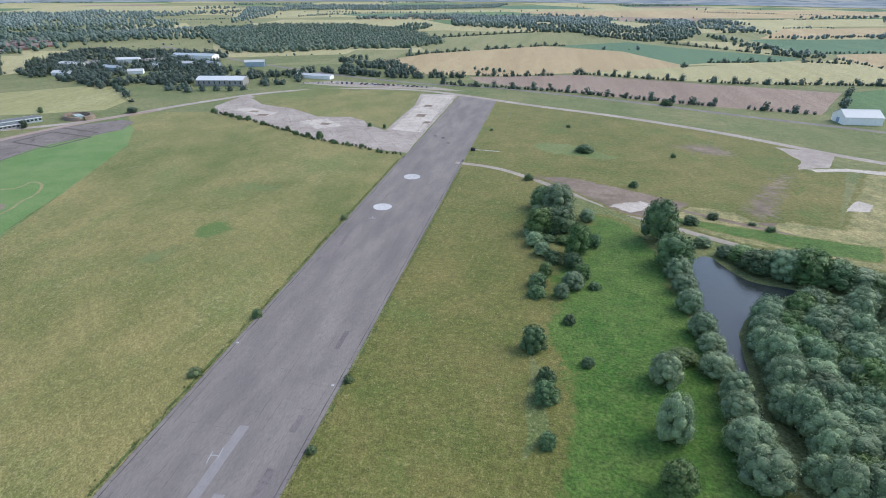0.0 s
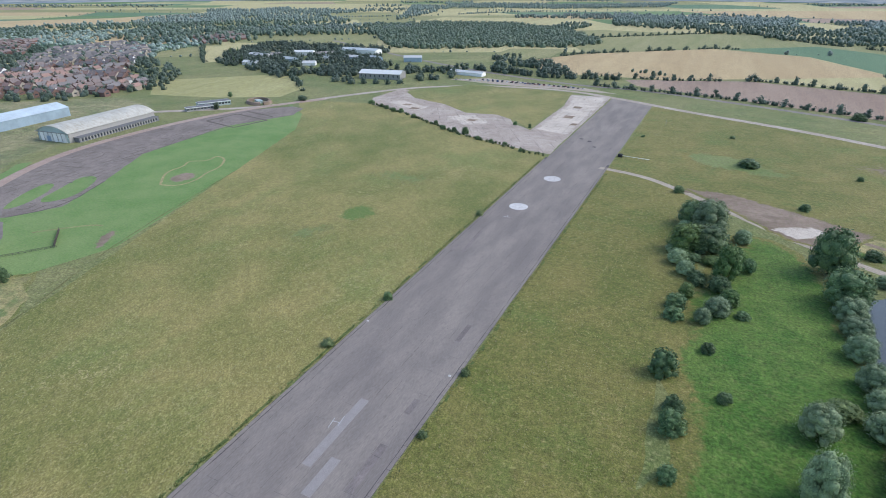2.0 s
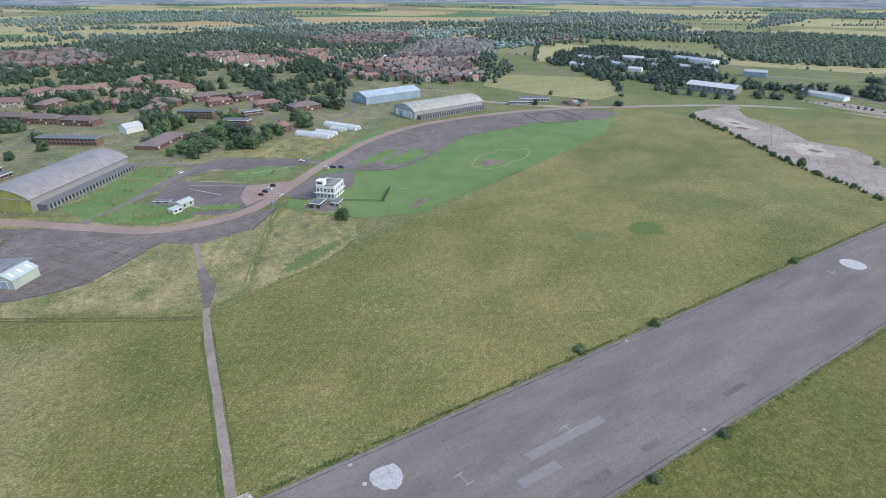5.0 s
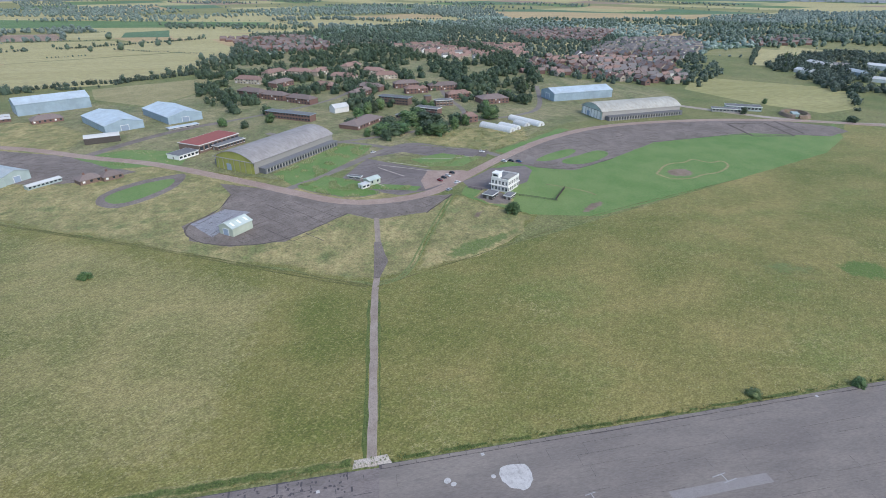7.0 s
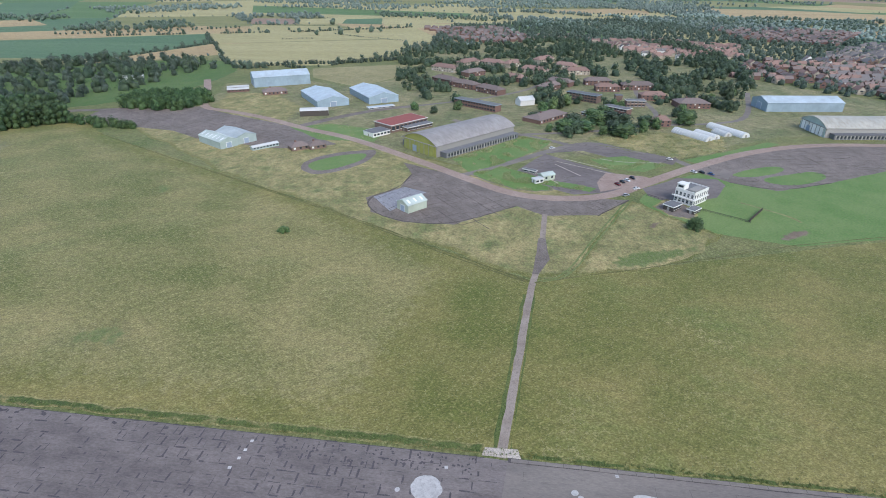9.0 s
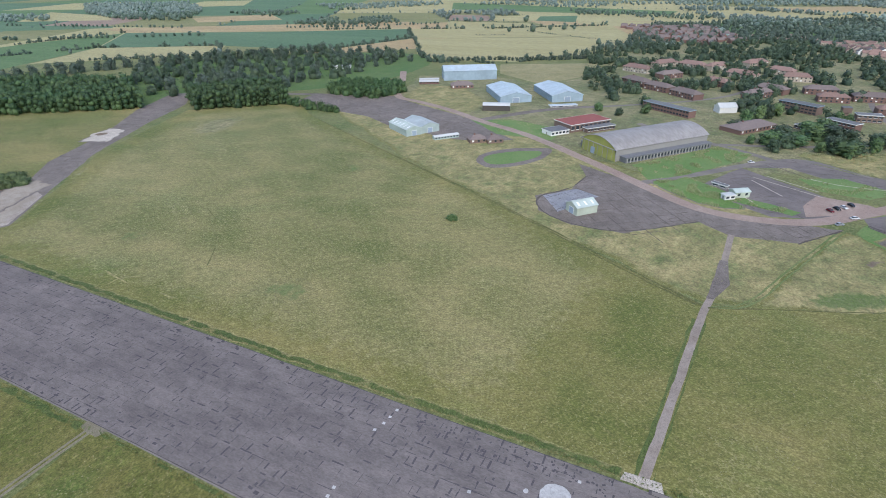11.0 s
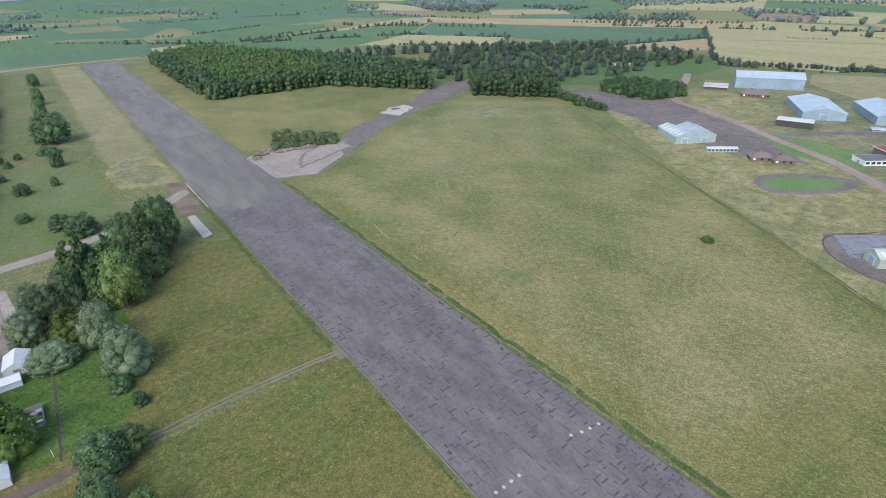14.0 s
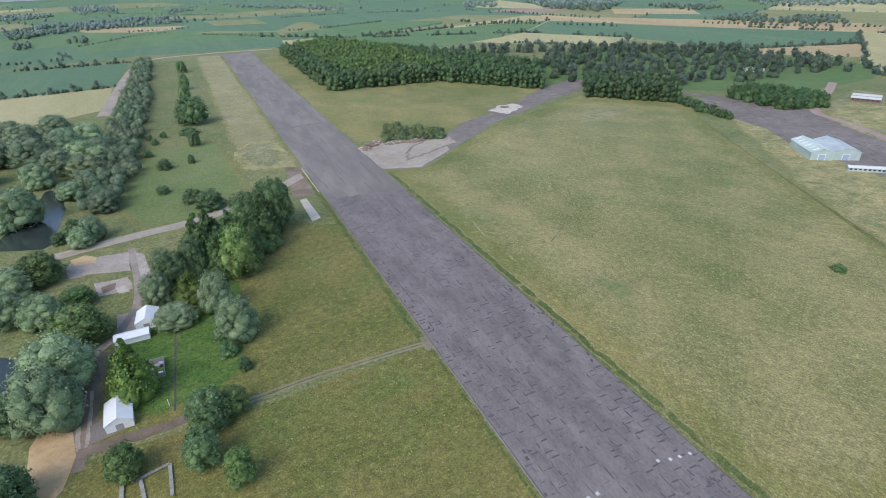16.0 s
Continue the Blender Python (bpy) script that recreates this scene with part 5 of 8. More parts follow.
for i, (kind, x, y, h, w) in enumerate([("willow", 137, -122, 17.6, 19.7), ("willow", 137, -140, 15.9, 23.6), ("fresh", 134, -164, 13.2, 19.7), ("willow", 148, -182, 11.6, 14.6), ("fresh", 138, -193, 6.8, 12.8), ("fresh", 155, -221, 12.1, 18.7), ("willow", 161, -189, 12.7, 17.1), ("round", 148, -125, 9.4, 12.7), ("round", 142, -93, 11.6, 14.0), ("willow", 164, -213, 10.9, 18.5), ("willow", 176, -297, 18.1, 24.9), ("willow", 183, -292, 12.4, 15.8), ("willow", 157, -328, 9.4, 15.0), ("bush", 151, -283, 3.3, 7.2), ("bush", 154, -261, 5.0, 7.4), ("bush", 152, -272, 3.7, 6.5)]):
    plant(kind, x, y, h, w, i, "willows round the ponds")
for i, (x, y, h, w) in enumerate([(190, -414, 18, 28), (172, -430, 18, 28), (153, -370, 13, 24), (205, -470, 16, 27), (188, -500, 15, 26), (160, -455, 15, 26), (137, -298, 11, 17), (139, -259, 11, 13), (143, -252, 9, 12), (170, -385, 15, 22), (150, -345, 10, 16), (178, -360, 14, 20), (215, -380, 15, 24), (210, -420, 15, 24), (160, -405, 14, 22), (220, -500, 14, 24), (150, -420, 12, 20), (148, -395, 12, 18)]):
    plant(("sallow", "sallow", "willow")[i % 3], x, y, h, w, i, "willows round the ponds")
rng = np.random.default_rng(8)
wood("tree_belt", scatter([(148, -307), (131, -302), (124, -370), (122, -600), (126, -925), (142, -925), (146, -600)], 7.4, rng), 9, 8, 50, 0.48, BELTLEAF, "long dense belt of dull green trees", 8, low=0.06, lobes=3, taper=0.25)
for i, (x, y) in enumerate(scatter([(-36, -350), (-64, -395), (-97, -360), (-90, -337), (-50, -348)], 7, rng)):
    plant("scrub", x, y, rng.uniform(1.8, 4), rng.uniform(5, 9), i, "scrub by the concrete spur")

# plantations west of the runway
rng = np.random.default_rng(11)
WOOD_A = [(-58, -560), (-54, -670), (-62, -905), (-150, -960), (-250, -750), (-322, -556), (-258, -455), (-180, -556)]
places = scatter(WOOD_A, 6.6, rng, 0.3)
# strip with brighter yellow-green leaves, a sunlit look put into the colour
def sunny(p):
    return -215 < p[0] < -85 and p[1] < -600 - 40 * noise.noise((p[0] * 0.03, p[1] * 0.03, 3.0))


wood("plantation", [p for p in places if sunny(p)], 16, 7.4, 24, 0.7, BRIGHTLEAF, "dense plantation of tall leafy poplars coloured a sunlit yellow-green", 12, low=0.03, lobes=3, taper=0.22)
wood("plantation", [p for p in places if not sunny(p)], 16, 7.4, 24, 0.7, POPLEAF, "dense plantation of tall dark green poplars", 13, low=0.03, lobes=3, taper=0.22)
wood("plantation", scatter([(-272, -402), (-310, -455), (-385, -400), (-328, -338)], 5.6, rng, 0.3), 15, 6.4, 24, 0.7, POPLEAF, "dense block of tall dark poplars", 14, low=0.03, lobes=3, taper=0.22)
wood("thicket", scatter([(-383, -336), (-382, -275), (-420, -262), (-448, -285), (-430, -340)], 6.5, rng, 0.35), 10, 8, 60, 0.7, POPLEAF, "dark rounded thicket beside the apron", 15, low=0.08, lobes=3)
wood("hedge", along([(-330, -335), (-322, -300), (-318, -270)], 5, rng), 7, 8, 60, 0.6, POPLEAF, "dark bushes at the apron edge", 16, low=0.08, lobes=3, category="hedge")
GOLF = [(-300, -480), (-330, -580), (-440, -700), (-560, -640), (-660, -520), (-690, -420), (-620, -360), (-520, -380), (-430, -370)]
wood("trees", [p for p in scatter(GOLF, 25, rng, 0.5) if noise.noise((p[0] * 0.02, p[1] * 0.02, 2)) > -0.12], 12, 12, 50, 0.7, BLUELEAF, "grey-green trees scattered over the golf course", 17, low=0.08, lobes=3, category="trees")
wood("trees", [p for p in scatter(GOLF, 27, rng, 0.5) if noise.noise((p[0] * 0.02, p[1] * 0.02, 2)) < 0.2], 11, 10, 36, 0.8, FARLEAF, "dark trees scattered over the golf course", 18, low=0.08, lobes=3, category="trees")
wood("tree_row", along([(-250, -760), (-420, -700), (-560, -600), (-660, -540)], 9, rng, 7), 13, 11, 50, 0.9, FARLEAF, "row of trees behind the plantation", 19, low=0.06, lobes=3, category="trees")


# ---- far farmland ----
def far_fields():
    """Jittered oblong fields out to the horizon, with hedges and copses on their edges."""
    rng = np.random.default_rng(31)
    crops = [(STRAW, "ripe wheat field"), (PALE, "pale barley field"), (OLIVE, "dull green pasture"), (TEAL, "blue-green root crop field"), (GREEN, "green crop field"), (PLOUGH, "brown stubble field")]
    odds = np.array([0.08, 0.40, 0.28, 0.08, 0.12, 0.04])
    turn, cw, ch = radians(28), 430, 250
    c, s = math.cos(turn), math.sin(turn)
    nx, ny = 11, 19
    grid = {(i, j): (i * cw + rng.uniform(-90, 90), j * ch + rng.uniform(-55, 55)) for i in range(-nx, nx + 1) for j in range(-ny, ny + 1)}
    world_at = {k: (c * u - s * v, s * u + c * v) for k, (u, v) in grid.items()}
    hedges, copses = [], []
    z = 0.01
    for i in range(-nx, nx):
        for j in range(-ny, ny):
            quad = [world_at[k] for k in ((i, j), (i + 1, j), (i + 1, j + 1), (i, j + 1))]
            mx, my = sum(p[0] for p in quad) / 4 - 81, sum(p[1] for p in quad) / 4 - 30
            d = math.hypot(mx, my)
            bearing = math.degrees(math.atan2(-mx, my))
            west = bearing % 360 > 125 and bearing % 360 < 215
            if d < (1000 if not west else 1150) or d > 4500 or not -38 < (bearing + 60) % 360 - 60 < 206:
                continue
            pick = rng.choice(6, p=odds if not west else np.array([0.02, 0.03, 0.13, 0.46, 0.35, 0.01]))
            mat, label = crops[pick]
            if rng.random() < (0.14 if d < 2200 else 0.24) * (0.35 if west else 1) and d > 1500:
                copses.append((quad, d))
            bm = bmesh.new()
            face = bm.faces.new([bm.verts.new((x, y, z)) for x, y in quad])
            face.normal_update()
            if face.normal.z < 0:
                face.normal_flip()
            tagged(part("field", bm, mat), label + " far across the fen", "field", kind="structure")
            for a, b in ((quad[0], quad[1]), (quad[1], quad[2])):
                if d < 3400 and rng.random() < (0.5 if not west else 0.4):
                    gap = 8 if d < 2200 else 12
                    hedges += [p for p in along([a, b], gap, rng, 2) if rng.random() < (0.85 if rng.random() < 0.6 else 0.35)]
    return hedges, copses


def blobs(name, places, rng, low, high, material, label, category, flat=0.8):
    """Many small rough clumps in one mesh, for trees far away."""
    n = len(places)
    p = np.array(places)
    r = rng.uniform(low, high, n)
    v, f = ICO0
    shape = v[None] * r[:, None, None] * rng.uniform(0.6, 1.3, (n, len(v), 1))
    shape[:, :, 2] *= flat
    shape[:, :, 2] += (r * flat * 0.85)[:, None]
    shape[:, :, :2] += p[:, None, :]
    faces = f[None] + (np.arange(n) * len(v))[:, None, None]
    me = bpy.data.meshes.new(name)
    me.from_pydata(shape.reshape(-1, 3).tolist(), [], faces.reshape(-1, 3).tolist())
    me.shade_smooth()
    me.materials.append(material)
    return tagged(new(name, me), label, category, kind="stuff")


HEDGES, COPSES = far_fields()


def in_known_field(x, y):
    for label, ring in OUTLINE.items():
        if "field" in label or "wood" in label or "hay" in label or "pasture" in label or "wheat" in label:
            mx, my = sum(p[0] for p in ring) / len(ring), sum(p[1] for p in ring) / len(ring)
            if in_ring(mx + (x - mx) * 1.04, my + (y - my) * 1.04, ring):
                return True
    return False


HEDGES = [p for p in HEDGES if not in_known_field(*p)]
FAR_TREES = []
rng = np.random.default_rng(33)


def grove(ring, gap, low, high):
    """Trees over a far wood, with clearings."""
    for x, y in scatter(ring, gap * 1.2, rng, 0.5):
        if noise.noise((x * 0.011, y * 0.011, 7.0)) > -0.28:
            FAR_TREES.append((x, y, rng.uniform(low, high)))


def tree_line(line, gap, low, high):
    """Hedgerow trees along a far field's edge, thinning out in places."""
    for x, y in along(line, gap, rng, 1.5):
        if noise.noise((x * 0.02, y * 0.02, 1.5)) > -0.3:
            FAR_TREES.append((x, y, rng.uniform(low, high)))


def far_trees(name, trees, material, label, category):
    """Trees far away in one mesh: each a broad rough lobe with a smaller one on it."""
    p = np.array(trees)
    n = len(p)
    v, f = ICO0
    shapes = []
    for size, up, stray in ((0.46, 0.40, 0.0), (0.34, 0.68, 0.2)):
        shape = v[None] * (p[:, 2] * size)[:, None, None] * rng.uniform(0.72, 1.25, (n, len(v), 1))
        shape[:, :, 2] *= 0.92
        shape += (p[:, None, :] * (1, 1, 0)) + p[:, 2][:, None, None] * (0, 0, up)
        shape[:, :, :2] += rng.uniform(-stray, stray, (n, 1, 2)) * p[:, 2][:, None, None]
        shapes.append(shape)
    verts = np.concatenate(shapes).reshape(-1, 3)
    faces = (f[None] + (np.arange(2 * n) * len(v))[:, None, None]).reshape(-1, 3)
    me = mesh_np(name, verts, faces)
    me.shade_smooth()
    me.materials.append(material)
    return tagged(new(name, me), label, category, kind="stuff")


grove([(-347, 2421), (-105, 2323), (232, 2235), (274, 1843), (547, 1994), (652, 1902), (628, 1767), (454, 1645), (354, 1402), (246, 1429), (106, 1587), (46, 1609), (-235, 1798)], 15, 7, 13)
grove([(453, 1609), (502, 1467), (536, 1283), (585, 1226), (550, 1131), (493, 1185), (459, 1353)], 13, 6, 11)
grove([(-1260, 1218), (-1056, 1206), (-849, 1295), (-869, 1522), (-823, 1535), (-630, 1229), (-767, 1179), (-933, 1045), (-1042, 1017)], 16, 7, 13)
grove([(-1998, 1897), (-1874, 2173), (-1339, 2198), (-1305, 1652), (-1448, 1501), (-1628, 1557)], 20, 7, 13)
grove([(-924, 1706), (-1478, 2813), (-1206, 2763), (-1005, 2084)], 17, 7, 13)
grove([(-1459, 3156), (-810, 3217), (-231, 3826), (-237, 3177), (-679, 2745), (-1153, 2647)], 19, 7, 13)
grove([(437, 2163), (529, 2158), (496, 1954), (413, 1956)], 12, 8, 14)
grove([(-396, 1610), (-359, 1870), (-275, 1736), (-296, 1479)], 16, 7, 12)
grove([(-1275, 1018), (-1541, 1526), (-1301, 1838), (-1009, 1577), (-836, 1120), (-855, 858), (-960, 849)], 20, 7, 13)
grove([(-2988, 527), (-2423, 748), (-2045, 652), (-2109, 523), (-2316, 410)], 22, 7, 13)
grove([(-1621, 765), (-1689, 1045), (-1619, 1272), (-1488, 1478), (-1257, 1217), (-1398, 1026), (-1358, 835), (-1437, 713)], 20, 7, 13)
grove([(-1476, 23), (-1385, 308), (-1254, 315), (-1078, 278), (-1170, 179), (-1295, 101), (-1253, 23)], 18, 7, 13)
grove([(-1722, -420), (-1636, -193), (-1559, -7), (-1448, -19), (-1514, -179), (-1547, -351)], 16, 6, 11)
grove([(-2732, -1277), (-2738, -729), (-2405, -457), (-2145, -665), (-2179, -1027)], 22, 7, 13)
grove([(-2382, -326), (-2717, 26), (-2546, 373), (-2159, 454), (-2072, 105), (-2047, -130)], 20, 7, 13)
grove([(-1662, 402), (-1744, 836), (-1561, 942), (-1328, 799), (-1394, 652), (-1325, 441), (-1254, 315)], 18, 7, 13)
grove([(-1770, 1386), (-1767, 1786), (-1910, 2322), (-1546, 1913), (-1508, 1504), (-1279, 1260), (-1305, 1122)], 18, 7, 13)
grove([(-1297, 963), (-1337, 1165), (-1141, 1060), (-1134, 1264), (-956, 1148), (-911, 1019), (-1020, 947), (-932, 799), (-1096, 831)], 17, 7, 13)
grove([(-1498, -2437), (-1695, -2023), (-1331, -1557), (-1011, -1266), (-974, -1489), (-1125, -1868)], 18, 8, 14)
grove([(-966, -2048), (-991, -1824), (-883, -1644), (-809, -1748)], 20, 7, 13)
grove([(-1018, -945), (-1155, -949), (-1288, -785), (-1115, -668), (-1022, -845)], 15, 7, 12)
grove([(-1273, -1395), (-1396, -1345), (-1351, -1145), (-1209, -1153)], 18, 7, 12)
grove([(-1707, -1380), (-2043, -1013), (-1836, -911), (-1469, -1104)], 20, 7, 13)
grove([(-1921, -869), (-2161, -550), (-2117, -141), (-1832, -463)], 22, 7, 13)
grove([(448, -1630), (416, -1770), (363, -1628), (350, -1500), (400, -1434)], 14, 7, 12)
grove([(380, -1331), (347, -1330), (323, -1215), (359, -1221)], 13, 6, 11)
grove([(290, -1357), (255, -1380), (240, -1299), (277, -1281)], 13, 6, 11)
grove([(619, -2405), (543, -2536), (441, -2314), (483, -2177), (564, -2141)], 20, 7, 12)
grove([(495, -3006), (315, -2932), (262, -2429), (376, -2321)], 19, 7, 12)
grove([(110, -2447), (9, -2481), (8, -2271), (92, -2202)], 20, 7, 12)
grove([(-118, -2497), (-435, -2276), (-448, -1846), (-195, -2239)], 22, 7, 12)
tree_line([(-34, 873), (19, 850)], 9, 4, 8)
tree_line([(598, 1582), (913, 1698)], 9, 4, 8)
tree_line([(755, 1953), (921, 2000)], 9, 3, 7)
tree_line([(615, 2387), (950, 2451), (1389, 2699)], 9, 3, 7)
tree_line([(702, 3024), (1436, 2799)], 11, 3, 8)
tree_line([(571, 1145), (591, 1021)], 9, 3, 7)
tree_line([(546, 1226), (707, 1266)], 9, 3, 7)
tree_line([(-885, 2122), (-802, 2323), (-652, 2470)], 11, 5, 10)
tree_line([(-1011, 2458), (-466, 2530)], 14, 5, 10)
tree_line([(-1118, 1101), (-1030, 1246), (-906, 1447)], 10, 4, 8)
tree_line([(-1305, 1652), (-1030, 1925), (-989, 2011)], 10, 4, 8)
tree_line([(-1727, 555), (-1577, 866), (-1612, 1368)], 10, 4, 8)
tree_line([(-1730, 309), (-1601, 426), (-1619, 549)], 10, 4, 8)
tree_line([(-2281, 404), (-1928, 616)], 10, 4, 8)
tree_line([(-1251, -608), (-1256, -393)], 6, 1.4, 3.2)
tree_line([(-936, -466), (-986, -353)], 6, 1.4, 3.2)
tree_line([(-1449, -697), (-1485, -480)], 6, 1.4, 3.2)
tree_line([(-1077, -345), (-1028, -275), (-932, -82)], 6, 1.4, 3.2)
tree_line([(-1279, -511), (-1452, -559)], 6, 1.4, 3.2)
tree_line([(-1598, -714), (-1636, -623)], 14, 5, 10)
tree_line([(-1550, -66), (-1476, 325)], 10, 4, 8)
tree_line([(-1852, 96), (-1790, 429)], 10, 4, 8)
tree_line([(-550, -1252), (-567, -1207)], 10, 6, 10)
tree_line([(-600, -1172), (-676, -1056)], 10, 5, 10)
tree_line([(-687, -1055), (-772, -917)], 14, 5, 10)
tree_line([(-949, -885), (-1034, -726), (-1175, -587)], 10, 4, 8)
tree_line([(-747, -1628), (-871, -1105)], 12, 4, 8)
tree_line([(31, -1322), (-84, -1211)], 8, 2, 5)
tree_line([(-117, -1269), (-237, -1301), (-407, -1392)], 9, 3, 7)
tree_line([(-157, -1020), (-313, -1122), (-501, -1235)], 8, 2, 5)
tree_line([(181, -1492), (46, -1521)], 9, 2, 6)
tree_line([(-204, -1702), (-418, -1742), (-682, -1628)], 9, 3, 7)
tree_line([(332, -1010), (283, -1018), (240, -1031), (277, -1132)], 9, 3, 7)
tree_line([(253, -1224), (165, -1393), (97, -1429)], 9, 2, 5)
tree_line([(334, -2420), (-69, -1931)], 9, 3, 7)
FAR_TREES += [(x, y, h) for x, y, h, w in [(-1285, -415, 15.9, 21.2), (-1093, -426, 9.2, 18.6), (-1047, -373, 10.6, 22.7), (-1055, -325, 14.3, 17.6), (-1107, -303, 11.3, 13.0), (-1122, -278, 13.3, 36.6), (-1140, -262, 9.7, 15.9), (-1273, -221, 8.7, 20.3), (-1113, -525, 7.4, 11.1), (-896, -159, 11.3, 23.1), (-1129, -463, 7.4, 13.8)]]
# beyond 1900 m the leaf colour itself carries the haze
far_trees("far_woods", [p for p in FAR_TREES if math.hypot(p[0], p[1]) > 1900], HAZELEAF, "haze-tinted bluish woods and tree lines across the fen", "wood")
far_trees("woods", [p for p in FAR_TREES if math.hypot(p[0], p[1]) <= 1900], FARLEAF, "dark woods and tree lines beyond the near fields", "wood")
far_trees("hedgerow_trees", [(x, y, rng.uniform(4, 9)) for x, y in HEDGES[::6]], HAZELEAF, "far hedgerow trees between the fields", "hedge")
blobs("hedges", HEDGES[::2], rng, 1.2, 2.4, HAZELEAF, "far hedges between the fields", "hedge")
spots = []
for quad, d in COPSES:
    spots += [(x, y, rng.uniform(7, 13)) for x, y in scatter(quad, 20 if d < 2300 else 36, rng) if noise.noise((x * 0.008, y * 0.008, 3.0)) > -0.2 and not in_known_field(x, y)]
far_trees("far_copses", spots, HAZELEAF, "far copses and woods tinted blue-green with haze", "wood")
# the thick wood and tree lines north-east of the airfield
NEAR_LINES = [
    [(-150, 806), (21, 818), (130, 862)], [(110, 868), (225, 838), (320, 822), (450, 842), (520, 850)],
    [(-60, 735), (100, 712), (225, 668), (352, 636), (380, 660), (436, 783)],
    [(-206, 940), (-146, 1064), (56, 1250), (106, 1260)], [(284, 974), (332, 1040), (480, 1091), (600, 1080)],
    [(-257, 1326), (106, 1690), (236, 1460), (520, 1160)], [(-360, 545), (-455, 635)],
]
SOUTH_LINES = [
    [(-640, -238), (-750, -170), (-896, -76)], [(-868, -497), (-655, -365), (-640, -240)],
    [(-955, -768), (-1108, -415), (-1257, -207)], [(-546, -950), (-653, -764), (-560, -680), (-400, -860)],
    [(-62, -1214), (-230, -1060), (-546, -950)], [(155, -940), (430, -930)], [(163, -722), (300, -700), (430, -690)], [(-745, -1145), (-551, -1145), (-205, -1066)],
    [(-1029, -600), (-870, -505), (-666, -560)], [(-595, 764), (-667, 672), (-860, 845)],
]
spots = []
for line in NEAR_LINES + SOUTH_LINES:
    spots += [p for p in along(line, 4.5, rng, 2.0) if noise.noise((p[0] * 0.03, p[1] * 0.03, 1.5)) > -0.25]
wood("hedgerow", [p for k, p in enumerate(spots) if k % 5], 3.6, 5, 16, 0.7, FARLEAF, "thick low hedges between near fields", 40, low=0.05, lobes=1, category="hedge")
wood("hedgerow", spots[::5], 8, 8, 34, 0.9, FARLEAF, "hedgerow trees between near fields", 34, low=0.05, lobes=2, category="hedge")
wood("hedge", along([(-630, -344), (-637, -331), (-649, -301), (-673, -268), (-681, -226), (-714, -168), (-750, -126)], 4.2, rng, 2.2), 5, 6, 30, 0.6, FARLEAF, "thick dark hedge before the barley field", 45, low=0.03, lobes=2, category="hedge")
wood("trees", along([(-622, -341), (-625, -320), (-634, -295)], 6, rng, 5), 9, 9, 40, 0.7, FARLEAF, "dark trees at the end of the hedge", 46, low=0.03, lobes=3, category="trees")
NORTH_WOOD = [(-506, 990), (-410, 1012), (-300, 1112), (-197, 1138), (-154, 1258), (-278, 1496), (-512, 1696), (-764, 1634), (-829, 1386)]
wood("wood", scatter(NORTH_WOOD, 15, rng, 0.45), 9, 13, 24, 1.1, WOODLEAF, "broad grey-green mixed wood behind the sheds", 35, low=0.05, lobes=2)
SHED_BELT = [(-640, 670), (-800, 880), (-715, 995), (-484, 946), (-420, 800), (-300, 740), (-290, 640), (-430, 600), (-520, 640)]
wood("wood", [p for p in scatter(SHED_BELT, 12, rng, 0.5) if noise.noise((p[0] * 0.02, p[1] * 0.02, 9.0)) > -0.12 and not (-372, 640) < p < (-285, 700)], 8, 10, 30, 0.85, FARLEAF, "tree belts round the business sheds", 36, low=0.05, lobes=2)
wood("wood", [p for p in scatter([(-201, 772), (-287, 964), (-181, 941), (-100, 790)], 13, rng, 0.5) if noise.noise((p[0] * 0.02, p[1] * 0.02, 2.0)) > -0.1], 8, 10, 30, 0.85, FARLEAF, "clump of dark trees behind the low shed", 42, low=0.05, lobes=2)
wood("wood", [p for p in scatter([(-456, 699), (-450, 775), (-357, 759), (-297, 800), (-234, 724), (-282, 638), (-353, 584)], 14, rng, 0.5) if math.hypot(p[0] + 327, p[1] - 670) > 42 and noise.noise((p[0] * 0.03, p[1] * 0.03, 4.0)) > -0.1], 7, 9, 40, 0.7, FARLEAF, "loose trees round the white-roofed barn", 44, low=0.05, lobes=2)
wood("wood", along([(-330, 700), (-255, 800), (-120, 770), (-30, 800)], 7, rng, 4), 8, 8, 40, 0.7, FARLEAF, "trees along the main road", 43, low=0.05, lobes=2)
# trees among the barracks and in the village
ESTATES = [
    ("brown", [(-1241, -187), (-1258, -2), (-1025, 64), (-931, 3), (-987, -67)]),
    ("cream", [(-1036, 163), (-1053, 291), (-984, 423), (-814, 357), (-816, 237), (-901, 196)]),
    ("red", [(-666, 288), (-808, 389), (-770, 472), (-631, 411), (-615, 346), (-639, 299)]),
    ("mixed", [(-818, 454), (-1073, 677), (-1067, 840), (-848, 725), (-720, 583), (-513, 447), (-540, 410), (-594, 377)]),
    ("brown", [(-1336, 474), (-1353, 666), (-1279, 773), (-1027, 600), (-1087, 473)]),
    ("brown", [(-1020, 947), (-1054, 1124), (-892, 1001), (-896, 873)]),
]


def built_up(x, y):
    return any(in_ring(x, y, ring) for _, ring in ESTATES)


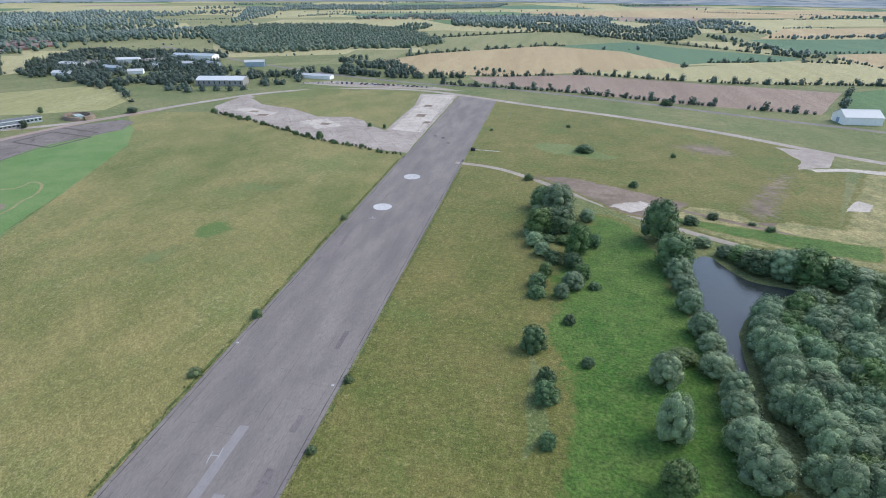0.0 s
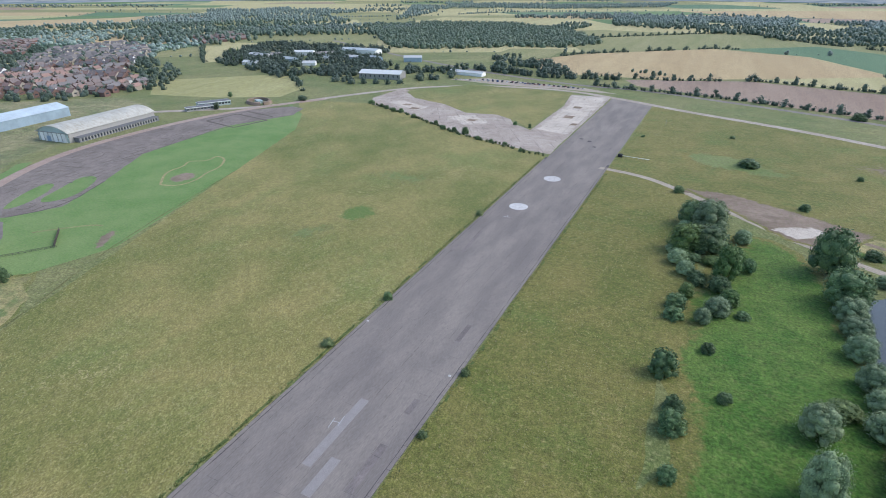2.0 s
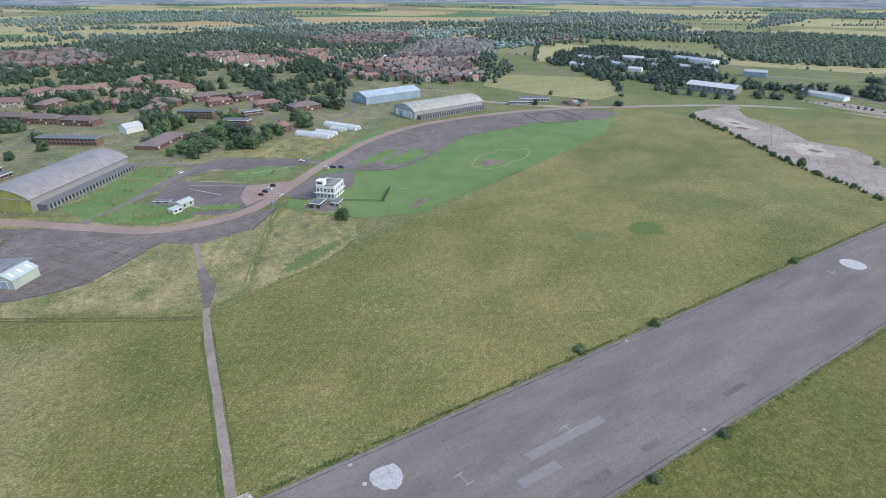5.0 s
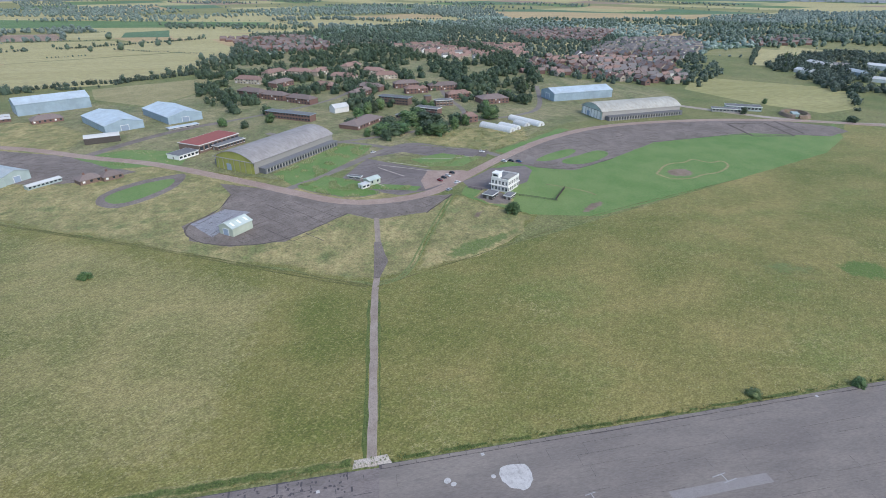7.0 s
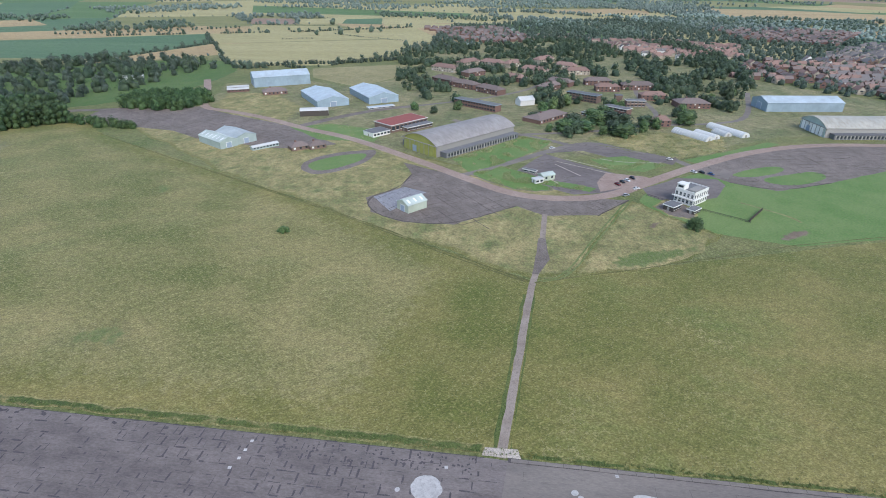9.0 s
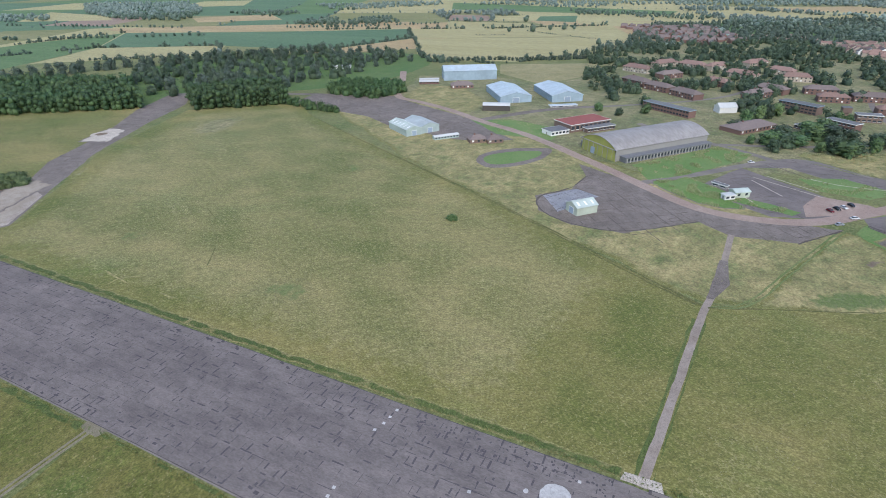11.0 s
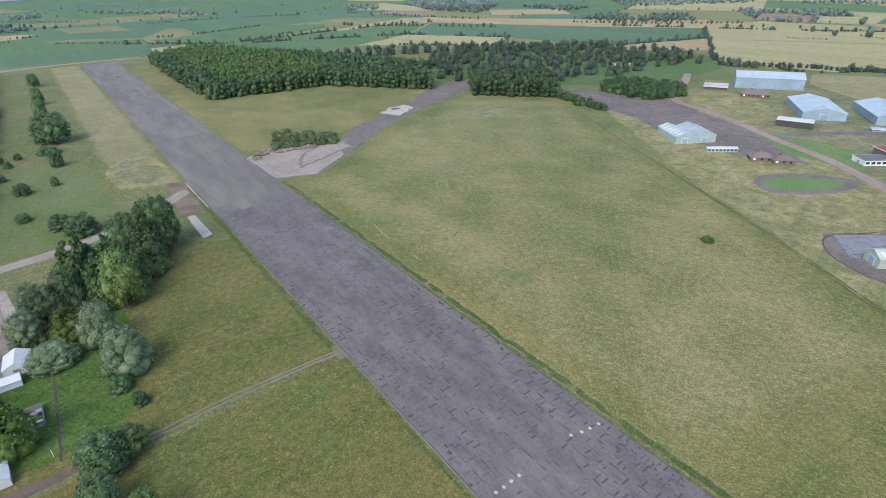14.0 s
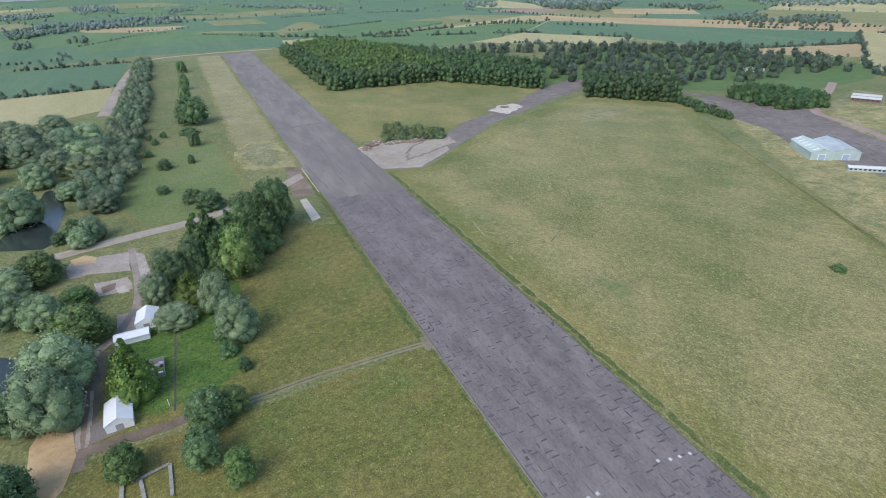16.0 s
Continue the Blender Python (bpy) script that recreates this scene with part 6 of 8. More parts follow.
BARRACKS = [(-760, -140), (-960, -90), (-1060, 60), (-950, 330), (-700, 330), (-590, 300), (-500, 260), (-440, 230), (-412, 150), (-380, 95), (-420, 10), (-480, -70), (-560, -110)]
KEEP_OUT = [(-466, 200, 26), (-400, 78, 26), (-440, -8, 20), (-560, -40, 18), (-700, 0, 24), (-460, 40, 14), (-495, 100, 14), (-690, -40, 18), (-660, 60, 16), (-580, 130, 14)]
places = [p for p in scatter(BARRACKS, 12.5, rng, 0.5) if noise.noise((p[0] * 0.022, p[1] * 0.022, 4.0)) > (0.11 if p[0] > -600 else -0.03) and all(math.hypot(p[0] - x, p[1] - y) > r for x, y, r in KEEP_OUT)]
places.sort(key=lambda p: -p[0])
for i, (x, y) in enumerate(places[:12]):
    plant(("lite", "darklite")[i % 2], x, y, rng.uniform(6, 11), rng.uniform(7, 11), i, "trees among the barracks")
wood("trees", [p for p in places[12:] if not built_up(*p)], 8.5, 10, 24, 0.9, BLUELEAF, "thick dark trees among the housing", 37, low=0.05, lobes=2, category="trees")
for i, (x, y, h, w) in enumerate([(-352, 120, 8, 8), (-362, 112, 8, 8), (-357, 104, 7, 7), (-368, 124, 9, 8), (-372, 138, 9, 8), (-348, 76, 8, 9), (-382, 150, 9, 8), (-366, 70, 6, 6), (-362, 62, 6, 6), (-520, 250, 14, 14), (-540, 262, 9, 9), (-505, 225, 6, 8), (-512, 232, 6, 8), (-430, 178, 8, 9), (-438, 185, 9, 9), (-424, 190, 7, 6), (-400, 366, 6, 6), (-372, 425, 6, 6), (-410, 480, 5, 5), (-324, 500, 5, 10), (-420, -60, 7, 8), (-410, -40, 6, 7), (-428, -20, 8, 9)]):
    plant(("darklite", "lite")[i % 2], x, y, h, w, i, "trees among the barracks")
for i, (x, y, h, w) in enumerate([(-393, 105, 10.3, 17.6), (-392, 115, 11.0, 18.7), (-356, 119, 9.2, 18.4), (-369, 114, 8.5, 14.9), (-370, 90, 7.8, 17.7), (-365, 83, 8.7, 16.5), (-420, 113, 9.2, 15.3), (-389, 142, 9.2, 13.6), (-403, 180, 10.6, 16.4), (-390, 83, 8.5, 15.4), (-410, 102, 8.7, 15.0), (-396, 127, 8.3, 13.7), (-365, 74, 9.2, 16.5), (-367, 127, 7.1, 11.9)]):
    plant(("darklite", "lite")[i % 2], x, y, h, w, i, "trees among the barracks")
wood("trees", [p for p in scatter([(-760, -160), (-900, -60), (-1050, 40), (-930, 330), (-640, 320), (-540, 390), (-515, 480), (-600, 575), (-780, 660), (-1300, 700), (-1600, 300), (-1300, -120), (-1000, -130)], 13.5, rng, 0.5) if rng.random() < (0.26 if built_up(*p) else 0.66)], 8, 9.5, 14, 0.9, FARLEAF, "garden trees between the village houses", 38, low=0.05, lobes=2, category="trees")
wood("trees", [p for p in scatter([(-830, 340), (-640, 318), (-590, 300), (-860, 300), (-1000, 250), (-1000, 320)], 11, rng, 0.4)], 11, 11, 30, 0.9, BLUELEAF, "dark row of tall trees before the village", 39, low=0.05, lobes=2, category="trees")
spots = [p for p in scatter([(-1300, 60), (-1050, 40), (-860, -60), (-1000, -60), (-1500, 100), (-2000, 500), (-1500, 1000), (-1000, 1100), (-780, 670), (-1300, 690), (-1500, 300)], 19, rng, 0.5) if noise.noise((p[0] * 0.006, p[1] * 0.006, 6.0)) > -0.15 and (not built_up(*p) or rng.random() < 0.25) and not in_known_field(*p)]
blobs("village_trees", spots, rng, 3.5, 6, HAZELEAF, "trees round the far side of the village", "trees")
for i, (x, y, h, w) in enumerate([(-690, 770, 15, 5), (-700, 764, 15, 5), (-682, 745, 15, 6), (-600, 690, 16, 6), (-612, 684, 13, 5)]):
    plant("poplar", x, y, h, w, i, "columnar poplars")


def backdrop():
    """The hazy rim of the land, a ring far behind all else."""
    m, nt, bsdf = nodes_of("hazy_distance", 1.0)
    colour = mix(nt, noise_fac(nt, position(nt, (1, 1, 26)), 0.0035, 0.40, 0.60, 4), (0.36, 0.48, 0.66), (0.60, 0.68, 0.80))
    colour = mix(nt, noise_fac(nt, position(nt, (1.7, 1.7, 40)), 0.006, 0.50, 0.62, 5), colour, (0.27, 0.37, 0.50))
    # no base colour: the haze is painted as a steady bluish glow
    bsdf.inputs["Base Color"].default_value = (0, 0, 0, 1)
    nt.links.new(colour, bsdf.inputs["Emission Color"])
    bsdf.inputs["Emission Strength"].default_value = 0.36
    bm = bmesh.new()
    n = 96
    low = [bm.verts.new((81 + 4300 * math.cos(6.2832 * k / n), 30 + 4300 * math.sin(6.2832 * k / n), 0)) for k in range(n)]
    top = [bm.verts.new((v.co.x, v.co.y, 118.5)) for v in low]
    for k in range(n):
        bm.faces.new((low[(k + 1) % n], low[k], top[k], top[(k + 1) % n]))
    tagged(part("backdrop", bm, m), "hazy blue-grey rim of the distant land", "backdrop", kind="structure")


backdrop()


# ---- building materials ----
def ribbed_mat(name, colour, pitch=0.4, rough=0.5, dirt=(0.25, 0.23, 0.2), dirt_amount=0.4, axis=0, metal=0.0):
    """Corrugated sheet: fine ribs along one way, streaks and stains."""
    m, nt, bsdf = nodes_of(name, rough, metal)
    tc = nt.nodes.new("ShaderNodeTexCoord")
    mp = nt.nodes.new("ShaderNodeMapping")
    mp.inputs["Scale"].default_value = (0.06, 0.7, 0.5) if axis == 0 else (0.7, 0.06, 0.5)
    nt.links.new(tc.outputs["Object"], mp.inputs["Vector"])
    streak = noise_fac(nt, mp.outputs["Vector"], 1.2, 0.45, 0.8, 6, 0.7)
    blot = noise_fac(nt, tc.outputs["Object"], 0.12, 0.35, 0.7, 5)
    out = mix(nt, blot, tuple(c * 0.85 for c in colour), tuple(min(1, c * 1.1) for c in colour))
    k = nt.nodes.new("ShaderNodeMath")
    k.operation = "MULTIPLY"
    k.inputs[1].default_value = dirt_amount
    nt.links.new(streak, k.inputs[0])
    out = mix(nt, k.outputs[0], out, dirt)
    nt.links.new(out, bsdf.inputs["Base Color"])
    w = nt.nodes.new("ShaderNodeTexWave")
    w.bands_direction = "Y" if axis == 0 else "X"
    w.inputs["Scale"].default_value = 0.314 / pitch
    nt.links.new(tc.outputs["Object"], w.inputs["Vector"])
    add_bump(nt, bsdf, w.outputs["Fac"], 0.06)
    return m


BLUE_WALL = ribbed_mat("pale_blue_cladding", (0.322, 0.414, 0.483), dirt=(0.26, 0.31, 0.34), dirt_amount=0.35)
BLUE_ROOF = ribbed_mat("pale_blue_roof_sheet", (0.510, 0.600, 0.660), dirt=(0.42, 0.45, 0.46), dirt_amount=0.5, rough=0.45)
OLD_ROOF = ribbed_mat("weathered_roof_sheet", (0.36, 0.34, 0.33), dirt=(0.19, 0.165, 0.155), dirt_amount=0.85, rough=0.75)
PALE_ROOF = ribbed_mat("stained_pale_roof_sheet", (0.50, 0.49, 0.44), dirt=(0.30, 0.24, 0.16), dirt_amount=0.9, rough=0.7)
LIME_WALL = ribbed_mat("yellow_green_cladding", (0.33, 0.34, 0.10), dirt=(0.25, 0.26, 0.10), dirt_amount=0.4)
MINT_WALL = ribbed_mat("pale_green_cladding", (0.47, 0.52, 0.43), dirt=(0.45, 0.48, 0.36), dirt_amount=0.3)
MINT_ROOF = ribbed_mat("pale_green_roof_sheet", (0.52, 0.59, 0.55), dirt=(0.45, 0.50, 0.44), dirt_amount=0.4)
GREY_GREEN = ribbed_mat("grey_green_cladding", (0.40, 0.48, 0.46), dirt=(0.33, 0.38, 0.36), dirt_amount=0.3)
SHEET_GREY = ribbed_mat("grey_roof_sheet", (0.45, 0.50, 0.51), dirt=(0.36, 0.38, 0.38), dirt_amount=0.4)
WHITE_SHEET = plain_mat("white_sheeting", (0.56, 0.57, 0.56), 0.5, vary=0.05, scale=0.4, dirt=(0.6, 0.6, 0.56), dirt_amount=0.25)
WHITE_PAINT = plain_mat("white_render", (0.78, 0.77, 0.74), 0.7, vary=0.06, scale=0.5, dirt=(0.5, 0.47, 0.42), dirt_amount=0.35)
CREAM = plain_mat("cream_render", (0.44, 0.38, 0.31), 0.8, vary=0.08, scale=0.4, dirt=(0.45, 0.36, 0.26))
BRICK = plain_mat("red_brick", (0.195, 0.120, 0.102), 0.9, vary=0.18, scale=1.5, dirt=(0.20, 0.11, 0.09), bump=0.02)
BROWN_BRICK = plain_mat("brown_brick", (0.20, 0.14, 0.115), 0.9, vary=0.15, scale=1.2, dirt=(0.15, 0.11, 0.10), bump=0.02)
RED_TILE = plain_mat("terracotta_roof_tiles", (0.285, 0.190, 0.160), 0.85, vary=0.18, scale=1.2, dirt=(0.25, 0.12, 0.09), dirt_amount=0.5, bump=0.03)
BROWN_TILE = plain_mat("brown_roof_tiles", (0.215, 0.172, 0.158), 0.85, vary=0.18, scale=1.2, dirt=(0.16, 0.12, 0.11), dirt_amount=0.5, bump=0.03)
GREY_TILE = plain_mat("grey_roof_tiles", (0.195, 0.180, 0.176), 0.85, vary=0.15, scale=1.2, dirt=(0.20, 0.17, 0.15), dirt_amount=0.4, bump=0.03)
FELT = plain_mat("grey_roof_felt", (0.17, 0.175, 0.185), 0.9, vary=0.15, scale=0.6, dirt=(0.25, 0.24, 0.22), dirt_amount=0.5)
RED_ROOF = plain_mat("red_roof_sheet", (0.32, 0.10, 0.085), 0.7, vary=0.14, scale=0.7, dirt=(0.22, 0.09, 0.08), dirt_amount=0.5)
GLASS = plain_mat("dark_window_glass", (0.045, 0.055, 0.065), 0.12, vary=0.2, scale=1.0)
TRIM = plain_mat("white_trim", (0.78, 0.78, 0.76), 0.6, vary=0.04)
GREYTRIM = plain_mat("grey_timber", (0.32, 0.31, 0.29), 0.8, vary=0.15, scale=2)
DARK_TIMBER = plain_mat("dark_timber", (0.085, 0.075, 0.068), 0.85, vary=0.2, scale=2)
STEEL_BLUE = plain_mat("blue_steel_door", (0.30, 0.37, 0.46), 0.5, vary=0.08)
BLACK = plain_mat("black_rubber", (0.03, 0.03, 0.032), 0.8)
TRANSLUCENT = plain_mat("translucent_roof_panel", (0.80, 0.82, 0.80), 0.4, vary=0.06)


def arc_roof(width, eave, apex, thick, n=20, over=0.6):
    """Profile of a shallow arched roof shell."""
    half = width / 2 + over
    rise = apex - eave
    r = (half * half + rise * rise) / (2 * rise)
    a = math.asin(half / r)
    pts = [(r * math.sin(-a + 2 * a * k / n), apex - r + r * math.cos(-a + 2 * a * k / n)) for k in range(n + 1)]
    inner = [((r - thick) * math.sin(-a + 2 * a * k / n), apex - r + (r - thick) * math.cos(-a + 2 * a * k / n)) for k in range(n + 1)]
    return pts + inner[::-1], pts


def arched_hangar(m, width, length, eave, apex, roof_mat, wall_mat, door_mat, label, annex=True):
    """A wartime hangar: arched sheet roof, cladded gables with sliding doors, side annexes with piers."""
    h = thing("hangar", m, label, "hangar", "arched hangars")
    shell, top = arc_roof(width, eave, apex, 0.35)
    roof = part("roof", extrude_profile(shell, length + 1.2, -0.6), roof_mat, h)
    for y in (0.0, length - 0.3):
        gable = part("gable_wall", extrude_profile([(-width / 2, 0), (width / 2, 0)] + [(x, z - 0.36) for x, z in reversed(top) if abs(x) <= width / 2], 0.3, y), wall_mat, h)
    for x in (-width / 2, width / 2 - 0.3):
        part("side_wall", boxes((x, x + 0.3, 0.3, length - 0.3, 0, eave - 0.3)), GREYTRIM, h)
    dw = width * 0.86 / 6
    for k in range(6):
        x = -width * 0.43 + k * dw
        door = part("door", boxes((x + 0.06, x + dw - 0.06, -0.25 - 0.12 * (k % 2), -0.05 - 0.12 * (k % 2), 0.05, eave - 0.4)), door_mat, h)
        part("door_rib", boxes(*[(x + dw * q - 0.06, x + dw * q + 0.06, -0.45, -0.25 - 0.12 * (k % 2), 0.1, eave - 0.5) for q in (0.06, 0.94)]), GREYTRIM, door)
    part("door_rail", boxes((-width / 2 - 2, width / 2 + 2, -0.6, 0.0, eave - 0.4, eave)), GREYTRIM, h)
    part("personnel_door", boxes((-width * 0.2, -width * 0.2 + 4.2, -0.6, -0.5, 0.05, 4.6)), STEEL_BLUE, h, "blue-grey steel loading door")
    if annex:
        for side in (-1, 1):
            x0, x1 = sorted((side * (width / 2 + 0.05), side * (width / 2 + 6)))
            a = part("annex", boxes((x0, x1, 4, length - 2, 0, 3.6)), FELT, h, "dark side annex with pale piers")
            part("annex_roof", boxes((x0 - 0.2, x1 + 0.2, 3.6, length - 1.6, 3.6, 3.95)), FELT, h)
            n = int(length / 3.2)
            for k in range(n):
                y = 5 + k * (length - 9) / n
                xo = side * (width / 2 + 6)
                part("pier", boxes((min(xo, xo + side * 0.3), max(xo, xo + side * 0.3), y, y + 0.7, 0, 3.3)), GREYTRIM, a)
                part("window", boxes((min(xo, xo + side * 0.08), max(xo, xo + side * 0.08), y + 1.0, y + 2.4, 1.0, 2.9)), GLASS, a)
    return h


def gable_shed(m, width, length, eave, ridge, roof_mat, wall_mat, label, name="shed", door=None, lights=0, group="", category="shed", side_windows=0):
    """A steel shed with a pitched roof along its length, door in the front gable, roof lights."""
    s = thing(name, m, label, category, group)
    hw = width / 2
    walls = extrude_profile([(-hw, 0), (hw, 0), (hw, eave), (0, ridge), (-hw, eave)], length)
    part("wall", walls, wall_mat, s)
    slope = math.atan2(ridge - eave, hw)
    for side in (-1, 1):
        out = hw + 0.4
        z = eave - 0.4 * math.tan(slope)
        pts = [(0, ridge + 0.02), (side * out, z + 0.02), (side * out, z + 0.22), (0, ridge + 0.22)]
        roof = part("roof_slope", extrude_profile(pts, length + 0.8, -0.4), roof_mat, s)
        for k in range(lights):
            y = (k + 0.5) * length / lights
            a, b = 0.25, 0.75
            q = [(side * out * a, ridge + 0.23 + (z - ridge) * a), (side * out * b, ridge + 0.23 + (z - ridge) * b), (side * out * b, ridge + 0.29 + (z - ridge) * b), (side * out * a, ridge + 0.29 + (z - ridge) * a)]
            part("roof_light", extrude_profile(q, 1.2, y - 0.6), TRANSLUCENT, roof)
    part("ridge_cap", boxes((-0.35, 0.35, -0.4, length + 0.4, ridge + 0.18, ridge + 0.28)), roof_mat, s)
    if door:
        w, h = door
        d = part("door", boxes((-w / 2, w / 2, -0.12, -0.02, 0.03, h)), STEEL_BLUE, s, "blue-grey roller door")
        part("door_frame", boxes((-w / 2 - 0.2, -w / 2, -0.16, -0.01, 0, h + 0.2), (w / 2, w / 2 + 0.2, -0.16, -0.01, 0, h + 0.2), (-w / 2, w / 2, -0.16, -0.01, h, h + 0.2)), TRIM, s)
    for k in range(side_windows):
        y = (k + 0.5) * length / side_windows
        for side in (-1, 1):
            x = side * hw
            part("window", boxes((min(x, x + side * 0.06), max(x, x + side * 0.06), y - 0.7, y + 0.7, eave * 0.4, eave * 0.82)), GLASS, s)
    return s


def flat_block(m, width, length, height, wall_mat, roof_mat, label, floors=1, name="building", group="", band=None, bays=None):
    """A flat-roofed block with a parapet, rows of windows on both long sides and a door."""
    b = thing(name, m, label, "building", group)
    hw = width / 2
    part("wall", boxes((-hw, hw, 0, length, 0, height)), wall_mat, b)
    part("roof", boxes((-hw - 0.3, hw + 0.3, -0.3, length + 0.3, height + 0.004, height + 0.25)), roof_mat, b)
    part("fascia", boxes((-hw - 0.36, hw + 0.36, -0.36, -0.3, height - 0.25, height + 0.3), (-hw - 0.36, hw + 0.36, length + 0.3, length + 0.36, height - 0.25, height + 0.3), (-hw - 0.36, -hw - 0.3, -0.3, length + 0.3, height - 0.25, height + 0.3), (hw + 0.3, hw + 0.36, -0.3, length + 0.3, height - 0.25, height + 0.3)), band or TRIM, b)
    bays = bays or int(length / 3.2)
    fh = height / floors
    for f in range(floors):
        for k in range(bays):
            y = (k + 0.5) * length / bays
            for side in (-1, 1):
                x = side * hw
                win = part("window", boxes((min(x, x + side * 0.05), max(x, x + side * 0.05), y - length / bays * 0.33, y + length / bays * 0.33, f * fh + fh * 0.35, f * fh + fh * 0.8)), GLASS, b)
                if floors < 3 and bays < 12:
                    part("sill", boxes((min(x, x + side * 0.14), max(x, x + side * 0.14), y - length / bays * 0.36, y + length / bays * 0.36, f * fh + fh * 0.29, f * fh + fh * 0.345)), TRIM, win)
    part("door", boxes((-0.7, 0.7, -0.06, -0.01, 0, 2.1)), GREYTRIM, b)
    return b


def hip_block(m, width, length, eave, ridge, wall_mat, roof_mat, label, floors=2, group="barrack blocks", name="building", hip=0.9):
    """A brick block with a hipped tiled roof, windows and chimneys."""
    b = thing(name, m, label, "building", group)
    hw = width / 2
    part("wall", boxes((-hw, hw, 0, length, 0, eave)), wall_mat, b)
    bm = bmesh.new()
    o = 0.5
    base = [bm.verts.new(p) for p in ((-hw - o, -o, eave), (hw + o, -o, eave), (hw + o, length + o, eave), (-hw - o, length + o, eave))]
    low = [bm.verts.new((v.co.x, v.co.y, eave - 0.2)) for v in base]
    top = [bm.verts.new((0, hw * hip, ridge)), bm.verts.new((0, length - hw * hip, ridge))]
    bm.faces.new((base[0], base[1], top[0]))
    bm.faces.new((base[1], base[2], top[1], top[0]))
    bm.faces.new((base[2], base[3], top[1]))
    bm.faces.new((base[3], base[0], top[0], top[1]))
    bm.faces.new(low[::-1])
    for i in range(4):
        bm.faces.new((low[i], low[(i + 1) % 4], base[(i + 1) % 4], base[i]))
    part("roof", bm, roof_mat, b)
    bays = max(2, int(length / 4))
    fh = eave / floors
    for f in range(floors):
        for k in range(bays):
            y = (k + 0.5) * length / bays
            for side in (-1, 1):
                x = side * hw
                part("window", boxes((min(x, x + side * 0.06), max(x, x + side * 0.06), y - 0.75, y + 0.75, f * fh + fh * 0.35, f * fh + fh * 0.82)), TRIM if (k + f) % 4 == 0 else GLASS, b)
    part("chimney", boxes((-0.5, 0.5, length * 0.3, length * 0.3 + 1.2, ridge - 1, ridge + 1.1)), BRICK, b)
    return b


# heading a: local y runs along the building, local x to its right
def at(x, y, heading):
    return pose(x, y, 0, 0, 0, heading - 90)


# big arched hangar with lime front: near corner on the right of the front
def corner(x, y, heading, width):
    """Pose for a building whose right front corner stands at x, y and whose length runs along heading."""
    a = radians(heading)
    return at(x - math.sin(a) * width / 2, y + math.cos(a) * width / 2, heading)


arched_hangar(corner(-279.5, -19.5, 141, 35), 35, 84, 8.0, 13.6, OLD_ROOF, LIME_WALL, LIME_WALL, "large arched hangar with grey roof and yellow-green front")
arched_hangar(corner(-377, 278.5, 97, 34), 34, 88, 7.6, 12.8, PALE_ROOF, GREY_GREEN, WHITE_PAINT, "arched hangar with stained pale roof and white doors")
gable_shed(corner(-466, 268.5, 98, 28), 28, 73, 8.2, 12.0, BLUE_ROOF, BLUE_WALL, "long pale blue steel hangar with pitched roof", "hangar", (8, 6.5), 0, "blue steel hangars", "hangar")
gable_shed(corner(-501, -254, 122, 28), 28, 62, 10.5, 15.0, BLUE_ROOF, BLUE_WALL, "long pale blue steel hangar by the trees", "hangar", (8, 6.5), 0, "blue steel hangars", "hangar")
gable_shed(at(-423.6, -139, -145 + 360), 31, 60, 6.2, 9.8, BLUE_ROOF, BLUE_WALL, "broad pale blue steel hangar with streaked roof", "hangar", (6, 4.6), 0, "blue steel hangars", "hangar")
gable_shed(at(-447, -95, -145 + 360), 31, 58, 6.4, 10.2, BLUE_ROOF, BLUE_WALL, "broad pale blue steel hangar with clean roof", "hangar", (6, 4.6), 0, "blue steel hangars", "hangar")


def shelter(m, width, length, height, label):
    """A low arched shelter under white sheeting, open at one side."""
    s = thing("shelter", m, label, "shelter")
    shell, top = arc_roof(width, height * 0.72, height, 0.2, 12, 0.0)
    part("sheeting", extrude_profile(shell, length), WHITE_SHEET, s)
    # dark wall colour stands for the shade of the open side
    part("wall", boxes((-width / 2, -width / 2 + 0.2, 0, length, 0, height * 0.72), (width / 2 - 0.2, width / 2, 0, length, 0, height * 0.72)), DARK_TIMBER, s)
    for k in range(6):
        y = k * (length - 0.2) / 5
        part("hoop", boxes((-width / 2 + 0.2, -width / 2 + 0.4, y, y + 0.2, 0, height * 0.7), (width / 2 - 0.4, width / 2 - 0.2, y, y + 0.2, 0, height * 0.7)), GREYTRIM, s)
    return s


shelter(corner(-380, -156, 108, 10), 10, 25, 6.6, "white sheeted arched shelter beside the road")


def tunnel(m, r, length, label):
    """A polythene tunnel: hooped skin with end walls and a dark doorway."""
    t = thing("poly_tunnel", m, label, "poly tunnel", "poly tunnels")
    n = 12
    pts = [(r * math.cos(math.pi * k / n), r * 0.95 * math.sin(math.pi * k / n)) for k in range(n + 1)]
    part("skin", extrude_profile(pts, length), WHITE_SHEET, t)
    for k in range(int(length / 2.5)):
        y = 0.3 + k * 2.5
        hoop = [((r + 0.05) * math.cos(math.pi * q / n), (r * 0.95 + 0.05) * math.sin(math.pi * q / n)) for q in range(n + 1)]
        part("hoop", extrude_profile(hoop, 0.12, y), TRIM, t)
    part("doorway", boxes((-1.0, 1.0, -0.06, -0.02, 0, 2.2)), GREYTRIM, t)
    return t


tunnel(at(-352, 184, 216), 4.2, 33, "long white polythene tunnel in dry grass")
tunnel(at(-358, 191, 212), 4.0, 20, "shorter white polythene tunnel in dry grass")
tunnel(at(-367, 216, 209), 4.2, 37, "long white polythene tunnel in dry grass")
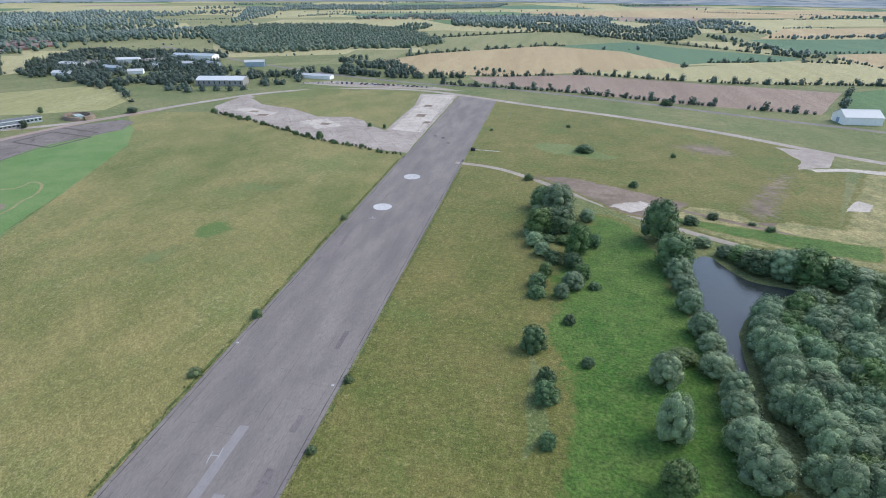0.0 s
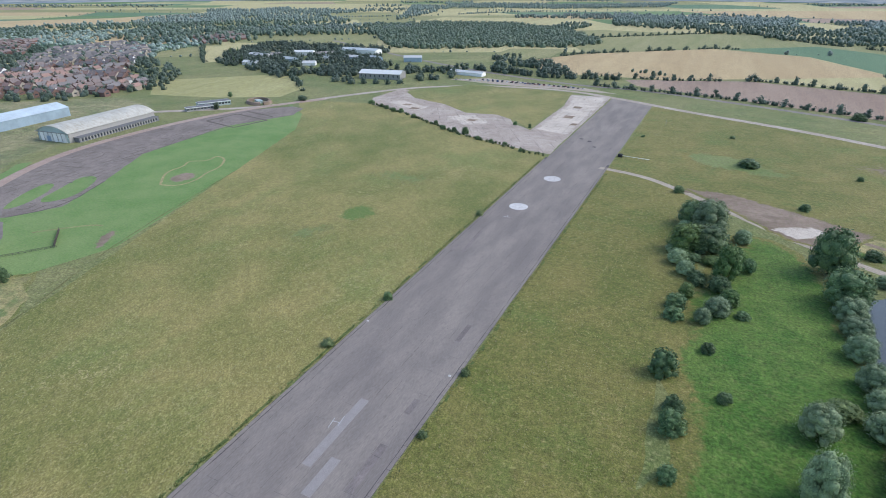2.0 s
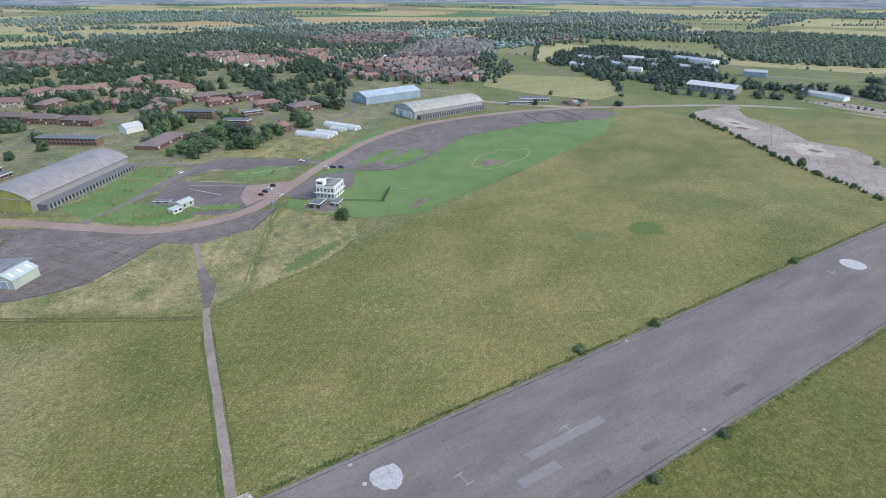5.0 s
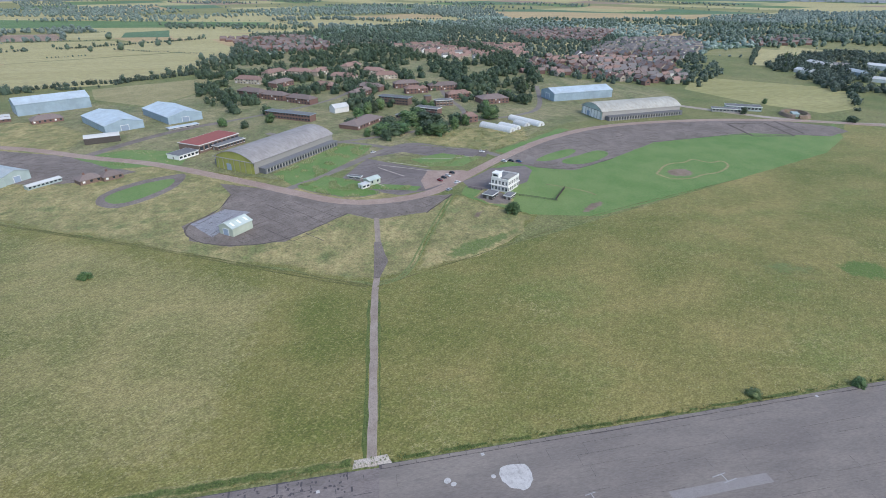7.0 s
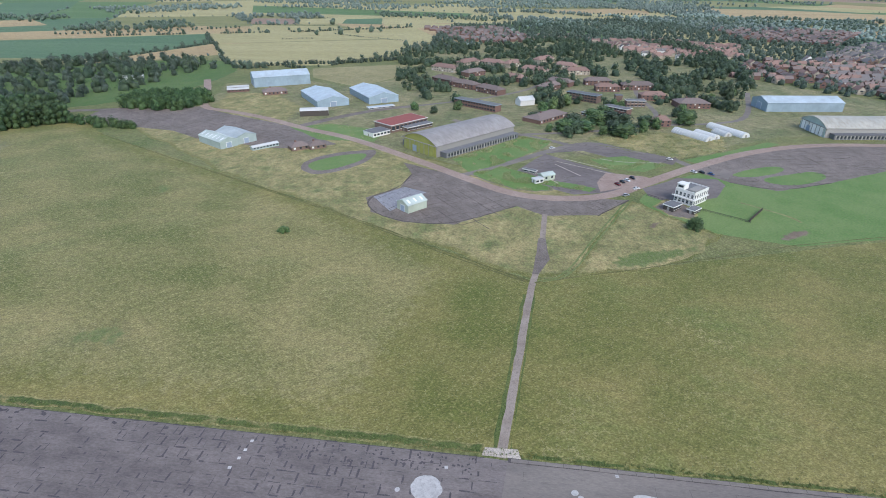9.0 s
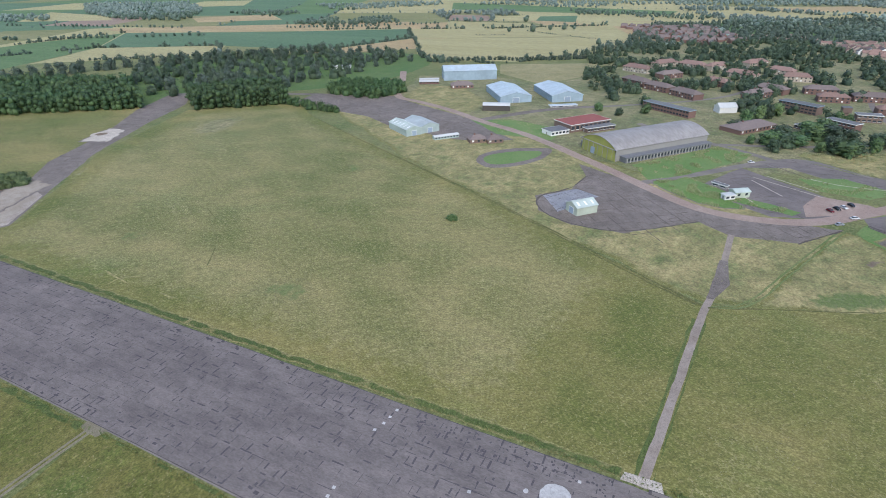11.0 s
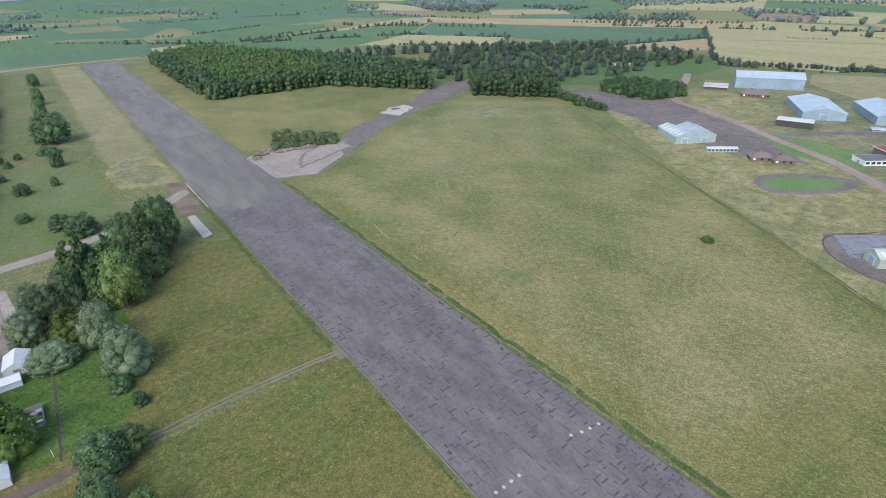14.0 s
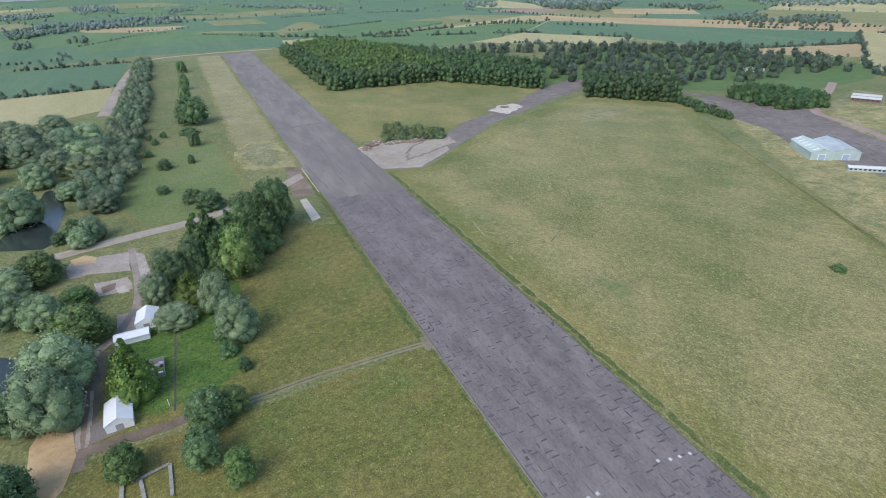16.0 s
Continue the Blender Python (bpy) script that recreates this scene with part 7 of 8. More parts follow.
tunnel(at(-368, 203, 205), 3.6, 15, "shorter white polythene tunnel in dry grass")

# red-roofed station with flat wings
flat_block(corner(-338, -64, 143, 21), 21, 40, 6.0, BROWN_BRICK, RED_ROOF, "brown brick station with red roof and white fascia", 1, band=TRIM, bays=9)
flat_block(corner(-322.5, -75, 142, 12.5), 12.5, 17, 3.3, WHITE_PAINT, FELT, "low flat-roofed pale wing with windows", 1, band=TRIM, bays=5)
flat_block(corner(-343, -52, 140, 9), 9, 27, 3.4, BROWN_BRICK, FELT, "low flat-roofed glazed wing with white fascia", 1, band=TRIM, bays=9)

gable_shed(corner(-180.4, -20.6, 139.5, 9.8), 9.8, 13, 4.5, 6.6, MINT_ROOF, MINT_WALL, "pale yellow-green steel shed with blue door", "shed", (3.6, 3.6), 3)
# twin-bay store: two ridges side by side
gable_shed(at(-281.4, -172.7, 237), 13.5, 31, 5.2, 7.6, MINT_ROOF, GREY_GREEN, "grey-green store shed with striped roof lights", "shed", (4, 4), 6)
gable_shed(at(-294.6, -165.6, 237), 17, 29, 5.4, 8.0, SHEET_GREY, GREY_GREEN, "grey-green store shed with plain grey roof", "shed", (4, 4), 0)
gable_shed(corner(-276, -152, 140, 4.6), 4.6, 20, 2.3, 3.0, WHITE_SHEET, GREY_GREEN, "long narrow white-roofed cabin with small windows", "cabin", None, 0, category="cabin", side_windows=8)
hip_block(corner(-279, -124, 130, 9), 9, 13, 2.8, 5.4, BROWN_BRICK, BROWN_TILE, "low brown brick hut with hipped roof", 1, "brick huts", "hut")
hip_block(corner(-284, -112, 130, 9), 9, 12, 2.8, 5.4, BROWN_BRICK, BROWN_TILE, "low brown brick hut with hipped roof", 1, "brick huts", "hut")
gable_shed(corner(-396, -158, 118, 5), 5, 12, 2.4, 3.2, WHITE_SHEET, WHITE_PAINT, "small white-roofed cabin in the grass", "cabin", None, 0, category="cabin", side_windows=3)
gable_shed(corner(-470, -270, 118, 6), 6, 22, 2.8, 3.9, WHITE_SHEET, BRICK, "long white-roofed hut by the lane", "cabin", None, 0, category="cabin", side_windows=6)
gable_shed(corner(-482, -276, 118, 6), 6, 22, 2.8, 3.9, WHITE_SHEET, BRICK, "long white-roofed hut by the lane", "cabin", None, 0, category="cabin", side_windows=6)
hip_block(corner(-462, -226, 120, 14), 14, 24, 3.2, 6.5, BRICK, BROWN_TILE, "low brick building with brown hipped roof", 1, "brick huts", "hut")
gable_shed(corner(-520, -430, 118, 8), 8, 26, 2.8, 4.0, WHITE_SHEET, WHITE_PAINT, "long pale cabin at the golf course", "cabin", None, 0, category="cabin", side_windows=6)
flat_block(at(-418, -104, 125), 6, 26, 1.6, GREYTRIM, BLUE_ROOF, "low row of blue-grey storage bins", 1, bays=4)


def control_tower(m):
    """The white two-storey control tower with roof cabin, balcony and dark windows."""
    t = thing("control_tower", m, "white two-storey control tower with dark windows", "control tower")
    w, l, h = 11.5, 15.0, 7.6
    part("wall", boxes((-w / 2, w / 2, 0, l, 0, h)), WHITE_PAINT, t)
    part("roof", boxes((-w / 2 + 0.4, w / 2 - 0.4, 0.4, l - 0.4, h + 0.004, h + 0.15)), FELT, t)
    part("parapet", boxes((-w / 2 - 0.1, w / 2 + 0.1, -0.1, 0.25, h, h + 0.7), (-w / 2 - 0.1, w / 2 + 0.1, l - 0.25, l + 0.1, h, h + 0.7), (-w / 2 - 0.1, -w / 2 + 0.25, 0.25, l - 0.25, h, h + 0.7), (w / 2 - 0.25, w / 2 + 0.1, 0.25, l - 0.25, h, h + 0.7)), WHITE_PAINT, t)
    cab = part("roof_cabin", boxes((-w / 2 + 0.3, -w / 2 + 4.6, 0.4, 5.2, h + 0.15, h + 3.2)), WHITE_PAINT, t, "small white rooftop cabin")
    part("cabin_roof", boxes((-w / 2, -w / 2 + 4.9, 0.1, 5.5, h + 3.2, h + 3.45)), TRIM, cab)
    part("cabin_window", boxes((-w / 2 + 1.0, -w / 2 + 4.0, 0.33, 0.4, h + 1.4, h + 2.6)), GLASS, cab)
    part("annex_roof_light", boxes((0.5, w / 2 - 1, 2, l - 3, h + 0.15, h + 0.9)), GREYTRIM, t)
    for f in range(2):
        z = 1.0 + f * 3.7
        for k in range(5):
            x = -w / 2 + (k + 0.5) * w / 5
            for y, s in ((0, -1), (l, 1)):
                win = part("window", boxes((x - 0.55, x + 0.55, min(y, y + s * 0.06), max(y, y + s * 0.06), z, z + 1.9)), GLASS, t)
                part("glazing_bar", boxes((x - 0.03, x + 0.03, min(y, y + s * 0.1), max(y, y + s * 0.1), z, z + 1.9), (x - 0.55, x + 0.55, min(y, y + s * 0.1), max(y, y + s * 0.1), z + 0.92, z + 0.98)), TRIM, win)
        for k in range(6):
            y = (k + 0.5) * l / 6
            for x, s in ((-w / 2, -1), (w / 2, 1)):
                win = part("window", boxes((min(x, x + s * 0.06), max(x, x + s * 0.06), y - 0.55, y + 0.55, z, z + 1.9)), GLASS, t)
                part("glazing_bar", boxes((min(x, x + s * 0.1), max(x, x + s * 0.1), y - 0.03, y + 0.03, z, z + 1.9)), TRIM, win)
    part("balcony", boxes((-w / 2 - 1.2, w / 2 + 1.2, -1.2, -0.02, 3.9, 4.05), (w / 2 + 0.02, w / 2 + 1.2, -0.02, l, 3.9, 4.05)), WHITE_PAINT, t)
    for k in range(12):
        x = -w / 2 - 1.1 + k * (w + 2.2) / 11
        part("baluster", boxes((x, x + 0.06, -1.2, -1.14, 4.05, 5.0)), GREYTRIM, t)
    part("handrail", boxes((-w / 2 - 1.2, w / 2 + 1.2, -1.22, -1.12, 5.0, 5.07), (w / 2 + 1.1, w / 2 + 1.2, -1.1, l, 5.0, 5.07)), GREYTRIM, t)
    return t


control_tower(corner(-212, 134, 136, 12))
flat_block(at(-205, 119, 136), 6, 8, 2.8, DARK_TIMBER, FELT, "small dark flat-roofed store beside the tower", 1, bays=2)
flat_block(at(-202, 130, 136), 4, 7, 2.2, DARK_TIMBER, FELT, "small dark timber lean-to beside the tower", 1, bays=2)
gable_shed(corner(-241.5, 53, 126, 6), 6, 9, 3.4, 4.4, MINT_ROOF, MINT_WALL, "small pale green pump house", "cabin", (1.4, 2.2), 0, category="cabin", side_windows=2)
flat_block(at(-238, 47, 126), 4, 6, 2.6, WHITE_PAINT, WHITE_SHEET, "small white cabin beside the pump house", 1, bays=2)
flat_block(at(-260, 41, 60), 2.5, 9, 2.0, GREYTRIM, FELT, "low dark timber store on the tarmac", 1, bays=2)


def fence(points, height, label, gap=2.4, slats=0):
    """A line of posts and rails, boarded where slats are asked for."""
    (x0, y0), f = points[0], None
    f = thing("fence", pose(x0, y0, 0), label, "fence")
    for (ax, ay), (bx, by) in zip(points, points[1:]):
        d = math.hypot(bx - ax, by - ay)
        n = max(1, int(d / gap))
        turn = Matrix.Translation((ax - x0, ay - y0, 0)) @ Matrix.Rotation(math.atan2(by - ay, bx - ax), 4, "Z")
        for k in range(n + 1):
            post = part("post", boxes((-0.06, 0.06, -0.06, 0.06, 0, height)), DARK_TIMBER, f)
            post.matrix_basis = turn @ Matrix.Translation((d * k / n, 0, 0))
        for z in (0.35, 0.75, 0.95) if not slats else (0.3, 0.85):
            rail = part("rail", boxes((0, d, -0.03, 0.03, height * z - 0.05, height * z + 0.05)), DARK_TIMBER, f)
            rail.matrix_basis = turn @ Matrix.Translation((0, 0.09, 0))
        for k in range(int(d / 0.5) if slats else 0):
            slat = part("slat", boxes((0.02, 0.46, 0.12, 0.15, 0.08, height * 0.98)), DARK_TIMBER, f)
            slat.matrix_basis = turn @ Matrix.Translation((d * k / int(d / 0.5), 0, 0))
    return f


fence([(-226, 112), (-215, 125)], 1.4, "dark post and rail fence beside the tower")
fence([(-209, 135), (-193.5, 158)], 1.3, "dark post and rail fence round the tower lawn")
fence([(-194.4, 157.5), (-212.2, 170.7)], 2.0, "dark boarded screen fence on the lawn", 2.4, 1)
# barracks and houses behind
hip_block(corner(-466, 189.5, 97, 20), 20, 30, 5.2, 8.6, BRICK, BROWN_TILE, "two-storey red brick barrack block")
hip_block(corner(-384, 55.5, 143, 19), 19, 42, 3.4, 6.6, BRICK, BROWN_TILE, "long low brick mess with brown roof", 1)
flat_block(at(-455, -23, 55), 9, 50, 6.2, BRICK, FELT, "two-storey block with blue window bands", 2, band=BLUE_WALL)
gable_shed(at(-458, 36, 120), 10, 16, 5, 8, WHITE_SHEET, WHITE_PAINT, "white-roofed hall among trees", "hall", None, 0, category="hall")
flat_block(at(-500, 88, 55), 10, 34, 7.5, BROWN_BRICK, FELT, "blue-grey three-storey flats among trees", 3, band=BLUE_WALL)
flat_block(at(-445, 118, 50), 9, 24, 6, BRICK, FELT, "two-storey flat-roofed brick block", 2)
flat_block(at(-428, 96, 50), 8, 22, 3, BROWN_BRICK, FELT, "low flat-roofed brick block", 1)
flat_block(at(-470, 140, 95), 9, 18, 6, BROWN_BRICK, FELT, "two-storey flat-roofed brick block", 2)
LOTS = [(-576, -61, 50, 14, 34), (-548, -34, 55, 13, 30), (-525, -6, 50, 13, 32), (-579, 70, 60, 13, 30), (-582, 112, 95, 13, 30), (-560, 150, 95, 14, 36), (-600, 20, 55, 13, 28), (-530, 60, 140, 12, 30), (-545, 120, 95, 12, 26), (-610, -30, 140, 13, 30), (-505, 160, 95, 12, 26), (-395, 150, 100, 9, 14)]
for x, y, a, w, l in LOTS:
    hip_block(at(x, y, a), w, l, 5.4, 8.8, BRICK, BROWN_TILE if l > 29 else RED_TILE, "two-storey red brick barrack block among trees")
for x, y, a, w, l in [(-658, -75, 60, 13, 36), (-690, -45, 140, 13, 34), (-712, -15, 60, 13, 34), (-690, 18, 140, 12, 30), (-660, 40, 60, 13, 36), (-735, 60, 140, 13, 34), (-700, 85, 60, 12, 30), (-650, 95, 95, 12, 30)]:
    hip_block(at(x, y, a), w, l, 5.6, 9.6, CREAM, RED_TILE, "cream rendered block with terracotta roof", group="cream housing blocks")


def water_tower(m):
    t = thing("water_tower", m, "brick and concrete water tower above trees", "water tower")
    part("shaft", boxes((-2, 2, -2, 2, 0, 9), bevel=0.1), BROWN_BRICK, t)
    part("tank", boxes((-3.2, 3.2, -3.2, 3.2, 9, 13), bevel=0.15), BROWN_BRICK, t)
    part("tank_roof", boxes((-3.4, 3.4, -3.4, 3.4, 13, 13.3)), FELT, t)
    return t


water_tower(at(-457, 130, 95))
flat_block(at(-398, 424, 62), 12, 32, 4.2, GREY_GREEN, FELT, "long low flat-roofed huts by the perimeter", 1, bays=10)
flat_block(at(-392, 404, 62), 8, 26, 3.4, GREYTRIM, FELT, "low flat-roofed hut by the perimeter", 1, bays=8)


def earth_ring(m, r0, r1, h, label):
    """A low earth bank in a broken ring round a sunk yard."""
    t = thing("earth_bank", m, label, "earth bank")
    bm = bmesh.new()
    n = 28
    prof = [(r0, 0.0), (r0 + 1, h), (r1 - 2, h * 0.9), (r1, 0.0)]
    rows = [[bm.verts.new((r * math.cos(6.0 * k / n), r * 0.7 * math.sin(6.0 * k / n), z)) for r, z in prof] for k in range(n + 1)]
    for a, b in zip(rows, rows[1:]):
        for i in range(3):
            bm.faces.new((a[i], b[i], b[i + 1], a[i + 1]))
    part("bank", bm, EARTH, t)
    part("hut", boxes((-6, 6, -3, 3, 0, 2.6), bevel=0.08), GREY_GREEN, t, "grey hut inside the bank")
    return t


earth_ring(at(-358, 470, 60), 13, 19, 3.2, "low earth bank ringing a small hut")

# north-east: business sheds, barns
gable_shed(at(-356, 664, 12), 24, 58, 7, 10.5, WHITE_SHEET, GREYTRIM, "large white-roofed barn at the field edge", "barn", (5, 5), 0, category="barn", side_windows=9)
gable_shed(at(-262, 748, -6), 12, 52, 4, 6, WHITE_SHEET, WHITE_PAINT, "long low white-roofed shed", "shed", (3, 3), 0, category="shed")
gable_shed(at(352, 607, 5), 22, 34, 7, 12.5, WHITE_SHEET, WHITE_PAINT, "white barn beside the main road", "barn", (5, 5), 0, category="barn")
SHEDS = [(-601, 816, 24, 16, 34, 6), (-556, 813, 59, 12, 37, 5), (-547, 888, 2, 22, 73, 7), (-385, 827, 26, 16, 29, 7), (-647, 758, -4, 16, 41, 6), (-620, 771, 47, 14, 21, 5), (-595, 689, 4, 12, 28, 4), (-565, 747, -10, 12, 29, 5), (-505, 721, 29, 12, 20, 4), (-486, 809, 2, 12, 31, 5), (-520, 782, 30, 10, 21, 4), (-462, 835, -24, 10, 41, 4)]
for i, (x, y, a, w, l, h) in enumerate(SHEDS):
    gable_shed(at(x, y, a), w, l, h, h + 2.5, (WHITE_SHEET, SHEET_GREY, SHEET_GREY, OLD_ROOF)[(i * 7) % 4 if i % 3 else 0], (WHITE_PAINT, BLUE_WALL)[i % 2], "pale roofed industrial shed among trees", "industrial_unit", (4, 4), 0, "industrial sheds", "warehouse")


# ---- village houses ----
def house(m, style, group="village houses"):
    """A small two-storey house: walls, pitched roof, chimney."""
    w, l, e, r, wall, roof, label = style
    h = thing("house", m, label, "house", group)
    part("wall", extrude_profile([(-w / 2, 0), (w / 2, 0), (w / 2, e), (0, r), (-w / 2, e)], l), wall, h)
    for side in (-1, 1):
        o = w / 2 + 0.4
        z = e - 0.4 * (r - e) / (w / 2)
        part("roof_slope", extrude_profile([(0, r + 0.02), (side * o, z + 0.02), (side * o, z + 0.2), (0, r + 0.2)], l + 0.6, -0.3), roof, h)
    part("chimney", boxes((-0.4, 0.4, 0.6, 1.4, r - 0.8, r + 1.2)), BRICK, h)
    for y, s in ((0, -1), (l, 1)):
        part("window", boxes((-w * 0.2, w * 0.2, min(y, y + s * 0.06), max(y, y + s * 0.06), e * 0.55, e * 0.85)), GLASS, h)
    return h


STYLES = [
    (8, 10, 5, 8, BRICK, BROWN_TILE, "brick house with brown tiled roof"),
    (8, 11, 5, 8.2, CREAM, RED_TILE, "cream house with red tiled roof"),
    (7.5, 9, 4.8, 7.6, WHITE_PAINT, GREY_TILE, "white house with grey tiled roof"),
    (9, 9, 2.8, 6, BRICK, RED_TILE, "brick bungalow with red tiled roof"),
    (8, 16, 5, 8, BROWN_BRICK, GREY_TILE, "brown brick terrace with grey roof"),
]
ESTATE_STYLES = {"brown": (0, 4, 0, 4, 3), "cream": (1, 1, 2, 1, 1), "red": (3, 0, 3, 0, 1), "mixed": (2, 0, 4, 1, 0)}
rng = np.random.default_rng(21)
plots = []
for tone, ring in ESTATES:
    plots += [(x, y, tone) for x, y in scatter(ring, 17.5, rng, 0.22) if rng.random() < 0.86]
plots.sort(key=lambda p: (p[0] - 80) ** 2 + (p[1] - 30) ** 2)
FIRST = {}
for x, y, tone in plots[:290]:
    s = ESTATE_STYLES[tone][int(rng.integers(0, 5))]
    turn = 97 + (90 if noise.noise((x * 0.01, y * 0.01, 8.0)) > 0 else 0) + rng.uniform(-8, 8)
    if s in FIRST:
        copy_thing(FIRST[s], at(x, y, turn))
    else:
        FIRST[s] = house(at(x, y, turn), STYLES[s])


def far_houses(name, places, seed, wall_mat, roof_mat, label):
    """Houses too far to pick apart, as one mesh with two materials."""
    rng = np.random.default_rng(seed)
    verts, faces, mats = [], [], []
    for x, y in places:
        w, l, e, r = rng.uniform(3.5, 5), rng.uniform(4.5, 8), rng.uniform(3, 5.4), rng.uniform(6, 8.5)
        a = rng.uniform(0, 3.14)
        c, s = math.cos(a), math.sin(a)
        n = len(verts)
        for px, py, pz in ((-w, -l, 0), (w, -l, 0), (w, l, 0), (-w, l, 0), (-w, -l, e), (w, -l, e), (w, l, e), (-w, l, e), (0, -l, r), (0, l, r)):
            verts.append((x + c * px - s * py, y + s * px + c * py, pz))
        for f, k in (((0, 1, 5, 8, 4), 0), ((1, 2, 6, 5), 0), ((2, 3, 7, 9, 6), 0), ((3, 0, 4, 7), 0), ((5, 6, 9, 8), 1), ((7, 4, 8, 9), 1)):
            faces.append([n + q for q in f])
            mats.append(k)
    me = bpy.data.meshes.new(name)
    me.from_pydata(verts, [], faces)
    me.materials.append(wall_mat)
    me.materials.append(roof_mat)
    me.polygons.foreach_set("material_index", mats)
    return tagged(new(name, me), label, "houses", kind="stuff")


for tone, k, wall_mat, roof_mat, label in (("brown", 3, BRICK, BROWN_TILE, "distant brick houses with brown roofs"), ("cream", 4, CREAM, RED_TILE, "distant cream houses with red roofs"), ("red", 5, BRICK, RED_TILE, "distant brick houses with red roofs"), ("mixed", 6, CREAM, GREY_TILE, "distant cream houses with grey roofs")):
    spots = [(x, y) for x, y, t in plots[290:] if t == tone]
    if spots:
        far_houses("distant_houses", spots, k, wall_mat, roof_mat, label)


# ---- vehicles ----
PAINTS = [plain_mat("white_car_paint", (0.75, 0.75, 0.75), 0.25, vary=0.02), plain_mat("dark_red_car_paint", (0.16, 0.02, 0.025), 0.25, vary=0.02), plain_mat("black_car_paint", (0.02, 0.02, 0.024), 0.25, vary=0.02), plain_mat("silver_car_paint", (0.45, 0.46, 0.48), 0.3, 0.5, vary=0.02), plain_mat("blue_car_paint", (0.06, 0.10, 0.22), 0.25, vary=0.02)]


def car(m, paint, label, group="parked cars"):
    """A parked hatchback: body, glazed cabin, wheels, lamps."""
    c = thing("car", m, label, "car", group)
    prof = [(-2.1, 0.35), (2.1, 0.35), (2.1, 0.75), (1.9, 0.9), (1.0, 0.98), (-1.9, 1.0), (-2.1, 0.85)]
    body = extrude_profile([(x, z) for x, z in prof], 1.7, -0.85)
    bmesh.ops.bevel(body, geom=body.edges[:], offset=0.06, segments=1, affect="EDGES")
    part("body", body, paint, c)
    cabin = extrude_profile([(-1.75, 0.98), (1.0, 0.97), (0.35, 1.45), (-1.35, 1.47)], 1.46, -0.73)
    part("windows", cabin, GLASS, c, "dark car windows")
    part("roof", boxes((-1.3, 0.32, -0.72, 0.72, 1.45, 1.52), bevel=0.03), paint, c)
    for x in (-1.3, 1.3):
        for y in (-0.8, 0.8):
            bm = bmesh.new()
            bmesh.ops.create_cone(bm, cap_ends=True, segments=14, radius1=0.32, radius2=0.32, depth=0.2, matrix=Matrix.Translation((x, y, 0.32)) @ Matrix.Rotation(math.pi / 2, 4, "X"))
            wheel = part("wheel", bm, BLACK, c)
            bm = bmesh.new()
            bmesh.ops.create_cone(bm, cap_ends=True, segments=10, radius1=0.18, radius2=0.18, depth=0.23, matrix=Matrix.Translation((x, y, 0.32)) @ Matrix.Rotation(math.pi / 2, 4, "X"))
            part("rim", bm, PAINTS[3], wheel)
    for y in (-0.6, 0.6):
        part("headlight", boxes((2.04, 2.12, y - 0.18, y + 0.18, 0.62, 0.78)), TRANSLUCENT, c)
    return c


CARS = [(-242, 98, 35, 1, "dark red parked car"), (-246.5, 101.5, 35, 2, "black parked car"), (-250, 105, 35, 0, "white parked car"), (-255, 109, 35, 2, "black parked car"), (-236, 108, 120, 0, "white parked car"), (-224, 100, 125, 3, "silver parked car"), (-273, 151, 40, 0, "white parked car"), (-272.5, 156, 40, 2, "black parked car"), (-270, 161, 40, 4, "dark blue parked car"), (-314, 62, 120, 0, "white parked car"), (-299, 142, 60, 0, "white parked car")]
for x, y, a, p, label in CARS:
    car(pose(x, y, 0.06, 0, 0, a), PAINTS[p], label + " on the tarmac")
# rows of cars and stalls on the north-east corner
patch("yard", [(-240, 700), (-200, 730), (-60, 712), (-20, 690), (-78, 694), (-170, 690)], GRAVEL, "gravel yard full of parked cars", "yard", wob=1)
rng = np.random.default_rng(44)
ROWS = [(-232 + 6.2 * k, 702 + 0.9 * k - 0.03 * k * k, k) for k in range(28)] + [(-200 + 7 * k, 716 - 0.3 * k, k + 3) for k in range(18)]
FIRST_CAR = {}
for x, y, k in ROWS:
    p = int(rng.integers(0, 5))
    m = pose(x, y, 0.06, 0, 0, 80 + rng.uniform(-20, 20))
    if p in FIRST_CAR:
        copy_thing(FIRST_CAR[p], m)
    else:
        FIRST_CAR[p] = car(m, PAINTS[p], ("white", "dark red", "black", "silver", "dark blue")[p] + " car parked in the far yard", "cars in the far yard")


# ---- compound ----
CANVAS = plain_mat("white_canvas", (0.78, 0.79, 0.80), 0.6, vary=0.05, scale=0.6, dirt=(0.62, 0.62, 0.6), dirt_amount=0.2)


def marquee(m, width, length, eave, ridge, label):
    """A white frame tent with a pitched canvas roof."""
    t = thing("tent", m, label, "tent", "white tents")
    hw = width / 2
    part("canvas_wall", extrude_profile([(-hw, 0), (hw, 0), (hw, eave), (0, ridge), (-hw, eave)], length), CANVAS, t)
    for side in (-1, 1):
        part("canvas_roof", extrude_profile([(0, ridge + 0.02), (side * (hw + 0.3), eave - 0.15), (side * (hw + 0.3), eave - 0.08), (0, ridge + 0.09)], length + 0.4, -0.2), CANVAS, t)
    for x in (-hw, hw):
        for k in range(4):
            y = k * length / 3
            part("pole", boxes((x - 0.06, x + 0.06, y - 0.06, y + 0.06, 0, eave)), TRIM, t)
    part("doorway", boxes((-1, 1, -0.06, -0.02, 0, 2.2)), GREYTRIM, t)
    return t


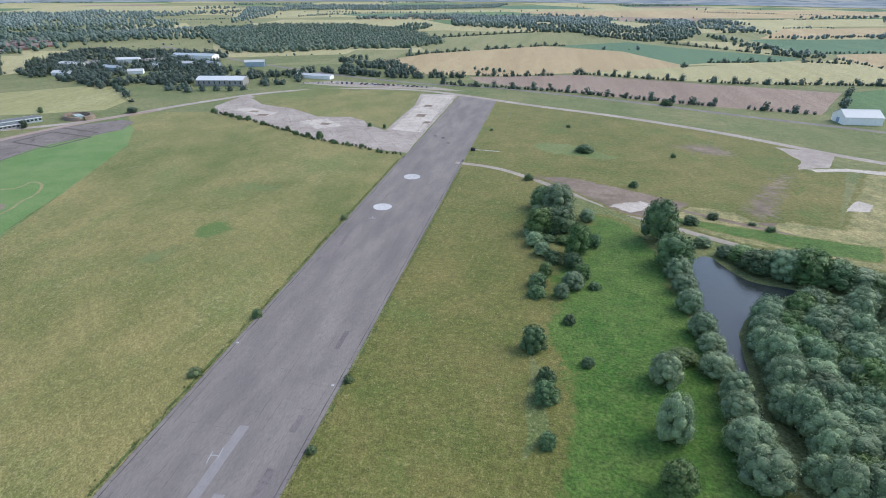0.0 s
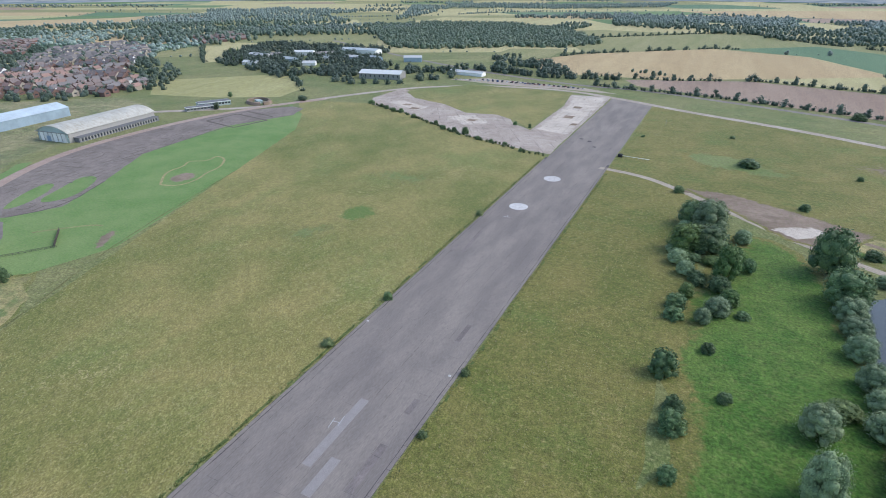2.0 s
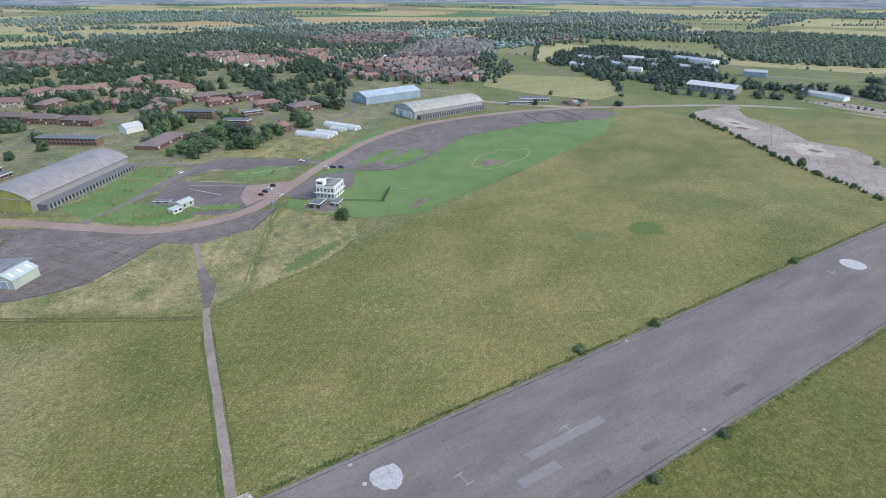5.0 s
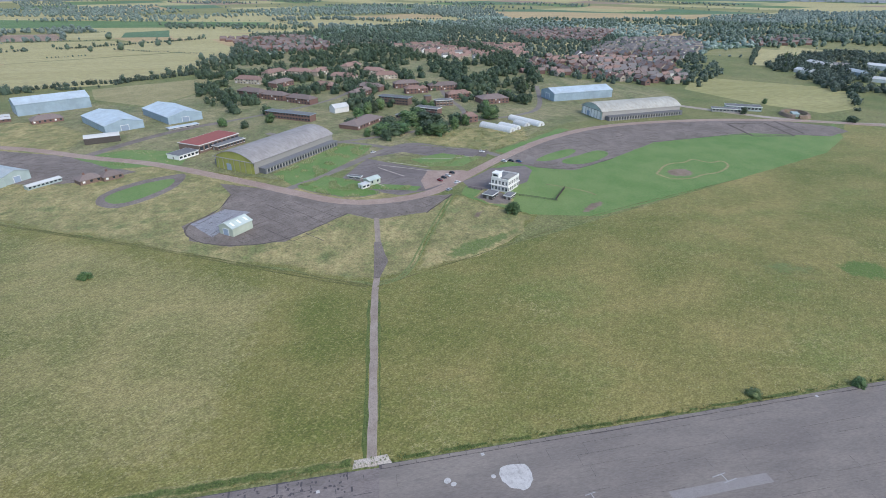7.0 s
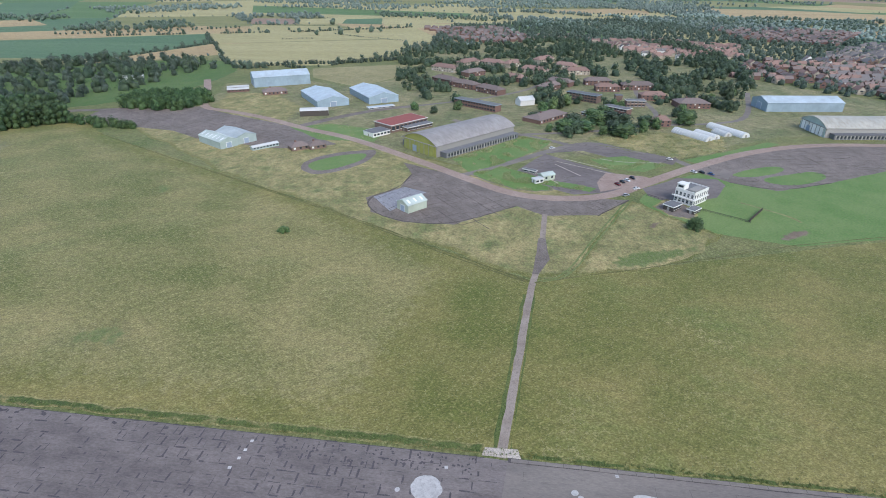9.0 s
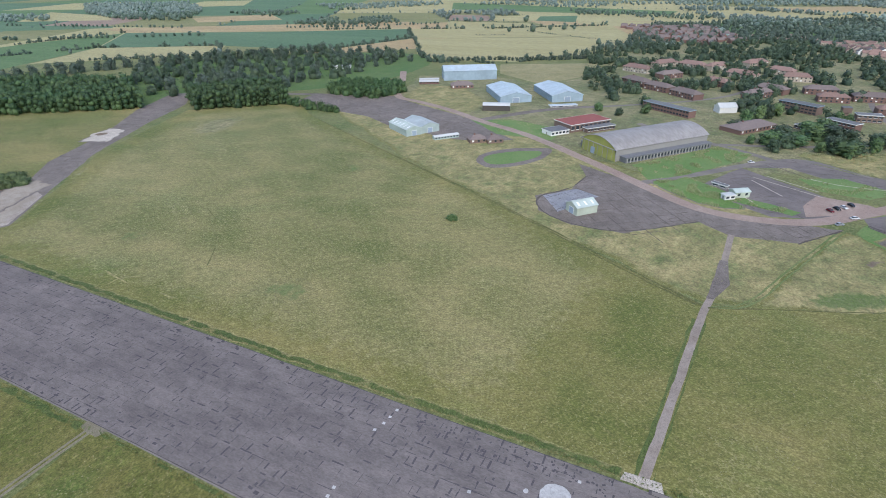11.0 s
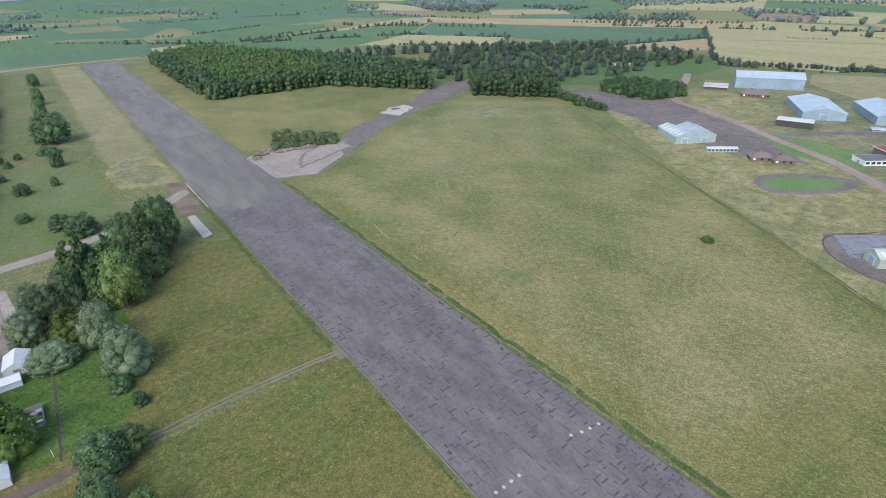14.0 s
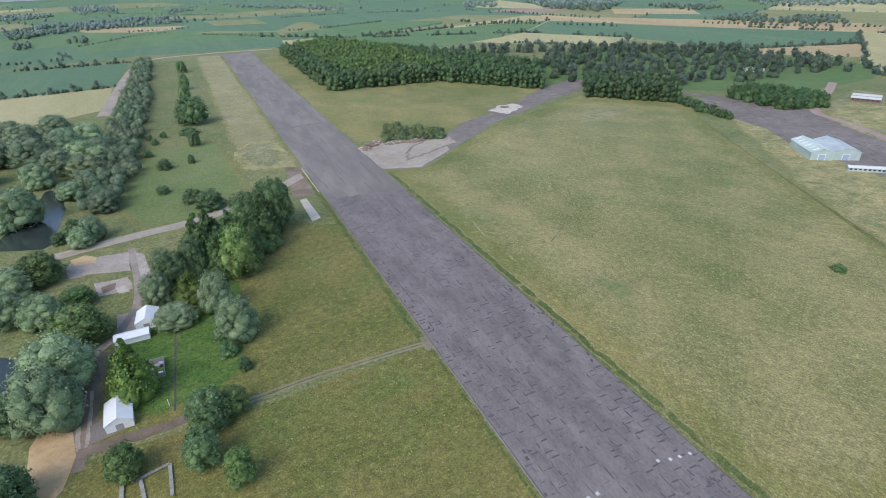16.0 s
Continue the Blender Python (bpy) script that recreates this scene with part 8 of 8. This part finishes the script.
marquee(at(118.7, -110.6, -86), 7, 10.5, 2.8, 4.6, "large white frame tent on a gravel pad")
marquee(at(113, -162.5, -93), 7.2, 9.5, 2.8, 4.6, "white frame tent beside the drive")
marquee(at(112, -157.6, 2), 4.6, 11, 2.4, 3.3, "low white tent beside the drive")
patch("pad", [(116, -111), (126, -108), (127, -116), (118, -121)], TARMAC, "grey gravel pad beside the tent", "pad", wob=0.3)
patch("pad", [(118, -174), (122, -160), (124, -164), (119, -180), (113, -176)], TARMAC, "grey gravel pad beside the tent", "pad", wob=0.3)


def cage(m):
    """A small open yard with sheet walls and stacked goods."""
    c = thing("storage_pen", m, "small open storage pen with stacked goods", "storage pen")
    w, l, h = 5.2, 9.2, 1.8
    for d in ((-w / 2, w / 2, 0, 0.1, 0, h), (-w / 2, w / 2, l - 0.1, l, 0, h), (-w / 2, -w / 2 + 0.1, 0.1, l - 0.1, 0, h), (w / 2 - 0.1, w / 2, 0.1, l - 0.1, 0, h)):
        part("panel", boxes(d), GREYTRIM, c)
    r = random.Random(4)
    for k in range(9):
        x, y, s = r.uniform(-1.8, 1.8), r.uniform(1, l - 1), r.uniform(0.4, 0.9)
        part("crate", boxes((x - s, x + s, y - s, y + s, 0.0, s * 1.3), bevel=0.05), (TRIM, STEEL_BLUE, BROWN_BRICK, GREYTRIM)[k % 4], c)
    return c


cage(at(109.6, -130.3, -88))


def plank_walk(line, width, label, z=0.35):
    """A low timber walkway on posts, plank by plank."""
    t = thing("boardwalk", pose(0, 0, 0), label, "boardwalk")
    for (ax, ay), (bx, by) in zip(line, line[1:]):
        d = math.hypot(bx - ax, by - ay)
        a = math.atan2(by - ay, bx - ax)
        n = max(1, int(d / 0.9))
        for k in range(n):
            bm = boxes((-0.41, 0.41, -width / 2, width / 2, -0.06, 0.06))
            bmesh.ops.transform(bm, matrix=Matrix.Translation((ax + (bx - ax) * (k + 0.5) / n, ay + (by - ay) * (k + 0.5) / n, z + 0.1)) @ Matrix.Rotation(a, 4, "Z"), verts=bm.verts)
            part("plank", bm, GREYTRIM, t)
        for k in range(0, n + 1, 3):
            px, py = ax + (bx - ax) * k / n, ay + (by - ay) * k / n
            part("post", boxes((px - 0.1, px + 0.1, py - 0.1, py + 0.1, 0, z + 0.03)), GREYTRIM, t)
    return t


plank_walk([(117.5, -103), (117, -82)], 1.0, "grey timber boardwalk across the grass")
plank_walk([(115, -88.5), (106, -91), (105.5, -80)], 0.9, "grey timber boardwalk loop in the grass")
plank_walk([(113, -89), (111.5, -80)], 0.9, "grey timber boardwalk spur in the grass")
ribbon("hedge_strip", [(103.5, -160), (104, -140), (104.5, -112)], 0.6, SOOT, "dark fence line across the lawn", "fence line", wob=0.2)


def post(m, h, mat, label):
    p = thing("post", m, label, "post")
    part("shaft", boxes((-0.08, 0.08, -0.08, 0.08, 0, h)), mat, p)
    part("cap", boxes((-0.11, 0.11, -0.11, 0.11, h, h + 0.06)), mat, p)
    return p


post(pose(106, -115, 0), 2.6, TRIM, "pale leaning post in the lawn")
for x, y in ((-28, 480), (45, 560)):
    post(pose(x, y, 0), 4.5, GREYTRIM, "weathered timber post in rough grass")


def barrier(m, label):
    """A low barrier by the runway with a dark box at its end."""
    b = thing("barrier", m, label, "barrier")
    part("box", boxes((-1.6, 1.6, -1.2, 1.2, 0, 2.2), bevel=0.08), BLACK, b, "dark equipment box")
    for k in range(6):
        part("leg", boxes((3 + 3.4 * k, 3.2 + 3.4 * k, -0.1, 0.1, 0, 1.0)), GREYTRIM, b)
    part("rail", boxes((1.6, 21, -0.12, 0.12, 1.0, 1.25)), TRIM, b)
    return b


barrier(pose(26, 437, 0, 0, 0, -6), "low white barrier with dark box beside the runway")


# ---- runway marks, tracks and paving pieces ----
PAINT = ground_mat("worn_white_paint", (0.46, 0.44, 0.425), (0.60, 0.58, 0.56), (0.28, 0.26, 0.25), mid=0.5, fine=0.8, bump=0, contrast=0.08)
TAR = ground_mat("fresh_tar", (0.082, 0.074, 0.078), (0.115, 0.103, 0.106), (0.14, 0.125, 0.128), mid=0.5, fine=2, bump=0.01, contrast=0.15)
FADED = ground_mat("faded_white_paint", (0.30, 0.29, 0.29), (0.42, 0.41, 0.40), (0.22, 0.205, 0.205), mid=0.6, fine=2, bump=0, contrast=0.15)
LIGHT_PATCH = ground_mat("pale_repair_tarmac", (0.250, 0.228, 0.220), (0.300, 0.275, 0.262), (0.21, 0.19, 0.185), mid=0.4, fine=1.5, bump=0.01, contrast=0.1, fleck_amount=0.35)


def disc(x, y, r, mat, label, wob=0.25, z=None):
    pts = [(x + r * math.cos(6.2832 * k / 24), y + r * math.sin(6.2832 * k / 24)) for k in range(24)]
    return patch("marking", pts, mat, label, "marking", wob=wob, step=2, z=z)


disc(-5.2, 366, 5.6, PAINT, "white painted disc on the runway")
disc(-8.8, 309.5, 5.4, PAINT, "white painted disc on the runway")
disc(-12.2, 70.5, 4.2, PAINT, "large splash of white paint on the runway", 1.6)
disc(-10.5, 16, 4.2, PAINT, "large splash of white paint on the runway", 1.2, z=0.16)


def strip(x, y, w, l, turn, mat, label, name="marking", z=None):
    a = radians(turn)
    c, s = math.cos(a), math.sin(a)
    pts = [(x + c * u - s * v, y + s * u + c * v) for u, v in ((-w / 2, -l / 2), (w / 2, -l / 2), (w / 2, l / 2), (-w / 2, l / 2))]
    return patch(name, pts, mat, label, name, wob=0.08, step=3, z=z)


def rubble(x, y, rx, ry, h, n, label, seed):
    """A low heap of broken stone and earth."""
    t = thing("rubble_heap", pose(x, y, 0), label, "rubble heap")
    r = random.Random(seed)
    bm = bmesh.new()
    bmesh.ops.create_icosphere(bm, subdivisions=3, radius=1)
    for v in bm.verts:
        k = 1 + 0.35 * noise.noise(v.co * 2.2 + Vector((seed, 0, 0)))
        v.co = Vector((v.co.x * rx * k, v.co.y * ry * k, max(-0.05, v.co.z) * h * k))
    part("mound", bm, EARTH, t)
    for _ in range(n):
        a, u = r.uniform(0, 6.283), math.sqrt(r.random())
        px, py, s = rx * u * math.cos(a), ry * u * math.sin(a), r.uniform(0.25, 0.7)
        bm = boxes((-s, s, -s * 0.7, s * 0.7, -s * 0.5, s * 0.5))
        for v in bm.verts:
            v.co += Vector((r.uniform(-1, 1), r.uniform(-1, 1), r.uniform(-1, 1))) * s * 0.25
        z = h * math.sqrt(max(0.0, 1 - u * u)) * 0.85
        bmesh.ops.transform(bm, matrix=Matrix.Translation((px, py, z + s * 0.2)) @ Matrix.Rotation(r.uniform(0, 3), 4, "Z"), verts=bm.verts)
        part("stone", bm, WHITE_CONCRETE if r.random() < 0.5 else CONCRETE, t)
    return t


rubble(-26, -340, 5, 4, 1.6, 26, "heap of broken concrete beside the runway", 1)
rubble(-33, -347, 6, 4, 1.8, 26, "heap of broken concrete beside the runway", 2)
rubble(-52, -345, 9, 4, 1.4, 22, "low heap of brown rubble on concrete", 3)
rubble(-66, -342, 8, 4, 1.2, 18, "low heap of brown rubble on concrete", 4)
rubble(-41, -352, 7, 4, 1.6, 16, "low heap of brown rubble on concrete", 5)

for t in [(1.8, 121, 3.0, 28.5, 0, LIGHT_PATCH, "pale repair strip in the runway"), (7.8, 105.7, 3.0, 13.2, 0, LIGHT_PATCH, "outlined repair slab in the runway"), (16.4, 139, 1.9, 7, 0, TARMAC_DARK, "dark patched square in the runway"), (16.9, 113.5, 2.5, 17.5, 0, TARMAC_DARK, "dark patched strip in the runway"), (14.6, 181, 1.9, 11.5, 0, TARMAC_DARK, "dark patched strip in the runway"), (-14.2, 255, 1.8, 26, 3, TARMAC_DARK, "dark patched strip in the runway"), (-19, 244, 1.5, 9, 2, TARMAC_DARK, "dark patched strip in the runway"), (-4, 470, 3, 4, 0, TAR, "small dark patch in the runway"), (-12, 475, 3, 3, 0, TAR, "small dark patch in the runway"), (3, 455, 3, 3, 0, TAR, "small dark patch in the runway"), (-2, -431, 44, 3.5, 4, TARMAC_DARK, "dark seam across the runway"), (-6, -520, 5, 12, 0, TARMAC_DARK, "dark patch in the runway"), (4, -545, 6, 10, 0, TARMAC_DARK, "dark patch in the runway"), (0, -680, 14, 16, 0, TARMAC_DARK, "dark patch in the runway"), (-6, -800, 8, 16, 0, TARMAC_DARK, "dark patch in the runway")]:
    strip(*t, name="repair")
for x, y, w, l in ((-1.6, 122.6, 0.3, 4.2), (0.6, 124.4, 0.3, 4.2), (-0.5, 123.5, 2.2, 0.3), (-3.2, 87.2, 0.3, 3), (0.6, 88.2, 0.3, 3), (-1.3, 87.6, 3.6, 0.3), (-9.6, 292, 4, 0.5), (-9.6, 293.6, 0.5, 2)):
    strip(x, y, w, l, 8, FADED, "thin worn white paint stroke")
for x, y in ((-10.3, -36), (-13.5, -35), (-16.4, -34.6), (-19.6, -34.2), (10.3, -34.9), (13, -34.8), (15.7, -34.6), (18.3, -34.6), (-3.2, -3.9), (-20.9, 64), (-17.9, 20), (20.5, 157), (-21.5, 172)):
    strip(x, y, 0.9, 0.9, 10, PAINT, "small white painted square", z=0.16)
for x, y, r in ((-14.4, 52.7, 0.9), (-13, 54, 0.7), (-13.3, 64.7, 0.6), (-9.4, 8.6, 0.7)):
    disc(x, y, r, PAINT, "small splash of white paint", 0.4, z=0.16)

TOP = 0.075


def quads_mesh(name, rects, z, material, label, category):
    """Flat oblongs (x, y, half width, half length, turn) in one mesh."""
    verts, faces = [], []
    for k, (x, y, hw, hl, a) in enumerate(rects):
        c, s = math.cos(a), math.sin(a)
        n = len(verts)
        verts += [(x + c * u - s * v, y + s * u + c * v, z + 0.006 * ((k * 0.618034) % 1)) for u, v in ((-hw, -hl), (hw, -hl), (hw, hl), (-hw, hl))]
        faces.append((n, n + 1, n + 2, n + 3))
    me = bpy.data.meshes.new(name)
    me.from_pydata(verts, [], faces)
    me.materials.append(material)
    return tagged(new(name, me), label, category, kind="stuff")


# older stretch: lanes of slabs with open joints over dark bedding
rng = np.random.default_rng(71)
bed = patch("runway_bed", [(-22.6, -249), (22.6, -249), (22.6, 20), (-4, 28), (-22.6, 28)], SOOT, "dark bedding under old runway slabs", "runway", wob=0.1, z=TOP)
LANES, SLAB = 12, 6.0
lane = 44.8 / LANES


def slab_mesh(w, l):
    bm = boxes((-w / 2, w / 2, -l / 2, l / 2, 0, 0.035))
    me = bpy.data.meshes.new("slab")
    bm.to_mesh(me)
    bm.free()
    me.materials.append(TARMAC_DARK)
    return me


one = slab_mesh(lane - 0.045, SLAB - 0.045)
rest_v, rest_f = [], []
marks = []
for i in range(LANES):
    x = -22.4 + lane * (i + 0.5)
    shift = (i * 2.7) % SLAB
    for k in range(49):
        y = -256 + shift + SLAB * (k + 0.5) * 0.985
        if y > 31 - 0.32 * max(0, x + 4) or y < -253:
            continue
        z = TOP + rng.uniform(0.0, 0.012)
        if y > -116:
            piece = new("slab", one)
            piece.location = (x, y, z)
            piece.parent = bed
        else:
            n = len(rest_v)
            hw, hl = (lane - 0.07) / 2, (SLAB - 0.07) / 2
            rest_v += [(x - hw, y - hl, z + 0.035), (x + hw, y - hl, z + 0.035), (x + hw, y + hl, z + 0.035), (x - hw, y + hl, z + 0.035)]
            rest_f.append((n, n + 1, n + 2, n + 3))
        clump = 0.5 + noise.noise((x * 0.06, y * 0.03, 2.0))
        for _ in range(int(rng.poisson(4.8 * max(0.4, clump * 1.2) + (1.5 if x < -12 and y > -60 else 0)))):
            if rng.random() < 0.62:
                marks.append((x + rng.uniform(-0.25, 0.25) * lane, y + rng.choice([-0.5, -0.5, 0.17]) * SLAB + rng.uniform(-0.08, 0.08), rng.uniform(0.3, 1.3), rng.choice([0.07, 0.11, 0.26]), rng.uniform(-0.06, 0.06)))
            else:
                marks.append((x - lane / 2 + rng.uniform(-0.06, 0.06), y + rng.uniform(-2, 2), rng.choice([0.07, 0.10, 0.22]), rng.uniform(0.3, 1.5), rng.uniform(-0.03, 0.03)))
me = bpy.data.meshes.new("slabs")
me.from_pydata(rest_v, [], rest_f)
me.materials.append(TARMAC_DARK)
rest = new("slabs", me)
rest.parent = bed
rest["kind"] = "stuff"
for _ in range(90):
    marks.append((rng.choice([-1, 1]) * (22 - abs(rng.normal(0, 2.2))), rng.uniform(-250, -40), rng.uniform(0.15, 0.5), rng.uniform(0.2, 0.9), rng.uniform(-0.5, 0.5)))
for _ in range(110):
    marks.append((rng.uniform(-22, -16), rng.uniform(-28, 28), rng.uniform(0.12, 0.4), rng.uniform(0.12, 0.45), rng.uniform(-0.5, 0.5)))
quads_mesh("tar_marks", marks, TOP + 0.056, TAR, "dark tar marks along old runway joints", "tar marks")
# smoother stretch: broken seams between lanes
seams = []
for i in range(1, 12):
    x = -23 + 46 / 12 * i
    y = 40.0
    while y < 600:
        l = rng.uniform(4, 22)
        if rng.random() < 0.42:
            seams.append((x + rng.uniform(-0.06, 0.06), y + l / 2, rng.uniform(0.02, 0.045), l / 2, rng.uniform(-0.004, 0.004)))
        if rng.random() < 0.25:
            seams.append((x + 1.9, y, 1.9, 0.035, rng.uniform(-0.05, 0.05)))
        y += l + rng.uniform(0, 12)
quads_mesh("tar_seams", seams, TOP + 0.02, SOOT, "thin dark seams between runway lanes", "tar seams")
quads_mesh("tar_seams", [(rng.uniform(-22, 22), rng.uniform(-940, -262), rng.uniform(0.05, 0.14), rng.uniform(2, 14), rng.normal(0, 0.02)) for _ in range(160)], TOP + 0.02, SOOT, "thin dark seams between runway lanes", "tar seams")
# edge kerb slabs
edge_one = slab_mesh(1.15, 4.5)
edge_one.materials[0] = TARMAC
for side in (-1, 1):
    strip_bed = ribbon("edge_bed", [(side * 22.4, 36), (side * 22.4, 200), (side * 22.4, 412)], 1.5, SOOT, "dark weedy joint along the runway edge", "runway edge", wob=0.25, z=TOP + 0.004)
    for k in range(80):
        piece = new("slab", edge_one)
        piece.location = (side * (22.45 + rng.uniform(-0.06, 0.06)), 39 + 4.62 * k, TOP + 0.01 + rng.uniform(0, 0.015))
        piece.rotation_euler = (0, 0, rng.uniform(-0.012, 0.012))
        piece.parent = strip_bed


# ---- long grass tufts along the runway and over the rough grass ----
def tufts(name, spots, low, high, material, label, seed):
    """Many tufts of bent blades in one mesh."""
    r = np.random.default_rng(seed)
    n = len(spots)
    p = np.zeros((n, 3))
    p[:, :2] = spots
    blades = 5
    base = np.repeat(p, blades, 0)
    k = len(base)
    ang = r.uniform(0, 6.283, k)
    h = r.uniform(low, high, k)
    out = np.stack([np.cos(ang), np.sin(ang), np.zeros(k)], 1)
    sidew = np.stack([-np.sin(ang), np.cos(ang), np.zeros(k)], 1)
    root = base + out * r.uniform(0, 0.3, (k, 1)) * h[:, None]
    w = h[:, None] * 0.32
    tip = root + out * h[:, None] * r.uniform(0.3, 0.9, (k, 1)) + np.array((0, 0, 1)) * h[:, None]
    v = np.stack([root - sidew * w, root + sidew * w, tip + sidew * w * 0.3, tip - sidew * w * 0.3], 1).reshape(-1, 3)
    return_mesh = mesh_np(name, v, np.arange(len(v)).reshape(-1, 4))
    return_mesh.materials.append(material)
    return tagged(new(name, return_mesh), label, "grass", kind="stuff")


TUFT = leaf_mat("long_grass_blades", (0.080, 0.125, 0.032), (0.170, 0.195, 0.066))
DRYTUFT = leaf_mat("dry_grass_blades", (0.220, 0.220, 0.095), (0.360, 0.320, 0.170))
rng = np.random.default_rng(81)
verge = [(-23.6 - abs(rng.normal(0, 1.1)), rng.uniform(-285, 400)) for _ in range(1500)] + [(23.6 + abs(rng.normal(0, 1.0)), rng.uniform(-300, 392)) for _ in range(800)]
tufts("verge_grass", verge, 0.2, 0.5, TUFT, "long green grass tufts along the runway edge", 82)
rng = np.random.default_rng(83)
spots = []
while len(spots) < 11000:
    x, y = (rng.uniform(-165, -27), rng.uniform(-130, 260)) if rng.random() < 0.68 else (rng.uniform(27, 82), rng.uniform(-100, 390))
    if -125 < x < 0 and 30 < y - (x + 24) * -0.1 < 44:
        continue
    if noise.noise((x * 0.09, y * 0.09, 4.0)) + 0.5 * noise.noise((x * 0.4, y * 0.4, 6.0)) > rng.uniform(-0.5, 0.5):
        spots.append((x, y))
tufts("dry_grass_tufts", spots, 0.14, 0.32, DRYTUFT, "dry bent grass tufts over the airfield", 84)


# ---- open joints in the aprons and concrete bays ----
def top_cover(x, y):
    best, ring = -1.0, None
    for (a0, a1, b0, b1), other, fine, z in COVERS:
        if a0 <= x <= a1 and b0 <= y <= b1 and z > best and in_ring(x, y, other):
            best, ring = z, other
    return best, ring


def joints(label, turn, gap, across, width, keep, seed, material, name="joint_lines", words="dark weedy joints between concrete slabs"):
    """Broken joint lines on a grid over one paved piece, where nothing else lies on it."""
    r = np.random.default_rng(seed)
    ring = OUTLINE[label]
    a = radians(turn)
    c, s = math.cos(a), math.sin(a)
    mx, my = sum(p[0] for p in ring) / len(ring), sum(p[1] for p in ring) / len(ring)
    reach = max(math.hypot(p[0] - mx, p[1] - my) for p in ring)
    out, height = [], 0.0
    for g, k, flip in ((gap, across, 0), (across, gap, 1)):
        for u in np.arange(-reach, reach, g):
            for v in np.arange(-reach, reach, k):
                if r.random() > keep:
                    continue
                p, q = (u, v + k / 2) if not flip else (v + k / 2, u)
                x, y = mx + c * p - s * q, my + s * p + c * q
                z, top = top_cover(x, y)
                if top is not ring:
                    continue
                height = z
                w = width * r.uniform(0.4, 1.5)
                out.append((x + r.uniform(-0.1, 0.1), y, w / 2, k / 2 * r.uniform(0.7, 1.02), a - flip * 1.5708 + r.normal(0, 0.012)))
    if out:
        quads_mesh(name, out, height + 0.008, material, words, "joints")


joints("brown weathered apron in front of the hangar", 12, 6, 9, 0.45, 0.42, 91, KERB)
joints("brown weathered apron beside the taxiway", 40, 5, 5, 0.32, 0.5, 92, KERB)
joints("brown weathered apron round the store sheds", 62, 6, 6, 0.40, 0.45, 93, KERB)
joints("old pale concrete dispersal pan", 30, 6, 6, 0.45, 0.5, 94, APRON)
joints("bleached concrete bay beside the runway", 2, 6, 6, 0.35, 0.7, 95, APRON)
joints("bleached concrete bay", 38, 6, 6, 0.35, 0.7, 96, APRON)
joints("grey empty car park", 36, 5, 8, 0.35, 0.45, 97, KERB)
joints("grey tarmac yard beside the lane", 36, 6, 8, 0.35, 0.45, 98, KERB)
joints("old brownish concrete taxiway spur", 30, 6, 9, 0.35, 0.22, 99, KERB)
joints("pale grey concrete slab", 60, 5, 5, 0.25, 0.5, 100, KERB)

FLOWER = leaf_mat("pale_yellow_weeds", (0.330, 0.370, 0.150), (0.520, 0.530, 0.290))
rng = np.random.default_rng(101)
spots = []
for label, gap in (("flowery green verge beside the hangar", 1.0), ("rough green verge with pale flowers", 1.0), ("green verge with pale flowers", 1.0), ("green lawn between the yards", 1.3), ("green lawn before the station", 2.0), ("dry yellow grass before the tunnels", 1.2)):
    spots += [p for p in scatter(OUTLINE[label], gap, rng, 0.5) if noise.noise((p[0] * 0.11, p[1] * 0.11, 3.0)) > 0.08 and top_cover(*p)[1] is OUTLINE[label]]
tufts("flowering_weeds", spots, 0.3, 0.75, FLOWER, "pale yellow flowering weeds on the verges", 102)
